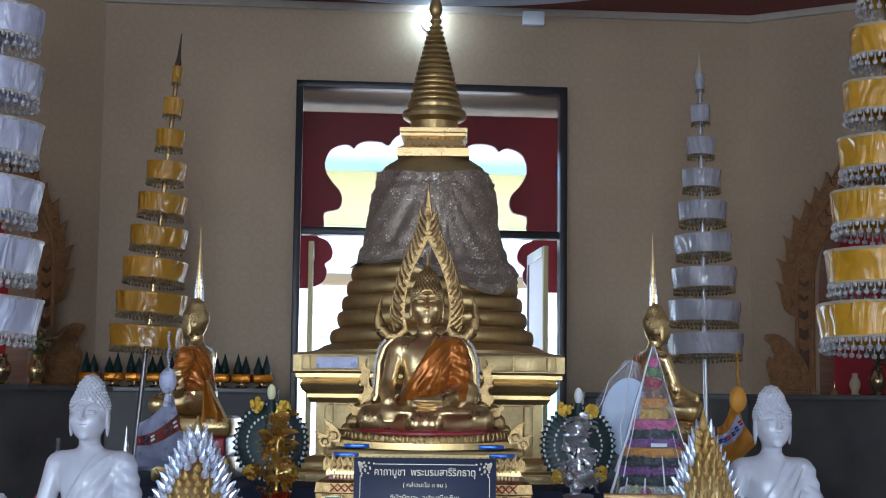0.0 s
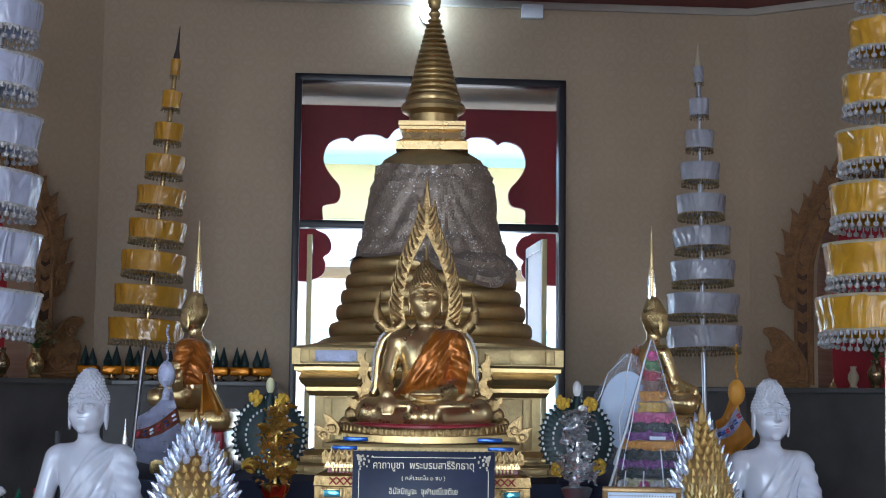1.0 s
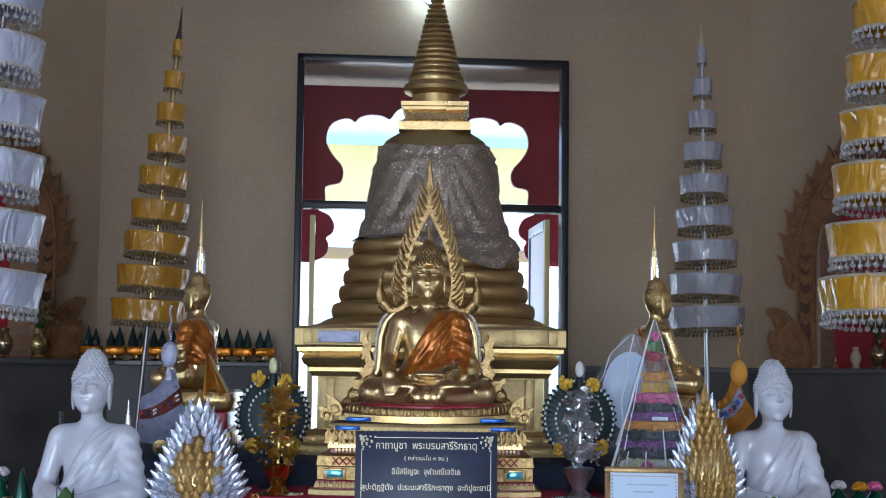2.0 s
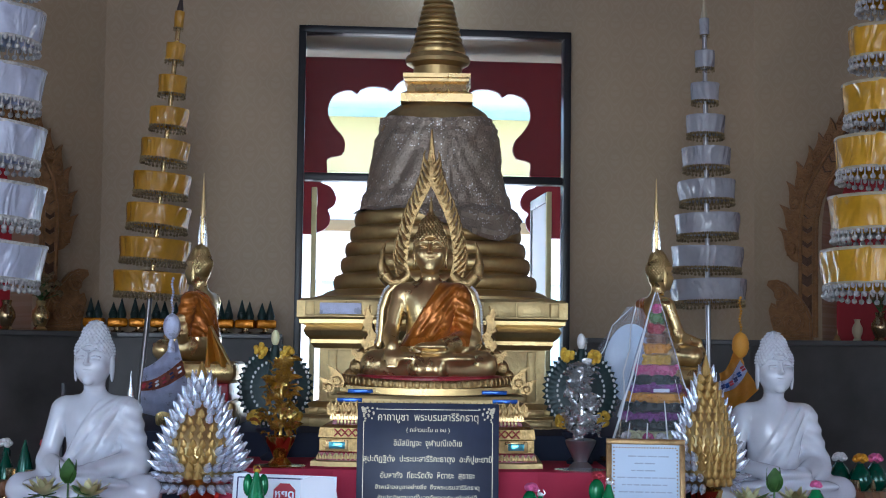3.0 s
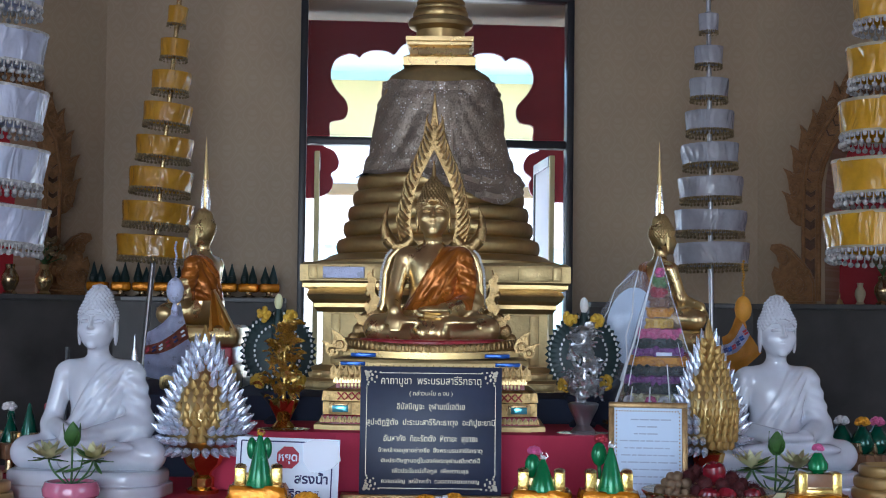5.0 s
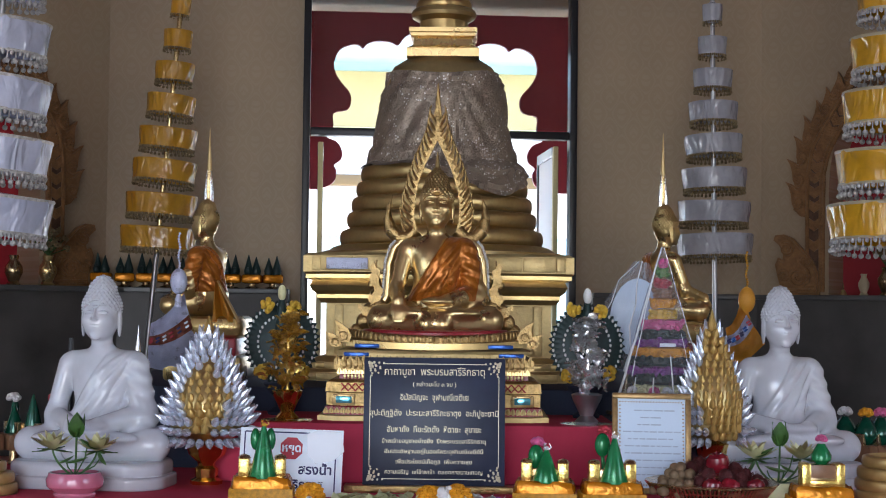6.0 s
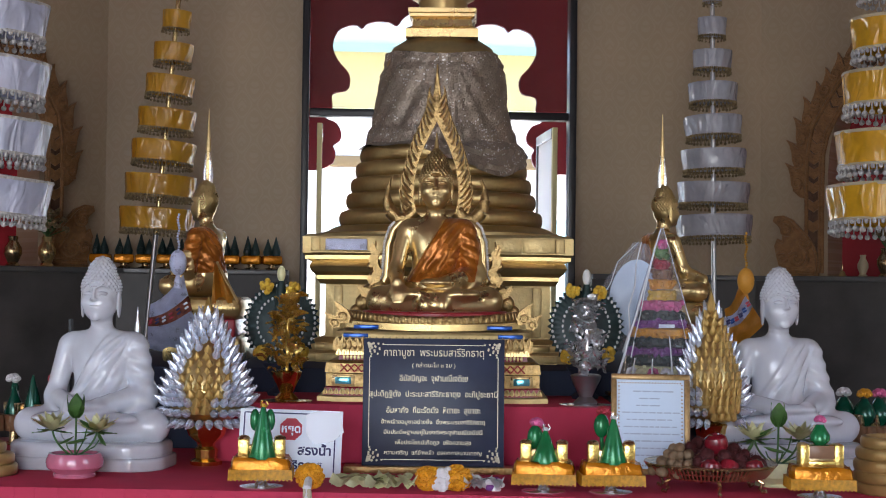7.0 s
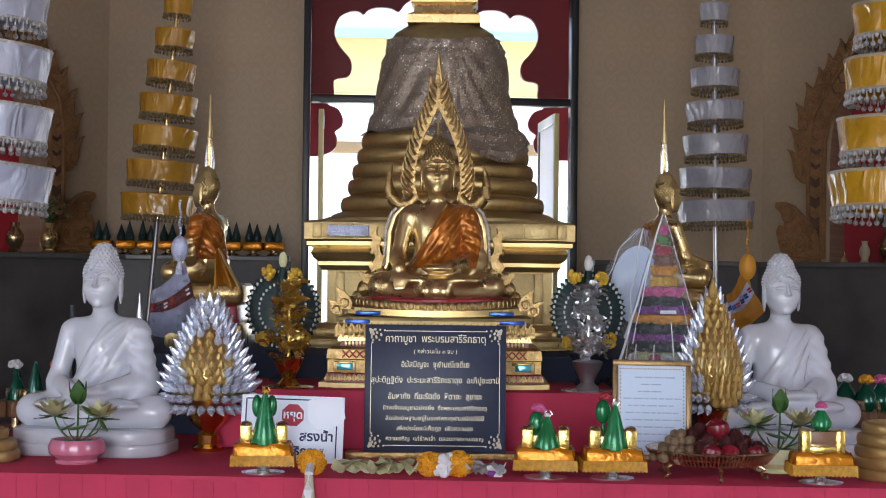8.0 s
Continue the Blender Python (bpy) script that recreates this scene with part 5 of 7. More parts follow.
        for z in (1.515, 1.535):
            part("sill_roll", tube(B(), [(sx * 0.44, -0.088, z), (sx * 0.645, -0.088, z)], 0.008, 6), "old_gilt", foot)
    return t


niche_frame(1, SLANT_R)
niche_frame(-1, SLANT_L)


def vase(m, prof, k, label, flowers=None, seed=1):
    t = thing("vase", m, label, "vase", "vases in the niches")
    part("body", lathe(B(), prof, 24), k, t)
    if flowers:
        rnd = random.Random(seed)
        bm, bs = B(), B()
        for _ in range(26):
            a, r, z = rnd.uniform(0, 6.28), rnd.uniform(0, 0.11), rnd.uniform(0.20, 0.33)
            tube(bs, [(0, 0, prof[-1][1]), (r * math.cos(a), r * math.sin(a), z)], 0.0025, 4)
            for _ in range(4):
                ball(bm, (r * math.cos(a) + rnd.uniform(-.015, .015), r * math.sin(a) + rnd.uniform(-.015, .015), z + rnd.uniform(-.012, .012)), 0.013, 6, 4)
        part("stem_bundle", bs, "stem", t)
        tagged(part("flower_spray", bm, flowers, t), kind="stuff")
    return t


VASE = [(0.035, 0), (0.04, 0.008), (0.028, 0.02), (0.05, 0.07), (0.048, 0.10), (0.024, 0.14), (0.030, 0.165)]
vase(SLANT_L @ pose(-0.45, -0.20, LEDGE), VASE, "bright_gold", "small gilt vase with dried grey flowers in the niche", "fringe_gold", 2)
vase(SLANT_L @ pose(-0.62, -0.14, LEDGE), VASE, "brass", "dull brass vase standing empty in the niche")
vase(SLANT_R @ pose(0.66, -0.16, LEDGE), [(r * 0.62, z * 0.75) for r, z in VASE], "edge_tape", "small white porcelain vase on the dark ledge")
vase(SLANT_R @ pose(0.76, -0.05, LEDGE), VASE, "brass", "brass vase with brown dried flowers", "longan", 3)
bell_thing = thing("small_brass_bell", SLANT_R @ pose(0.56, -0.22, LEDGE), "tiny brass handbell on the dark ledge", "bell")
part("body", lathe(B(), [(0.024, 0), (0.018, 0.012), (0.014, 0.025), (0.003, 0.034)], 14), "bright_gold", bell_thing)
part("handle", lathe(B(), [(0.003, 0.034), (0.005, 0.05), (0.002, 0.07)], 8), "brass", bell_thing)

# ---- lamp and box on the wall over the door ----
bulb = thing("wall_lamp", HALL @ pose(-0.02, -0.05, 3.69), "lit round white wall lamp over the door", "lamp")
part("base", lathe(B(), [(0.05, 0), (0.05, 0.03), (0.03, 0.035)], 20, Matrix.Rotation(radians(90), 4, "X")), "plaster", bulb, m=Matrix.Translation((0, 0.05, 0)))
glow = glowing("lamp_glow", (0.72, 0.95, 1.0), 7.0)
part("globe", ball(B(), (0, -0.03, 0), 0.055, 20, 14), glow, bulb)
junction = thing("junction_box", HALL @ pose(0.605, -0.03, 3.735), "small white plastic junction box under the ceiling trim", "junction box")
part("cover", box(B(), (0.13, 0.05, 0.085), (0, 0, 0), 0.006), "sheet", junction)

# ---- offerings on the granite ledge ----
def ledge_offering(m, seed):
    rnd = random.Random(seed)
    t = thing("ledge_offering", m, "dark green folded-leaf cones on an orange cushioned tray", "offering", "offerings on the ledge")
    part("tray", lathe(B(), [(0.03, 0), (0.045, 0.006), (0.02, 0.012), (0.018, 0.024), (0.05, 0.03)], 16), "brass", t)
    part("cushion", box(B(), (0.112, 0.09, 0.05), (0, 0, 0.055), 0.012), "cushion", t)
    for x in (-0.024, 0.022):
        h = rnd.uniform(0.085, 0.12)
        bm = B()
        lathe(bm, [(0.024, 0.08), (0.028, 0.10), (0.014, 0.08 + h * 0.6), (0.002, 0.08 + h)], 10, Matrix.Translation((x, rnd.uniform(-.01, .01), 0)))
        part("cone", bm, "dark_green", t)
        part("tuft", ball(B(), (x, -0.02, 0.10), 0.018, 7, 5, (1, .8, 1.2)), "dark_green", t)
    return t


for i, x in enumerate((-1.93, -1.80, -1.68, -1.56, -1.45, -1.20, -1.08, -0.965)):
    ledge_offering(HALL @ pose(x, -0.22, LEDGE, 0, 0, (i * 37) % 20 - 10), i)


# ---- on the riser: foil bouquets and leaf rosettes ----
def foil_bouquet(m, k, plate_k, label, seed):
    rnd = random.Random(seed)
    t = thing("foil_bouquet", m, label, "bouquet", "foil bouquets")
    part("plate", lathe(B(), [(0.085, 0), (0.088, 0.004), (0.03, 0.008)], 28), plate_k, t)
    part("vase", lathe(B(), [(0.036, 0.006), (0.04, 0.012), (0.022, 0.03), (0.030, 0.05), (0.048, 0.085), (0.052, 0.10), (0.040, 0.105)], 24), "polished_gold" if k == "gold_foil" else "steel_pole", t)
    part("stem", tube(B(), [(0, 0, 0.09), (0.003, 0, 0.2), (0, 0, 0.33)], 0.006, 8), k, t)
    bm = B()
    n = 5
    left = [(-0.030 * math.sin(math.pi * u) ** 0.8, u) for u in [i / n for i in range(n + 1)]]
    rows = []
    for x, u in left:
        y = 0.012 * math.sin(math.pi * u * 1.3)
        rows.append([bm.verts.new((x, y + 0.010, 0.06 * u)), bm.verts.new((0, y, 0.06 * u)), bm.verts.new((-x, y + 0.010, 0.06 * u))])
    for a, b in zip(rows, rows[1:]):
        bm.faces.new((a[0], a[1], b[1], b[0]))
        bm.faces.new((a[1], a[2], b[2], b[1]))
    bmesh.ops.solidify(bm, geom=bm.faces[:], thickness=0.0012)
    first = None
    for i in range(130):
        u = rnd.random()
        z = 0.10 + 0.24 * u
        r = (0.055 + 0.02 * rnd.random()) * (1 - 0.55 * u) * rnd.uniform(0.25, 1.1)
        a = rnd.uniform(0, 6.28)
        mm = Matrix.Translation((r * math.cos(a), r * math.sin(a), z)) @ Matrix.Rotation(a + math.pi / 2 + rnd.uniform(-.7, .7), 4, "Z") @ \
            Matrix.Rotation(radians(rnd.uniform(-10, 75)), 4, "X") @ Matrix.Rotation(radians(rnd.uniform(-50, 50)), 4, "Y") @ Matrix.Scale(rnd.uniform(0.45, 0.80), 4)
        if first is None:
            first = part("leaf", bm, k, t, m=mm)
        else:
            share(first, t, mm)
    return t


foil_bouquet(pose(-0.515, 5.13, 1.012), "gold_foil", "brass", "gold foil flower bouquet in a small gilt vase", 11)
foil_bouquet(pose(0.487, 5.10, 1.012), "silver_foil", "silver_foil", "silver foil flower bouquet in a small silver vase", 12)


def rosette(m, label, seed):
    rnd = random.Random(seed)
    t = thing("leaf_rosette", m, label, "offering", "leaf rosettes")
    part("bowl", lathe(B(), [(0.05, 0), (0.055, 0.01), (0.025, 0.03), (0.03, 0.06), (0.075, 0.11), (0.07, 0.115)], 24), "navy", t)
    face = pose(0, -0.01, 0.255, 90 - 8, 0, 0)
    fan = part("fan", lathe(B(), [(0.142, -0.008), (0.145, 0.0), (0.10, 0.014), (0.05, 0.018), (0.004, 0.02)], 80, face, lambda a, k: 1 + 0.05 * math.cos(40 * a)), "dark_green", t)
    bm = B()
    for r, n in ((0.134, 44), (0.092, 32)):
        for i in range(n):
            a = 2 * math.pi * i / n
            ball(bm, face @ Vector((r * math.cos(a), r * math.sin(a), 0.014)), 0.0052, 6, 4, (1, 1, 1.2))
    tagged(part("bead_ring", bm, "bead", fan), kind="stuff")
    part("cone", lathe(B(), [(0.034, 0.24), (0.026, 0.32), (0.014, 0.40), (0.012, 0.405)], 14, Matrix.Translation((0.0, -0.03, 0))), "dark_green", t)
    part("bud", ball(B(), (0.0, -0.03, 0.43), 0.017, 10, 8, (1, 1, 1.7)), "lotus" if seed == 1 else "bead", t)
    for x, z in ((-0.055, 0.385), (0.05, 0.375), (-0.075, 0.15), (0.085, 0.16)):
        bm = B()
        for _ in range(22):
            v = Vector((rnd.gauss(0, 1), rnd.gauss(0, 1), rnd.gauss(0, 1))).normalized()
            ball(bm, (x + v.x * 0.02, -0.05 + v.y * 0.016, z + v.z * 0.02), 0.011, 6, 4)
        part("flower", bm, "yellow_flower", t)
    return t


rosette(pose(-0.565, 5.42, 1.012) @ Matrix.Diagonal((0.9, 0.9, 1, 1)), "dark leaf rosette edged with white beads and yellow flowers", 1)
rosette(pose(0.515, 5.42, 1.012) @ Matrix.Diagonal((0.9, 0.9, 1, 1)), "dark leaf rosette edged with white beads, topped by a bead", 2)


# ---- the bud cones on gilt goblets ----
def petal_mesh(k):
    bm = B()
    lathe(bm, [(0.004, 0.0), (0.0135, 0.014), (0.0145, 0.024), (0.009, 0.042), (0.001, 0.062)], 7)
    ob = part("petal", bm, k, None)
    me = ob.data
    bpy.data.objects.remove(ob)
    return me


GOLD_PETAL, SILVER_PETAL = petal_mesh("gold_petal"), petal_mesh("silver_petal")


def bud_cone(m, label, gold_wide, gold_high=0.125):
    t = thing("bud_cone", m, label, "flower offering", "bud cones")
    part("goblet", lathe(B(), [(0.048, 0), (0.05, 0.012), (0.034, 0.022), (0.036, 0.05), (0.026, 0.06), (0.028, 0.07), (0.055, 0.095), (0.066, 0.13), (0.060, 0.135)], 32,
                         wave=lambda a, k: 1 + 0.06 * math.cos(10 * a)), "polished_gold", t)
    part("core", lathe(B(), [(0.05, 0.13), (0.115, 0.17), (0.128, 0.22), (0.11, 0.30), (0.065, 0.40), (0.015, 0.47)], 24), "bronze_gold", t)
    z = 0.150
    row = 0
    while z < 0.475:
        u = (z - 0.15) / 0.325
        r = 0.130 * (1 - u) ** 0.85 * (1.0 if u > 0.12 else 0.80 + 1.7 * u) + 0.006
        n = max(5, round(2 * math.pi * r / 0.0255))
        lift = 22 + 58 * u if u > 0.12 else -22 + 360 * u
        for i in range(n):
            a = 2 * math.pi * i / n + row * 2.39996
            off = (a + math.pi / 2 + math.pi) % (2 * math.pi) - math.pi
            gold = abs(off) * r / gold_wide + abs(z - 0.265) / gold_high < 1
            tilt = 52 if gold else lift
            mm = Matrix.Translation((r * math.cos(a), r * math.sin(a), z)) @ Matrix.Rotation(a, 4, "Z") @ Matrix.Rotation(radians(90 - tilt), 4, "Y")
            o = new("petal", GOLD_PETAL if gold else SILVER_PETAL)
            o.parent, o.matrix_basis = t, mm @ Matrix.Diagonal((1.25, 1.25, 0.62, 1) if gold else (1, 1, 1, 1))
        z += 0.0235
        row += 1
    o = new("tip_bud", GOLD_PETAL)
    o.parent, o.matrix_basis = t, Matrix.Translation((0, 0, 0.465)) @ Matrix.Scale(1.3, 4)
    return t


bud_cone(pose(-0.757, 4.97, TOP, 0, 0, 2), "silver satin bud cone with a gold centre on a gilt goblet", 0.072)
bud_cone(pose(0.895, 5.05, TOP + 0.001, 0, 0, 14) @ Matrix.Diagonal((0.82, 0.82, 1.07, 1)), "gold and silver satin bud cone behind the framed page", 0.105, 0.24)


# ---- offerings wrapped in clear film ----
def wrapped_offering(m):
    rnd = random.Random(8)
    t = thing("wrapped_offering", m, "tiered flower offering wrapped in a pointed cone of clear film", "offering")
    tiers = ((0.105, 0.00, 0.05, "stem"), (0.098, 0.085, 0.030, "lotus"), (0.112, 0.125, 0.030, "dark_green"), (0.114, 0.158, 0.022, "purple"), (0.106, 0.188, 0.026, "dark_green"), (0.100, 0.220, 0.026, "marigold"),
             (0.080, 0.255, 0.022, "purple"), (0.074, 0.283, 0.026, "dark_green"), (0.070, 0.316, 0.026, "pink_flower"), (0.044, 0.352, 0.026, "yellow_flower"), (0.042, 0.390, 0.026, "marigold"),
             (0.030, 0.425, 0.026, "chest_brown"), (0.022, 0.458, 0.026, "sign_red"), (0.020, 0.500, 0.022, "leaf_green"), (0.012, 0.530, 0.025, "pink_flower"))
    for r, z, h, k in tiers:
        bm = B()
        h *= 1.15
        lathe(bm, [(r * 0.9, z), (r, z + h * 0.3), (r * 0.96, z + h), (r * 0.6, z + h * 1.15)], 30, None, lambda a, q: 1 + 0.05 * math.sin(11 * a))
        for i in range(int(r * 520)):
            a = rnd.uniform(0, 6.28)
            ball(bm, (r * math.cos(a), r * math.sin(a), z + rnd.uniform(0.05, 1.0) * h), rnd.uniform(0.006, 0.012), 6, 4)
        part("flower_tier", bm, k, t)
    for i in range(7):
        a = radians(-150 + 20 * i)
        bm = B()
        for k in range(8):
            b = 2 * math.pi * k / 8
            ball(bm, (0.128 * math.cos(a) + 0.012 * math.cos(b), 0.128 * math.sin(a), 0.10 + 0.012 * math.sin(b)), 0.009, 6, 4)
        part("blossom", bm, ("white_flower", "lotus", "pink_flower")[i % 3], t)
    for i in range(9):
        a = radians(-165 + 18.5 * i)
        o = Vector((0.088 * math.cos(a), 0.088 * math.sin(a), 0.060))
        part("lotus_petal", ball(B(), o, 0.026, 8, 6, (0.55, 0.35, 1.25), Matrix.Rotation(a - math.pi / 2, 4, "Z") @ Matrix.Rotation(radians(24 - 6 * (i % 3)), 4, "Y")), ("lotus", "leaf_green")[i % 3 == 1], t)
    part("card", box(B(), (0.055, 0.002, 0.012), (0.005, -0.095, 0.262)), "sheet", t)
    bm = B()
    ring, seg, steps = [], 26, 9
    for k in range(steps):
        u = k / (steps - 1)
        row = []
        for i in range(seg):
            a = 2 * math.pi * i / seg
            r = (0.170 * (1 - u) ** 0.93 + 0.004) * (1 + 0.055 * math.sin(i * 2.3 + 0.6 * k) + rnd.uniform(-0.025, 0.025))
            row.append(bm.verts.new((r * math.cos(a), r * math.sin(a), 0.60 * u)))
        ring.append(row)
    for a, b in zip(ring, ring[1:]):
        for i in range(seg):
            bm.faces.new((a[i], a[(i + 1) % seg], b[(i + 1) % seg], b[i]))
    # the wrapping's bright streaks, built as whitish ridges along its creases
    for i, k0, k1, w in ((14, 0, 9, 0.0055), (15, 2, 9, 0.0025), (18, 0, 3, 0.005), (20, 0, 4, 0.004), (16, 0, 3, 0.004), (25, 2, 9, 0.0022), (22, 0, 5, 0.0018)):
        crease = part("crease", tube(B(), [ring[k][i].co * 1.006 for k in range(k0, k1)], w, 6, 0.5), "film_edge", t)
        crease.visible_shadow = False
    film = part("film", bm, "film", t, "clear glossy film wrapping", smooth=False)
    film.visible_shadow = False
    return t


stand = thing("offering_stand", pose(0.775, 5.38, 0), "navy cloth-covered stand under the wrapped offerings", "stand")
part("top", box(B(), (0.36, 0.40, 0.02), (-0.01, 0, 1.003), 0.004), "navy", stand)
part("body", box(B(), (0.34, 0.38, 0.99), (-0.01, 0, 0.497), 0.004), "navy", stand)
wrapped_offering(pose(0.775, 5.36, 1.014))


def film_fan(m):
    t = thing("wrapped_fan", m, "pale blue fan in crumpled clear film behind the flower offering", "offering")
    part("stand", lathe(B(), [(0.06, 0), (0.06, 0.012), (0.012, 0.02), (0.012, 0.2)], 16), "brass", t)
    part("fan", lathe(B(), [(0.001, -0.004), (0.09, -0.004), (0.09, 0.004), (0.001, 0.004)], 30, pose(0, 0, 0.36, 90, 0, 0) @ Matrix.Diagonal((1, 1.55, 1, 1))), "page", t)
    bm = B()
    rows = []
    for k in range(6):
        u = k / 5
        rows.append([bm.verts.new(((0.12 * math.sin(math.pi * (0.2 + 0.75 * u))) * math.cos(a) + 0.012 * math.sin(5 * a + 3 * k),
                                   0.07 * math.sin(math.pi * (0.2 + 0.75 * u)) * math.sin(a), 0.16 + 0.40 * u)) for a in [2 * math.pi * i / 11 for i in range(11)]])
    for a, b in zip(rows, rows[1:]):
        for i in range(11):
            bm.faces.new((a[i], a[(i + 1) % 11], b[(i + 1) % 11], b[i]))
    # whitish ridges again, for the highlights on the fan's film
    for i, k1, w in ((6, 6, 0.003), (8, 6, 0.004), (9, 5, 0.002)):
        crease = part("crease", tube(B(), [rows[k][i].co * 1.004 for k in range(k1)], w, 6, 0.5), "film_edge", t)
        crease.visible_shadow = False
    film = part("film", bm, "film", t, smooth=False)
    film.visible_shadow = False


film_fan(pose(0.655, 5.52, 1.014, 0, 7, 0))


# ---- cloths and hangings on the side statues ----
def draped_patch(name, label, corners, y, bands, dots=None, bulge=0.06):
    """A cloth laid over a rounded form: corners upper right, lower right, upper left, lower left in x and z; bands (name, from, to, material)."""
    t = thing(name, pose(0, y, 0), label, "cloth")
    ur, lr, ul, ll = [Vector(c) for c in corners]

    def at(u, v, lift=0.0):
        p = ur.lerp(ul, u).lerp(lr.lerp(ll, u), v)
        crease = 0.0035 * math.sin(26 * v + 7 * u) + 0.003 * math.sin(17 * u - 9 * v)
        return Vector((p.x, -bulge * math.sin(math.pi * (0.12 + 0.76 * v)) ** 0.8 * (0.55 + 0.45 * math.sin(math.pi * u)) + crease - lift, p.y - 0.02 * math.sin(math.pi * u)))
    for nm, v0, v1, k in bands:
        bm = B()
        rows = [[bm.verts.new(at(i / 18, v0 + (v1 - v0) * j / 8, 0.004 if nm == "band" else 0.0)) for j in range(9)] for i in range(19)]
        for a, b in zip(rows, rows[1:]):
            for j in range(8):
                bm.faces.new((a[j], a[j + 1], b[j + 1], b[j]))
        bmesh.ops.solidify(bm, geom=bm.faces[:], thickness=0.005)
        cloth = part(nm, bm, k, t)
        if nm == "band" and dots:
            for i in range(6):
                u = 0.08 + 0.168 * i
                for v in ((v0 + v1) / 2 - 0.03, (v0 + v1) / 2 + 0.03):
                    part("brocade_patch", box(B(), (0.017, 0.006, 0.008), at(u, v, 0.010), 0.002, Matrix.Rotation(radians(-35 if ur.x > ul.x else 35), 4, "Y")), dots[i % len(dots)], cloth)
    return t


draped_patch("sequin_sash", "lavender sequin shoulder cloth with a brocade band over the statue", ((-1.008, 1.440), (-0.925, 1.165), (-1.135, 1.322), (-1.142, 1.150)), 5.98,
             (("cloth", 0.0, 0.30, "lavender"), ("band", 0.30, 0.50, "band"), ("lower_cloth", 0.50, 1.0, "lavender")), ("sheet", "navy_ink", "sign_red"), 0.075)
draped_patch("flowered_cloth", "saffron cloth with a white flowered border by the side statue", ((1.165, 1.415), (1.265, 1.270), (1.110, 1.330), (1.115, 1.185)), 5.98,
             (("cloth", 0.0, 0.22, "saffron"), ("band", 0.22, 0.52, "lavender"), ("lower_cloth", 0.52, 1.0, "saffron")), ("sign_red", "enamel_blue", "navy_ink"), 0.05)


def drop(m, k, bead_k, label, r=0.034):
    t = thing("hanging_drop", m, label, "ornament", "hanging ornaments")
    bm = B()
    for i in range(14):
        ball(bm, (0.003 * math.sin(i), 0, 0.050 + 0.0105 * i), 0.0055, 6, 4)
    tagged(part("bead_string", bm, bead_k, t), kind="stuff")
    part("drop", ball(B(), (0, 0, 0), r, 16, 12, (1, 0.8, 1.5)), k, t)
    part("tassel", lathe(B(), [(0.006, -0.045), (0.014, -0.07), (0.016, -0.10)], 10), k, t)


drop(pose(-1.022, 5.92, 1.485), "lavender", "lavender", "lavender sequin drop on a string of white beads")
drop(pose(1.195, 5.98, 1.440), "saffron", "fringe", "orange flower garland drop hanging on its string")
drop(pose(0.94, 6.3, 1.47), "page", "bead", "pale blue drop on a string of clear beads", 0.03)


def robe_drape(m, k, label, w, h, lean):
    """A triangular hanging of cloth."""
    t = thing("cloth_drape", m, label, "cloth", "cloth drapes")
    bm = B()
    rows = []
    for i in range(10):
        u = i / 9
        rows.append([bm.verts.new((lean * u + (j / 8 - 0.5) * w * (0.12 + u), -0.02 * math.sin(j * 1.3 + u) - 0.03 * u, -h * u)) for j in range(9)])
    for a, b in zip(rows, rows[1:]):
        for j in range(8):
            bm.faces.new((a[j], a[j + 1], b[j + 1], b[j]))
    bmesh.ops.solidify(bm, geom=bm.faces[:], thickness=0.005)
    part("cloth", bm, k, t)
    bm = B()
    tube(bm, [(lean * u + 0.5 * w * (0.12 + u), -0.04 * u - 0.012, -h * u) for u in (0, .25, .5, .75, 1)], 0.006, 6)
    part("gilt_hem", bm, "bright_gold", t)


robe_drape(pose(-0.884, 5.98, 1.490), "saffron", "saffron robe cloth hanging down behind the side statue", 0.095, 0.160, 0.045)


# ---- the granite plaque and its gilt writing ----
def words(text, size, k, parent, m, depth=0.0006, bold=0.0):
    cu = bpy.data.curves.new("text_line", "FONT")
    cu.body, cu.size, cu.align_x, cu.extrude, cu.offset = text, size, "CENTER", depth, bold
    tmp = new("text_line", cu)
    bpy.context.view_layer.update()
    me = bpy.data.meshes.new_from_object(tmp.evaluated_get(bpy.context.evaluated_depsgraph_get()))
    bpy.data.objects.remove(tmp)
    me.materials.clear()
    me.materials.append(M[k])
    ob = new("text_line", me)
    ob.parent, ob.matrix_basis = parent, m
    return ob


PW, PH = 0.446, 0.400
plaque = thing("granite_plaque", pose(-0.020, 4.80, TOP + 0.022, -5, 0, -0.4), "polished black granite plaque with gilt Thai writing and corner ornaments", "plaque")
part("slab", box(B(), (PW, 0.016, PH), (0, 0.008, PH / 2), 0.002), "plaque", plaque)
e = 0.020
for x0, z0, x1, z1 in ((-PW / 2 + 0.06, PH - e, PW / 2 - 0.06, PH - e), (-PW / 2 + 0.06, e, PW / 2 - 0.06, e), (-PW / 2 + e, 0.06, -PW / 2 + e, PH - 0.06), (PW / 2 - e, 0.06, PW / 2 - e, PH - 0.06)):
    part("border_line", box(B(), (abs(x1 - x0) + 0.002, 0.001, abs(z1 - z0) + 0.002), ((x0 + x1) / 2, -0.0006, (z0 + z1) / 2)), "letter", plaque, smooth=False)
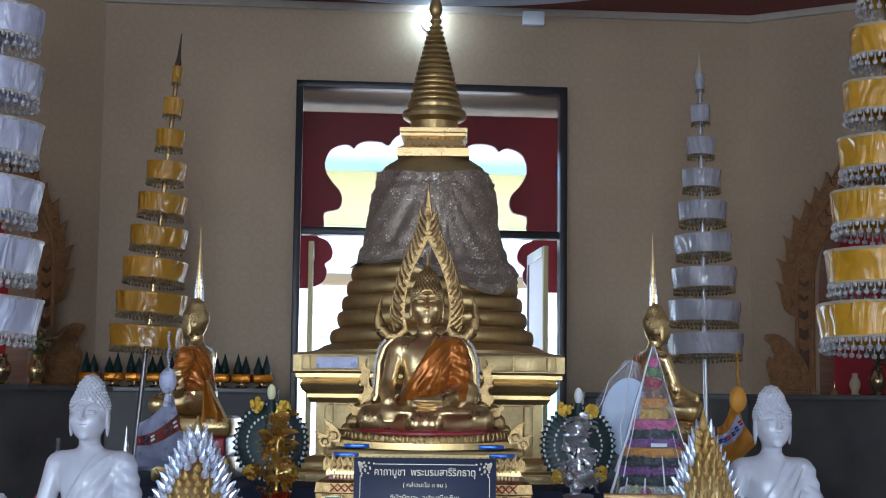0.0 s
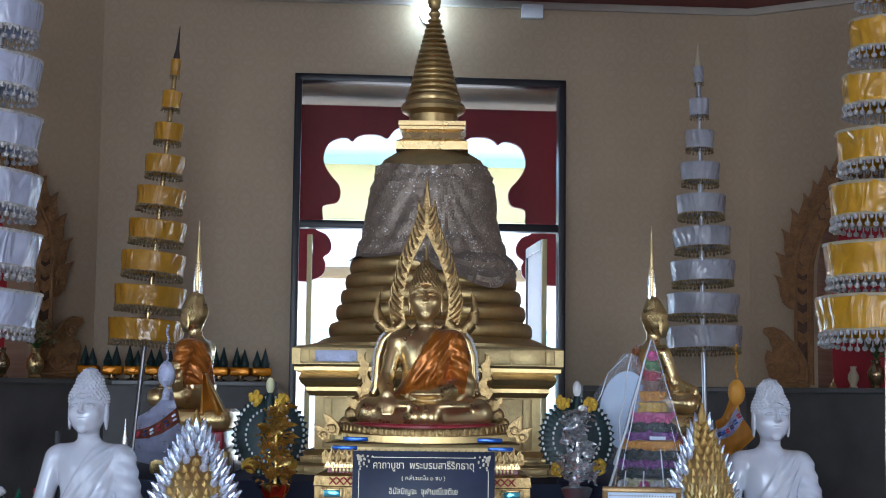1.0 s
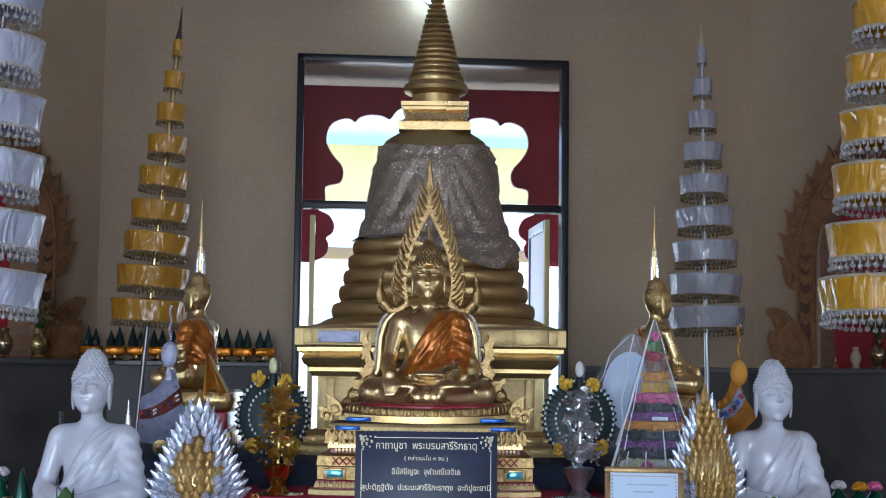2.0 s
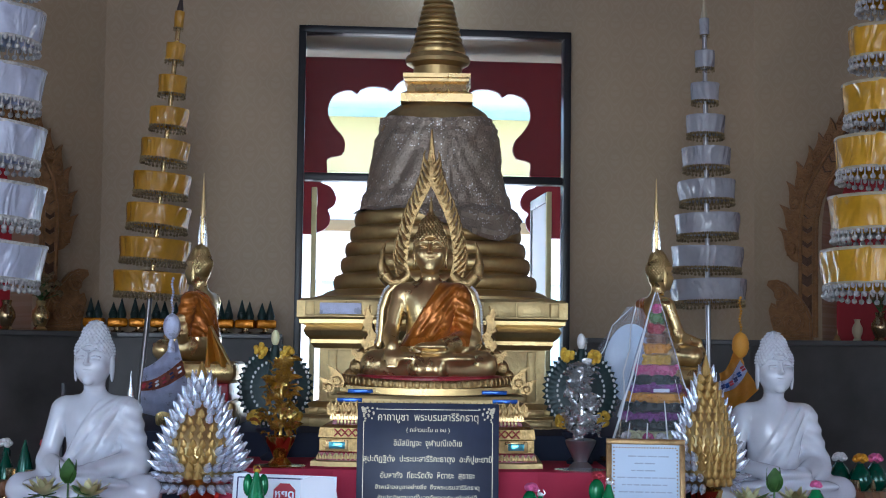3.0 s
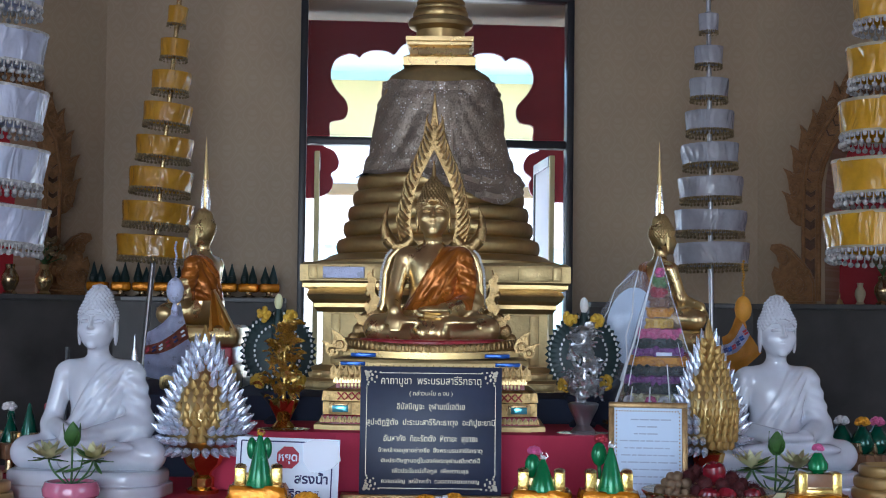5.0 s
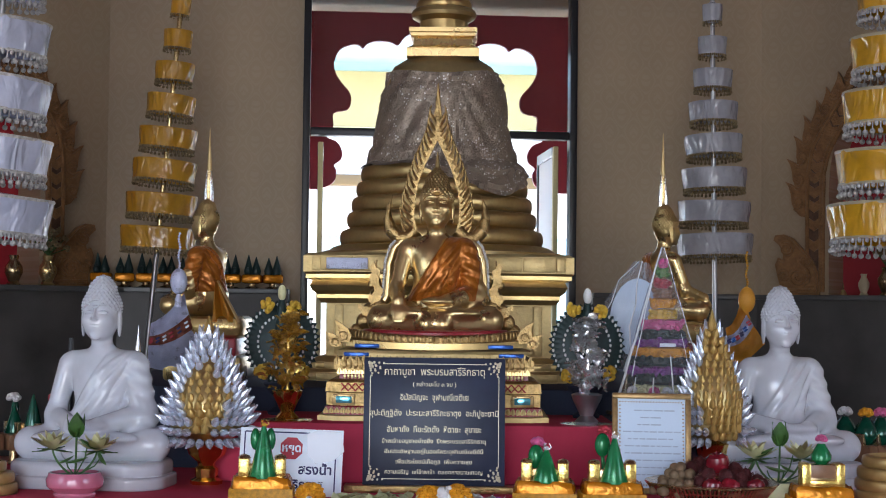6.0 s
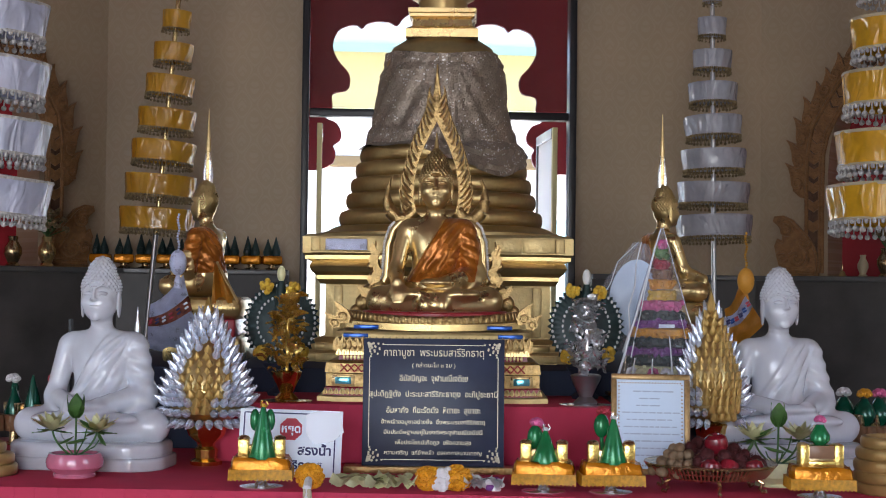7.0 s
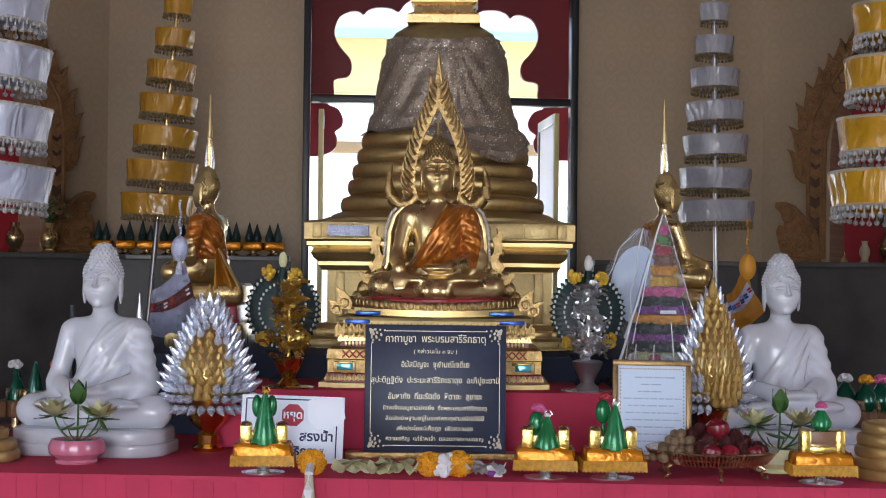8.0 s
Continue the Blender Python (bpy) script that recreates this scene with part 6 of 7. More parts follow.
for sx in (-1, 1):
    for z, sz in ((PH - 0.012, -1), (0.012, 1)):
        bm = B()
        for i in range(22):
            a = i * 0.9
            ball(bm, (sx * (PW / 2 - 0.016 - 0.0022 * i * abs(math.cos(a))), -0.0005, z + sz * (0.004 + 0.0022 * i * abs(math.sin(a)))), 0.0048 - 0.00008 * i, 6, 4, (1, 0.25, 1))
        part("corner_ornament", bm, "letter", plaque)
LINES = (("คาถาบูชา  พระบรมสารีริกธาตุ", 0.0330, 0.345, 0.316), ("( กล่าวนะโม ๓ จบ )", 0.0180, 0.310, 0.136), ("อิมัสมิญจะ  จุฬามณีเจติเย", 0.0270, 0.266, 0.214),
         ("สุปะติฏฐิตัง  ปะระมะสารีริกะธาตุง  อะภิปูชะยามิ", 0.0260, 0.217, 0.404), ("อัมหากัง  ทีฆะรัตตัง  หิตายะ  สุขายะ", 0.0260, 0.166, 0.296),
         ("ข้าพเจ้าขอบูชาอย่างยิ่ง  ซึ่งพระบรมสารีริกธาตุ", 0.0180, 0.132, 0.326), ("อันประดิษฐานอยู่ในองค์พระจุฬามณีเจดีย์นี้", 0.0180, 0.100, 0.310),
         ("เพื่อประโยชน์เกื้อกูล  เพื่อความสุข", 0.0180, 0.068, 0.238), ("ความเจริญ  แก่ข้าพเจ้า  ตลอดกาลนานเทอญ", 0.0180, 0.036, 0.306))
for text, size, z, wide in LINES:
    ob = words(text, size, "letter", plaque, Matrix())
    w = ob.dimensions.x or max(v.co.x for v in ob.data.vertices) - min(v.co.x for v in ob.data.vertices)
    ob.matrix_basis = pose(0, -0.0012, z, 90, 0, 0) @ Matrix.Diagonal((wide / w, 1, 1, 1))
base = thing("plaque_stand", pose(-0.020, 4.815, TOP, 0, 0, -0.4), "carved gilt wooden strip that carries the plaque", "stand")
part("strip", box(B(), (0.56, 0.07, 0.022), (0, 0, 0.011), 0.004), "carved", base)

# ---- the card with a red octagon ----
SW, SH = 0.315, 0.205
sign = thing("white_sign", pose(-0.458, 4.66, TOP + 0.002, -12, 0, 2) @ pose(0, 0, 0, 0, 1.6, 0), "white printed card in clear film with a red stop octagon", "sign")
part("card", box(B(), (SW, 0.004, SH), (0, 0.002, SH / 2), 0.001), "sheet", sign)
for x, z, w, h in ((0, SH - 0.012, SW - 0.03, 0.004), (-SW / 2 + 0.014, SH / 2, 0.004, SH - 0.024), (SW / 2 - 0.022, SH / 2, 0.004, SH - 0.024)):
    part("border", box(B(), (w, 0.001, h), (x, -0.0008, z)), "navy_ink", sign, smooth=False)
oct_ = part("octagon", plate(B(), [(0.036 * math.cos(radians(22.5 + 45 * i)), 0.036 * math.sin(radians(22.5 + 45 * i))) for i in range(8)], -0.0012, 0.0), "sign_red", sign, "red stop octagon", smooth=False,
            m=Matrix.Translation((0.0, 0, 0.145)))
ob = words("หยุด", 0.034, "sheet", oct_, pose(0, -0.0018, -0.010, 90, 0, 0), bold=0.0010)
ob = words("สรงน้ำ", 0.040, "navy_ink", sign, pose(0.075, -0.0012, 0.068, 90, 0, 0), bold=0.0010)
ob = words("สารีริกธาตุ", 0.036, "navy_ink", sign, pose(0.03, -0.0012, 0.024, 90, 0, 0), bold=0.0010)
bm = B()
plate(bm, [(0.045, 0.19), (0.08, 0.203), (0.15, 0.20), (0.162, 0.14), (0.13, 0.11), (0.075, 0.10), (0.048, 0.13)], -0.006, -0.004)
# glare over the card, given as a whiter sheet of film
gloss = part("loose_film", bm, "film_edge", sign, "crumpled clear film", smooth=False)
gloss.visible_shadow = False

# ---- the framed page ----
CW, CH = 0.250, 0.318
cert = thing("framed_page", pose(0.668, 4.83, TOP, -9, 0, -2) @ pose(0, 0, 0, 0, 0.4, 0), "pale printed page in an antique gold frame leaning back", "picture frame")
for x, z, w, h in ((0, CH - 0.009, CW, 0.018), (0, 0.009, CW, 0.018), (-CW / 2 + 0.009, CH / 2, 0.018, CH - 0.036), (CW / 2 - 0.009, CH / 2, 0.018, CH - 0.036)):
    part("moulding", box(B(), (w, 0.018, h), (x, 0, z), 0.004), "frame_gold", cert)
part("page", box(B(), (CW - 0.034, 0.004, CH - 0.034), (0, 0.003, CH / 2)), "page", cert)
bm = B()
for i in range(90):
    u = i / 90 * 4
    k, f = int(u), u - int(u)
    x, z = ((-0.1 + 0.2 * f, CH - 0.028), (0.1, CH - 0.028 - 0.262 * f), (0.1 - 0.2 * f, 0.028), (-0.1, 0.028 + 0.262 * f))[k]
    ball(bm, (x, 0.0005, z), 0.0026, 5, 4, (1, 0.2, 1))
tagged(part("dotted_border", bm, "frame_gold", cert), kind="stuff")
rnd = random.Random(5)
for i in range(10):
    w = (0.11, 0.07, 0.09, 0.18, 0.15, 0.17, 0.17, 0.16, 0.17, 0.12)[i]
    x = -w / 2
    while x < w / 2 - 0.012:
        n = rnd.uniform(0.012, 0.034)
        part("print_word", box(B(), (n, 0.0006, 0.0042), (x + n / 2, 0.0008, CH - 0.055 - 0.0225 * i)), "faint_ink", cert, smooth=False)
        x += n + 0.004
part("prop", box(B(), (0.05, 0.006, 0.2), (0, 0.045, 0.10), 0.001, Matrix.Rotation(radians(18), 4, "X")), "black", cert)


# ---- small offerings along the table's edge ----
def cushion(bm, w, d, z0, h):
    n = 12
    rows = []
    for k in range(6):
        u = k / 5
        g = 1 - 0.10 * u ** 3 - 0.02 * (1 - u)
        row = []
        for i in range(4 * n):
            q, f = i // n, (i % n) / n - 0.5
            x, y = ((f, -0.5), (0.5, f), (-f, 0.5), (-0.5, -f))[q]
            soft = 1 - 0.08 * (abs(x * y) * 4) ** 2
            row.append(bm.verts.new((x * w * g * soft + 0.002 * math.sin(i * 1.7 + k), y * d * g * soft, z0 + h * u + 0.003 * math.sin(i * 0.9) * u)))
        rows.append(row)
    for a, b in zip(rows, rows[1:]):
        for i in range(4 * n):
            bm.faces.new((a[i], a[(i + 1) % (4 * n)], b[(i + 1) % (4 * n)], b[i]))
    bm.faces.new(rows[-1])
    return bm


def footed_tray(t, w=0.178):
    part("base", lathe(B(), [(0.062, 0), (0.063, 0.003), (0.02, 0.006), (0.014, 0.016), (0.018, 0.030), (0.03, 0.036)], 28), "silver_foil", t)
    part("cushion", cushion(B(), w, 0.125, 0.052, 0.036), "cushion", t)
    bm = B()
    for i in range(210):
        u = i / 210 * 4
        q, f = int(u), u - int(u) - 0.5
        x, y = ((f, -0.5), (0.5, f), (-f, 0.5), (-0.5, -f))[q]
        tube(bm, [(x * w, y * 0.125, 0.056), (x * w * 1.02, y * 0.128, 0.026 + 0.0025 * math.sin(i * 1.9))], 0.0026, 4, 0.9)
    tagged(part("fringe", bm, "fringe", t), kind="stuff")


def blossom(k, at, parent, r=0.014, seed=0):
    rnd = random.Random(seed)
    bm = B()
    for i in range(12):
        a, e = i * 2.4, 0.3 + 0.08 * i
        ball(bm, (at[0] + r * 0.8 * math.cos(a) * math.cos(e), at[1] + r * 0.8 * math.sin(a) * math.cos(e), at[2] + r * math.sin(e)), r * 0.55, 6, 5, (1, 1, 0.8))
    return part("flower", bm, k, parent)


def cone_offering(m, flower, back_flower, label, tall=0.14):
    t = thing("cone_offering", m, label, "offering", "cone offerings")
    footed_tray(t)
    for x in (-0.052, 0.052):
        b = part("gold_box", box(B(), (0.032, 0.04, 0.056), (x, 0.0, 0.112), 0.004), "gold_foil", t)
        part("crest", lathe(B(), [(0.019, 0.139), (0.014, 0.147), (0.004, 0.150)], 8, Matrix.Translation((x, 0, 0))), "brass", b)
    part("back_wall", box(B(), (0.08, 0.03, 0.036), (0, 0.012, 0.104), 0.003), "brass", t)
    part("cone", lathe(B(), [(0.039, 0.084), (0.040, 0.088), (0.028, 0.084 + tall * 0.40), (0.016, 0.084 + tall * 0.75), (0.006, 0.084 + tall)], 32, Matrix.Translation((0.004, -0.02, 0))), "cone_green", t)
    if back_flower:
        z = 0.062 + tall
        part("bud_stem", tube(B(), [(-0.020, 0.012, 0.084), (-0.026, 0.014, z - 0.02)], 0.006, 8), "cone_green", t)
        part("leaf_bud", ball(B(), (-0.026, 0.012, z), 0.024, 12, 9, (0.95, 0.7, 1.45)), "cone_green", t)
        blossom(back_flower, (-0.022, 0.004, z + 0.034), t, 0.018)
    else:
        for x in (-0.021, 0.023):
            part("leaf_bud", ball(B(), (x, 0.0, 0.072 + tall * 0.82), 0.017, 10, 8, (0.85, 0.7, 1.9)), "cone_green", t)
    for a in range(3):
        part("tip_curl", tube(B(), [(0.004 + 0.004 * math.cos(a * 2.1), -0.02, 0.080 + tall), (0.004 + 0.014 * math.cos(a * 2.1), -0.026, 0.092 + tall), (0.004 + 0.008 * math.cos(a * 2.1 + 0.5), -0.03, 0.104 + tall)], 0.0028, 6, 0.5),
             "silver_foil" if back_flower else "polished_gold", t)
    blossom(flower, (0.004, -0.02, 0.084 + tall), t, 0.008)
    return t


cone_offering(pose(-0.514, 4.435, TOP, 0, 0, 3), "yellow_flower", None, "green cone with a yellow tip on an orange fringed cushion", 0.148)
cone_offering(pose(0.302, 4.405, TOP, 0, 0, -4), "white_flower", "pink_flower", "green cone and pink flower on an orange fringed cushion", 0.092)
cone_offering(pose(0.494, 4.400, TOP, 0, 0, 2), "bead", "sign_red", "taller green cone and red flower on an orange fringed cushion", 0.128)
t = thing("chest_offering", pose(1.084, 4.355, TOP, 0, 0, -3), "gilt chest with a green flask on an orange fringed cushion", "offering")
footed_tray(t)
part("chest", box(B(), (0.115, 0.06, 0.062), (0, 0, 0.118), 0.004), "brass", t)
for x in (-0.048, 0.048):
    part("chest_end", box(B(), (0.026, 0.066, 0.066), (x, -0.004, 0.119), 0.004), "gold_foil", t)
part("chest_sill", box(B(), (0.09, 0.064, 0.016), (0, -0.004, 0.098), 0.003), "gold_foil", t)
part("front_panel", box(B(), (0.068, 0.004, 0.036), (0, -0.032, 0.130), 0.001), "chest_brown", t)
part("flask", lathe(B(), [(0.016, 0.149), (0.028, 0.160), (0.029, 0.175), (0.014, 0.200), (0.011, 0.206)], 20), "cone_green", t)
blossom("pink_flower", (0, 0, 0.212), t, 0.015)


# ---- the fruit dish ----
dish = thing("fruit_dish", pose(0.792, 4.465, TOP) @ Matrix.Diagonal((0.94, 0.94, 1, 1)), "footed pierced brass dish heaped with fruit", "dish")
part("pan", lathe(B(), [(0.02, 0.040), (0.14, 0.040), (0.168, 0.044), (0.172, 0.048), (0.165, 0.050), (0.02, 0.046)], 64), "brass", dish)
part("rim", lathe(B(), [(0.200, 0.078), (0.206, 0.081), (0.204, 0.085), (0.196, 0.083)], 64), "brass", dish)
bm = B()
for i in range(96):
    a = 2 * math.pi * i / 96
    d = Vector((math.cos(a), math.sin(a), 0))
    tube(bm, [d * 0.170 + Vector((0, 0, 0.047)), d * 0.199 + Vector((0, 0, 0.079))], 0.0042, 5)
tagged(part("pierced_gallery", bm, "brass", dish), kind="stuff")
part("gallery_band", lathe(B(), [(0.184, 0.060), (0.188, 0.065), (0.183, 0.066)], 64), "brass", dish)
for a in (-90, -25, 205, 90, 30, 150):
    d = Vector((math.cos(radians(a)), math.sin(radians(a)), 0))
    part("foot", tube(B(), [d * 0.150 + Vector((0, 0, 0.042)), d * 0.165 + Vector((0, 0, 0.030)), d * 0.155 + Vector((0, 0, 0.014)), d * 0.163 + Vector((0, 0, 0.005)), d * 0.176 + Vector((0, 0, 0.010))], 0.0075, 8, 0.7), "brass", dish)


def fruit_mesh(kind):
    rnd = random.Random(4)
    bm = B()
    if kind == "apple":
        lathe(bm, [(0.004, -0.026), (0.018, -0.032), (0.031, -0.018), (0.037, 0.004), (0.033, 0.022), (0.020, 0.032), (0.008, 0.029), (0.002, 0.024)], 20)
        tube(bm, [(0, 0, 0.024), (0.003, 0, 0.040)], 0.0014, 5)
    elif kind == "longan":
        ball(bm, (0, 0, 0), 0.0145, 12, 8, (1, 1, 0.95))
    else:
        ball(bm, (0, 0, 0), 0.019, 10, 8, (1, 1, 1.15))
        for _ in range(110):
            v = Vector((rnd.gauss(0, 1), rnd.gauss(0, 1), rnd.gauss(0, 1))).normalized()
            tube(bm, [v * 0.018, v * 0.028 + Vector((rnd.uniform(-.003, .003), 0, rnd.uniform(-.003, .003)))], 0.0007, 3, 0.5)
    ob = part(kind, bm, kind, None)
    me = ob.data
    bpy.data.objects.remove(ob)
    return me


def heap(kind, spots, label, size=1.0):
    me = fruit_mesh(kind)
    rnd = random.Random(9)
    for x, y, z in spots:
        o = new(kind, me)
        o.matrix_basis = pose(0.790 + x, 4.465 + y, TOP + z, rnd.uniform(-40, 40), rnd.uniform(-40, 40), rnd.uniform(0, 360)) @ Matrix.Scale(size * rnd.uniform(0.92, 1.08), 4)
        tagged(o, label, kind, kind + "s in the dish")


rnd = random.Random(21)
spots = []
for k, (n, z, spread) in enumerate(((22, 0.063, 0.085), (16, 0.086, 0.065), (9, 0.108, 0.042), (3, 0.128, 0.02))):
    for i in range(n):
        a, r = i * 2.4, spread * math.sqrt((i + 0.5) / n)
        spots.append((-0.102 + r * math.cos(a) * 0.95, -0.045 + r * math.sin(a), z + rnd.uniform(-.003, .003)))
heap("longan", spots, "round brown longan fruit heaped in the brass dish")
heap("apple", [(0.012, -0.040, 0.138), (0.034, -0.112, 0.074), (-0.016, -0.110, 0.074), (0.112, -0.085, 0.072)], "shiny red apple on the heap of fruit", 0.90)
heap("rambutan", [(-0.055, 0.0, 0.120), (-0.03, 0.03, 0.135), (-0.045, -0.075, 0.086), (0.070, -0.095, 0.080), (0.075, -0.060, 0.095), (0.03, -0.07, 0.106), (-0.02, -0.07, 0.108), (0.14, -0.05, 0.080), (-0.03, -0.06, 0.090), (0.0, 0.03, 0.100), (0.035, 0.0, 0.112), (0.06, -0.03, 0.105), (0.075, 0.02, 0.118),
                  (0.035, -0.065, 0.088), (0.105, 0.02, 0.100), (0.13, -0.02, 0.085), (-0.005, 0.06, 0.125), (0.055, 0.06, 0.100), (-0.05, 0.06, 0.110)], "hairy dark red rambutan in the brass dish")


# ---- pots with lotus, gilt bowls at the ends ----
def lotus_pot(m, k, label, seed, flip=1):
    rnd = random.Random(seed)
    t = thing("lotus_pot", m, label, "potted flowers", "pots of artificial lotus")
    part("pot", lathe(B(), [(0.062, 0), (0.064, 0.006), (0.060, 0.012), (0.082, 0.030), (0.085, 0.050), (0.076, 0.072), (0.070, 0.072), (0.066, 0.060)], 36,
                      wave=lambda a, q: 1 + (0.02 * abs(math.cos(5 * a)) if 2 < q < 6 else 0)), k, t)
    part("soil", lathe(B(), [(0.068, 0.058), (0.05, 0.066), (0.002, 0.068)], 20), "stem", t)
    heads = ((-0.066 * flip, 0.142, 1.0), (0.066 * flip, 0.138, 1.0), (0.004, 0.178, 0.8))

    def petal(n, wide, bend, k, mm):
        bm = B()
        rows = []
        for q in range(n):
            u = q / (n - 1)
            w = wide * math.sin(math.pi * (0.10 + 0.88 * u)) ** 0.9
            c = bend * u * u
            rows.append([bm.verts.new((c + 0.003, -w, 0.06 * u)), bm.verts.new((c + 0.008 * math.sin(math.pi * u), 0, 0.06 * u)), bm.verts.new((c + 0.003, w, 0.06 * u))])
        for a, b in zip(rows, rows[1:]):
            bm.faces.new((a[0], a[1], b[1], b[0]))
            bm.faces.new((a[1], a[2], b[2], b[1]))
        bmesh.ops.solidify(bm, geom=bm.faces[:], thickness=0.0010)
        return part("petal", bm, k, t, m=mm)
    for x, z, s in heads:
        line = [Vector((x * 0.1, 0, 0.06)), Vector((x * 0.55, -0.006, 0.06 + (z - 0.06) * 0.25)), Vector((x * 0.95, -0.010, 0.06 + (z - 0.06) * 0.6)), Vector((x, -0.010, z))]
        part("stem", tube(B(), [(line[0] * (1 - u) ** 3 + line[1] * 3 * u * (1 - u) ** 2 + line[2] * 3 * u * u * (1 - u) + line[3] * u ** 3) for u in [i / 9 for i in range(10)]], 0.0032, 7), "stem", t)
        bud = s < 1
        for ring, (n, tilt, ln) in enumerate(((4, 34, 0.070), (4, 14, 0.062)) if bud else ((6, 82, 0.060), (9, 52, 0.072), (7, 26, 0.060))):
            for j in range(n):
                mm = Matrix.Translation((x, -0.01, z)) @ Matrix.Rotation(2 * math.pi * (j + 0.5 * ring) / n + rnd.uniform(-0.15, 0.15), 4, "Z") @ Matrix.Rotation(radians(tilt + rnd.uniform(-9, 9)), 4, "Y") @ Matrix.Scale(ln / 0.06, 4)
                green = bud or ring == 0
                petal(6, 0.021 if bud else (0.009 if green else 0.012), -0.021 if bud else 0.010, "leaf_green" if green else "lotus", mm)
    for x, y, z, tilt, r in ((0.040, -0.03, 0.152, 28, 1.0), (0.012, -0.05, 0.105, -12, 1.1), (-0.030, 0.02, 0.100, -25, 0.9), (0.075, -0.02, 0.112, 60, 0.8)):
        part("leaf_stalk", tube(B(), [(0, 0, 0.06), (x * 0.8, y * 0.8, 0.06 + (z - 0.06) * 0.6), (x, y, z)], 0.0022, 5), "stem", t)
        part("leaf", lathe(B(), [(0.001, 0.0), (0.018 * r, 0.002), (0.030 * r, 0.007), (0.031 * r, 0.008), (0.018 * r, 0.003), (0.001, 0.001)], 16, Matrix.Translation((x * flip, y, z)) @ Matrix.Rotation(radians(tilt * flip), 4, "Y"),
                           lambda a, k: 1 + 0.10 * math.sin(3 * a) * (k > 1)), "leaf_green", t)
    return t


lotus_pot(pose(-1.100, 4.62, TOP, 0, 0, 4), "pink", "pink glazed pot of pale artificial lotus", 1)
lotus_pot(pose(1.015, 4.60, TOP, 0, 0, -6), "lotus", "pale green pot of artificial lotus behind the fruit", 2, -1)


def ribbed_bowl(m, rings_, label):
    t = thing("ribbed_bowl", m, label, "bowl", "ribbed bowls")
    prof, z = [(0.10, 0.0)], 0.0
    for r in rings_:
        for k in range(7):
            a = -math.pi / 2 + math.pi * k / 6
            prof.append((r + 0.006 * math.cos(a), z + 0.016 + 0.016 * math.sin(a)))
        z += 0.033
    prof += [(rings_[-1] - 0.01, z), (rings_[-1] - 0.02, z - 0.02)]
    part("body", lathe(B(), prof, 48), "tan", t)


ribbed_bowl(pose(1.335, 4.46, TOP, 0, 0, 0), (0.115, 0.118, 0.118, 0.112, 0.098), "ribbed gilt offering bowl at the table end")
ribbed_bowl(pose(-1.385, 4.66, TOP, 0, 0, 0), (0.095, 0.085, 0.06), "low ribbed tan bowl beside the marble statue")


# ---- offerings on the side stands behind the marble statues ----
def side_stand(x, label):
    t = thing("side_stand", pose(x, 5.75, 0), label, "stand", "side stands")
    part("top", box(B(), (0.62, 0.40, 0.03), (0, 0, 0.785), 0.005), "lacquer", t)
    for sx in (-0.28, 0.28):
        for sy in (-0.17, 0.17):
            part("leg", box(B(), (0.04, 0.04, 0.77), (sx, sy, 0.385), 0.004), "lacquer", t)


side_stand(-1.62, "low dark red stand with leaf offerings on it")
side_stand(1.70, "low dark red stand with flower offerings on it")


def stand_offering(m, flower, tall, round_body):
    label = "emerald foil flask with a flower on a brown tray" if round_body else "emerald foil cone on a brown cushioned tray"
    t = thing("leaf_offering", m, label, "offering", "offerings on the side stands")
    part("tray", lathe(B(), [(0.045, 0), (0.048, 0.006), (0.018, 0.014), (0.016, 0.05), (0.05, 0.058)], 18), "brass", t)
    part("cushion", cushion(B(), 0.120, 0.10, 0.058, 0.055), "chest_brown", t)
    for x in (-0.042, 0.042):
        part("gold_box", box(B(), (0.026, 0.034, 0.044), (x, 0.0, 0.135), 0.003), "brass", t)
    if round_body:
        part("flask", lathe(B(), [(0.020, 0.112), (0.040, 0.130), (0.046, 0.155), (0.034, 0.185), (0.018, 0.208), (0.015, 0.214)], 20), "emerald", t)
        top = 0.218
    else:
        part("cone", lathe(B(), [(0.036, 0.112), (0.038, 0.12), (0.020, 0.112 + tall * 0.6), (0.004, 0.112 + tall)], 18), "emerald", t)
        part("leaf_bud", ball(B(), (-0.022, 0.012, 0.205), 0.022, 10, 8, (0.9, 0.7, 1.5)), "emerald", t)
        top = 0.232
    if flower:
        blossom(flower, (-0.012 if not round_body else 0, 0, top), t, 0.024)


for x, y, flower, tall, body in ((-1.575, 5.66, "white_flower", 0.105, False), (-1.490, 5.60, None, 0.150, False), (-1.425, 5.68, "sign_red", 0.11, False),
                                 (1.492, 5.64, "white_flower", 0.1, True), (1.552, 5.58, "marigold", 0.1, True), (1.612, 5.60, "pink_flower", 0.1, True), (-1.66, 5.60, "pink_flower", 0.1, False)):
    stand_offering(pose(x, y, 0.80, 0, 0, 30 * x), flower, tall, body)


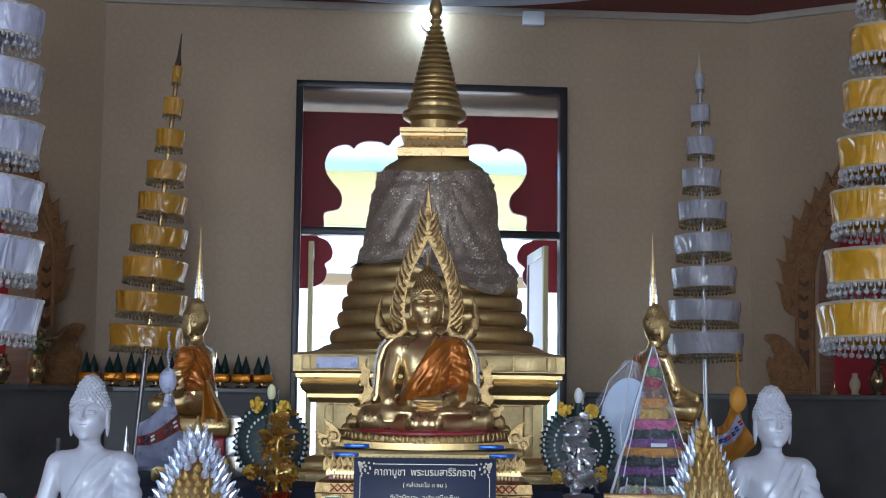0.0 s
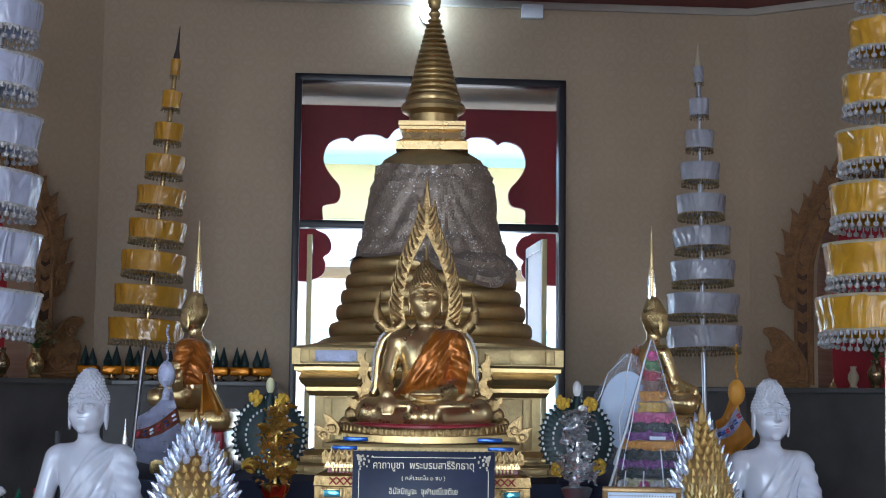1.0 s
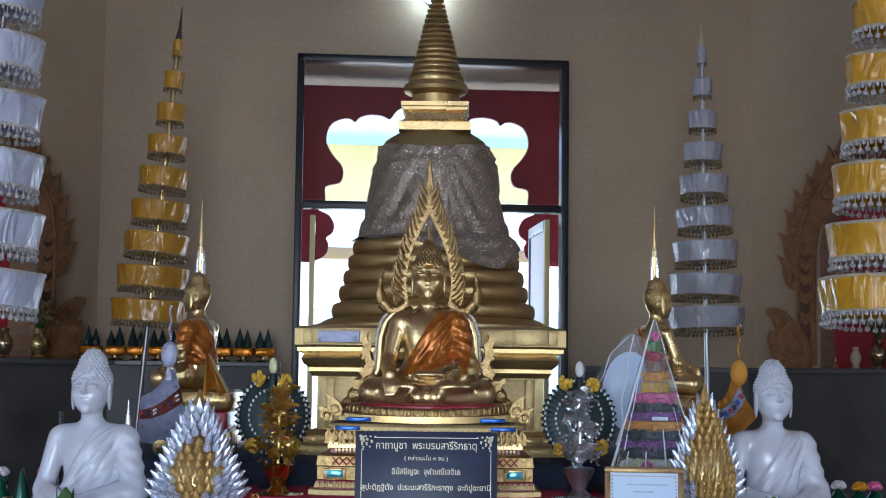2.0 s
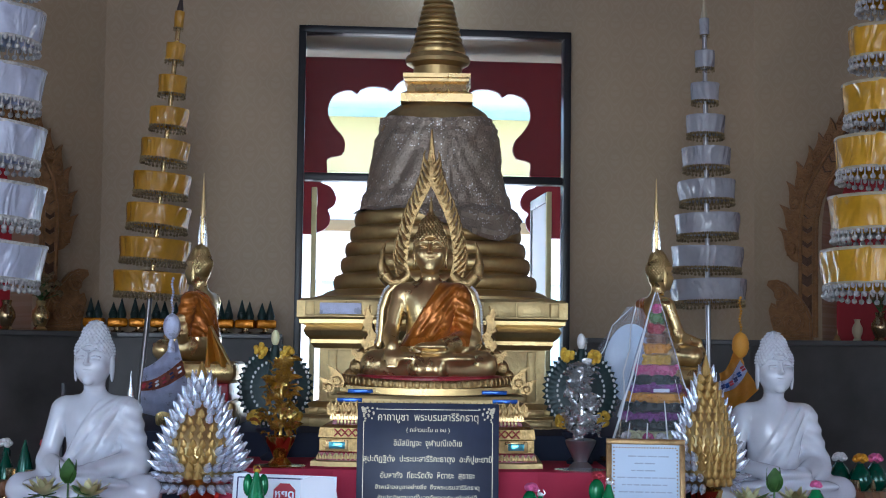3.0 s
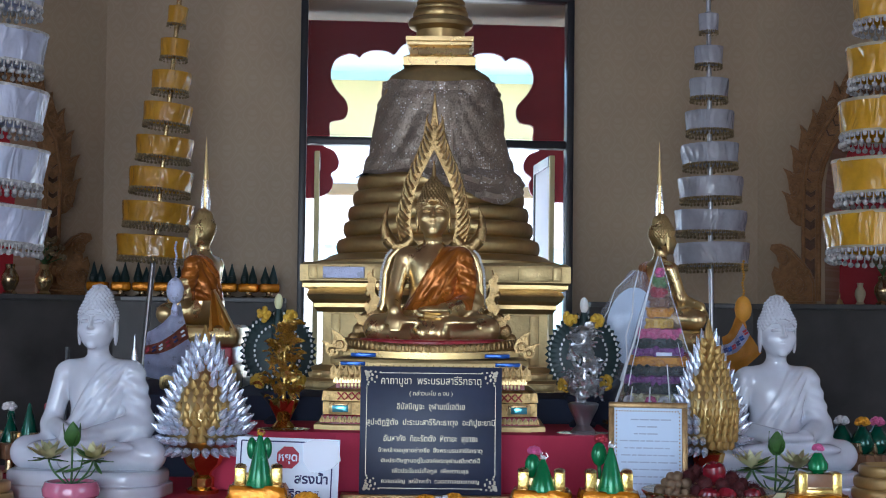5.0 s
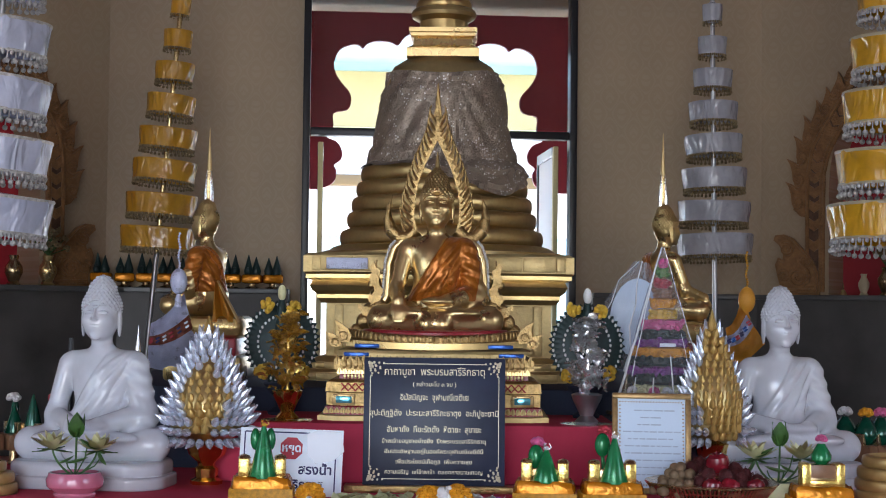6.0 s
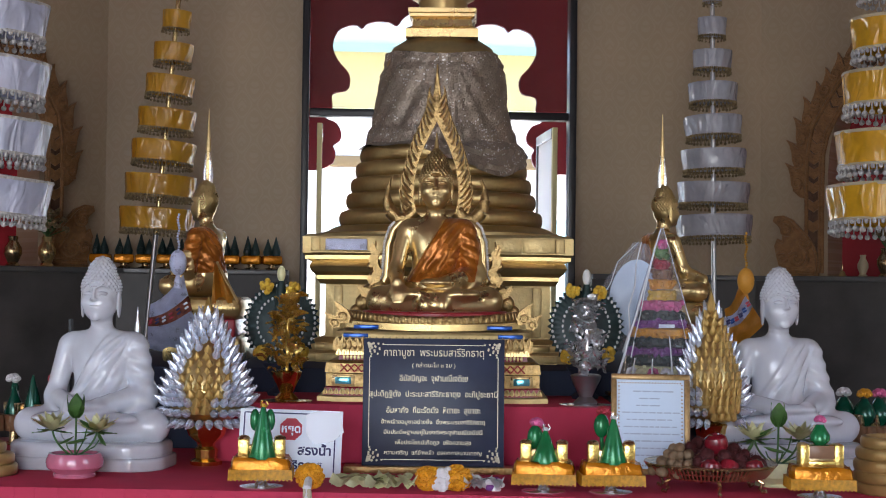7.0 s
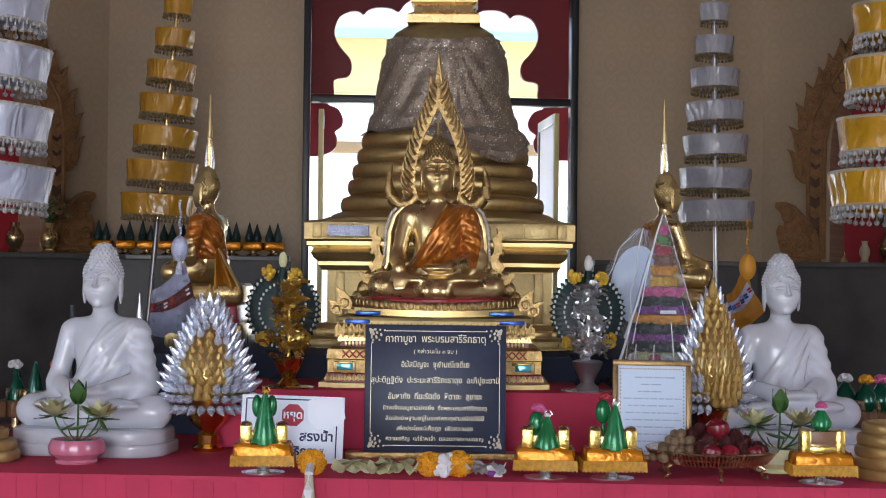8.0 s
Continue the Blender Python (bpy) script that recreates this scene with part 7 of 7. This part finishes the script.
# ---- garlands, ribbons and small things on the cloth ----
def marigold(m, r, label):
    rnd = random.Random(int(r * 1e4))
    t = thing("marigold_garland", m, label, "garland", "marigold garlands")
    bm = B()
    ball(bm, (0, 0, r * 0.8), r * 0.8, 12, 9, (1, 0.8, 0.95))
    for _ in range(170):
        v = Vector((rnd.gauss(0, 1), rnd.gauss(0, 1), rnd.gauss(0, 1))).normalized()
        ball(bm, (v.x * r * 0.85, v.y * r * 0.7, r * 0.8 + v.z * r * 0.78), r * 0.16, 6, 4, (1, 1, 0.6), Matrix.Rotation(rnd.uniform(0, 3), 4, v))
    part("blossom_ball", bm, "marigold", t)
    return t


g = marigold(pose(-0.372, 4.405, TOP), 0.045, "marigold ball with a white ribbon tassel over the edge")
part("tassel", tube(B(), [(0, -0.035, 0.03), (0.0, -0.085, 0.012), (0.002, -0.100, -0.03), (-0.004, -0.102, -0.10)], 0.011, 8, 1.5), "white_flower", g)
for x in (-0.010, 0.012):
    part("ribbon_end", tube(B(), [(x * 0.5, -0.088, 0.01), (x, -0.106, -0.05), (x * 1.6, -0.104, -0.13)], 0.007, 6, 1.3), "edge_tape", g)
marigold(pose(-0.030, 4.395, TOP), 0.043, "orange marigold garland lying on the red cloth")
marigold(pose(0.052, 4.395, TOP), 0.046, "orange marigold garland beside a white bloom")
w = thing("white_bloom", pose(0.010, 4.375, TOP), "crumpled white bloom between the marigolds", "flower")
bm = B()
for i in range(30):
    a = i * 2.4
    ball(bm, (0.018 * math.cos(a) * (i % 5) / 4, 0.012 * math.sin(a), 0.010 + 0.05 * i / 30), 0.014, 7, 5, (1, 0.8, 1))
part("petals", bm, "white_flower", w)


def ribbon(m, length, k, label, seed):
    rnd = random.Random(seed)
    t = thing("ribbon_bow", m, label, "ribbon", "ribbons on the cloth")
    for q in range(4):
        bm = B()
        rows = []
        a0, b0 = rnd.uniform(-0.3, 0.3), rnd.uniform(0.01, 0.03)
        for i in range(15):
            u = i / 14 - 0.5
            tw = 3.0 * u + q
            x, y, z = u * length, 0.02 * math.sin(4 * u + q), 0.016 + b0 * abs(math.cos(5 * u + q))
            rows.append([bm.verts.new((x - 0.006 * math.sin(tw), y - 0.016 * math.cos(tw), max(0.001, z - 0.014 * math.sin(tw)))),
                         bm.verts.new((x + 0.006 * math.sin(tw), y + 0.016 * math.cos(tw), max(0.001, z + 0.014 * math.sin(tw))))])
        for a, b in zip(rows, rows[1:]):
            bm.faces.new((a[0], a[1], b[1], b[0]))
        bmesh.ops.solidify(bm, geom=bm.faces[:], thickness=0.001)
        part("loop", bm, k, t, m=pose(rnd.uniform(-.03, .03), rnd.uniform(-.015, .015), 0, 0, 0, rnd.uniform(-14, 14)))
    return t


ribbon(pose(-0.245, 4.40, TOP), 0.16, "ribbon", "green-gold satin ribbon trailing over the cloth", 1)
ribbon(pose(-0.125, 4.39, TOP), 0.12, "ribbon", "pale green-gold satin ribbon bow", 2)
ribbon(pose(0.115, 4.39, TOP), 0.09, "white_flower", "crumpled silver-white ribbon beside the marigolds", 3)
p = thing("purple_orchid", pose(0.160, 4.40, TOP), "purple and white orchid bloom lying on the cloth", "flower")
for a in range(5):
    part("petal", ball(B(), (0.016 * math.cos(a * 1.256), -0.004, 0.018 + 0.014 * math.sin(a * 1.256)), 0.012, 8, 6, (1.2, 0.4, 0.8)), "purple" if a % 2 else "white_flower", p)
stick = thing("black_stick", pose(-1.32, 5.45, 0.817, 0, 0, 0), "thin black upright stick behind the marble statue", "stick")
part("rod", tube(B(), [(0, 0, -0.0), (0, 0, 0.455)], 0.009, 8), "black", stick)
pagoda = thing("silver_pagoda", pose(-1.135, 5.72, 1.10), "small silver spire ornament behind the marble statue", "ornament")
part("base", squared(B(), [(0.03, 0), (0.03, 0.012), (0.022, 0.02), (0.022, 0.04)]), "silver_foil", pagoda, smooth=False)
part("spire", lathe(B(), [(0.022, 0.04), (0.026, 0.05), (0.017, 0.075), (0.019, 0.085), (0.011, 0.12), (0.012, 0.13), (0.005, 0.17), (0.001, 0.215)], 18), "silver_foil", pagoda)
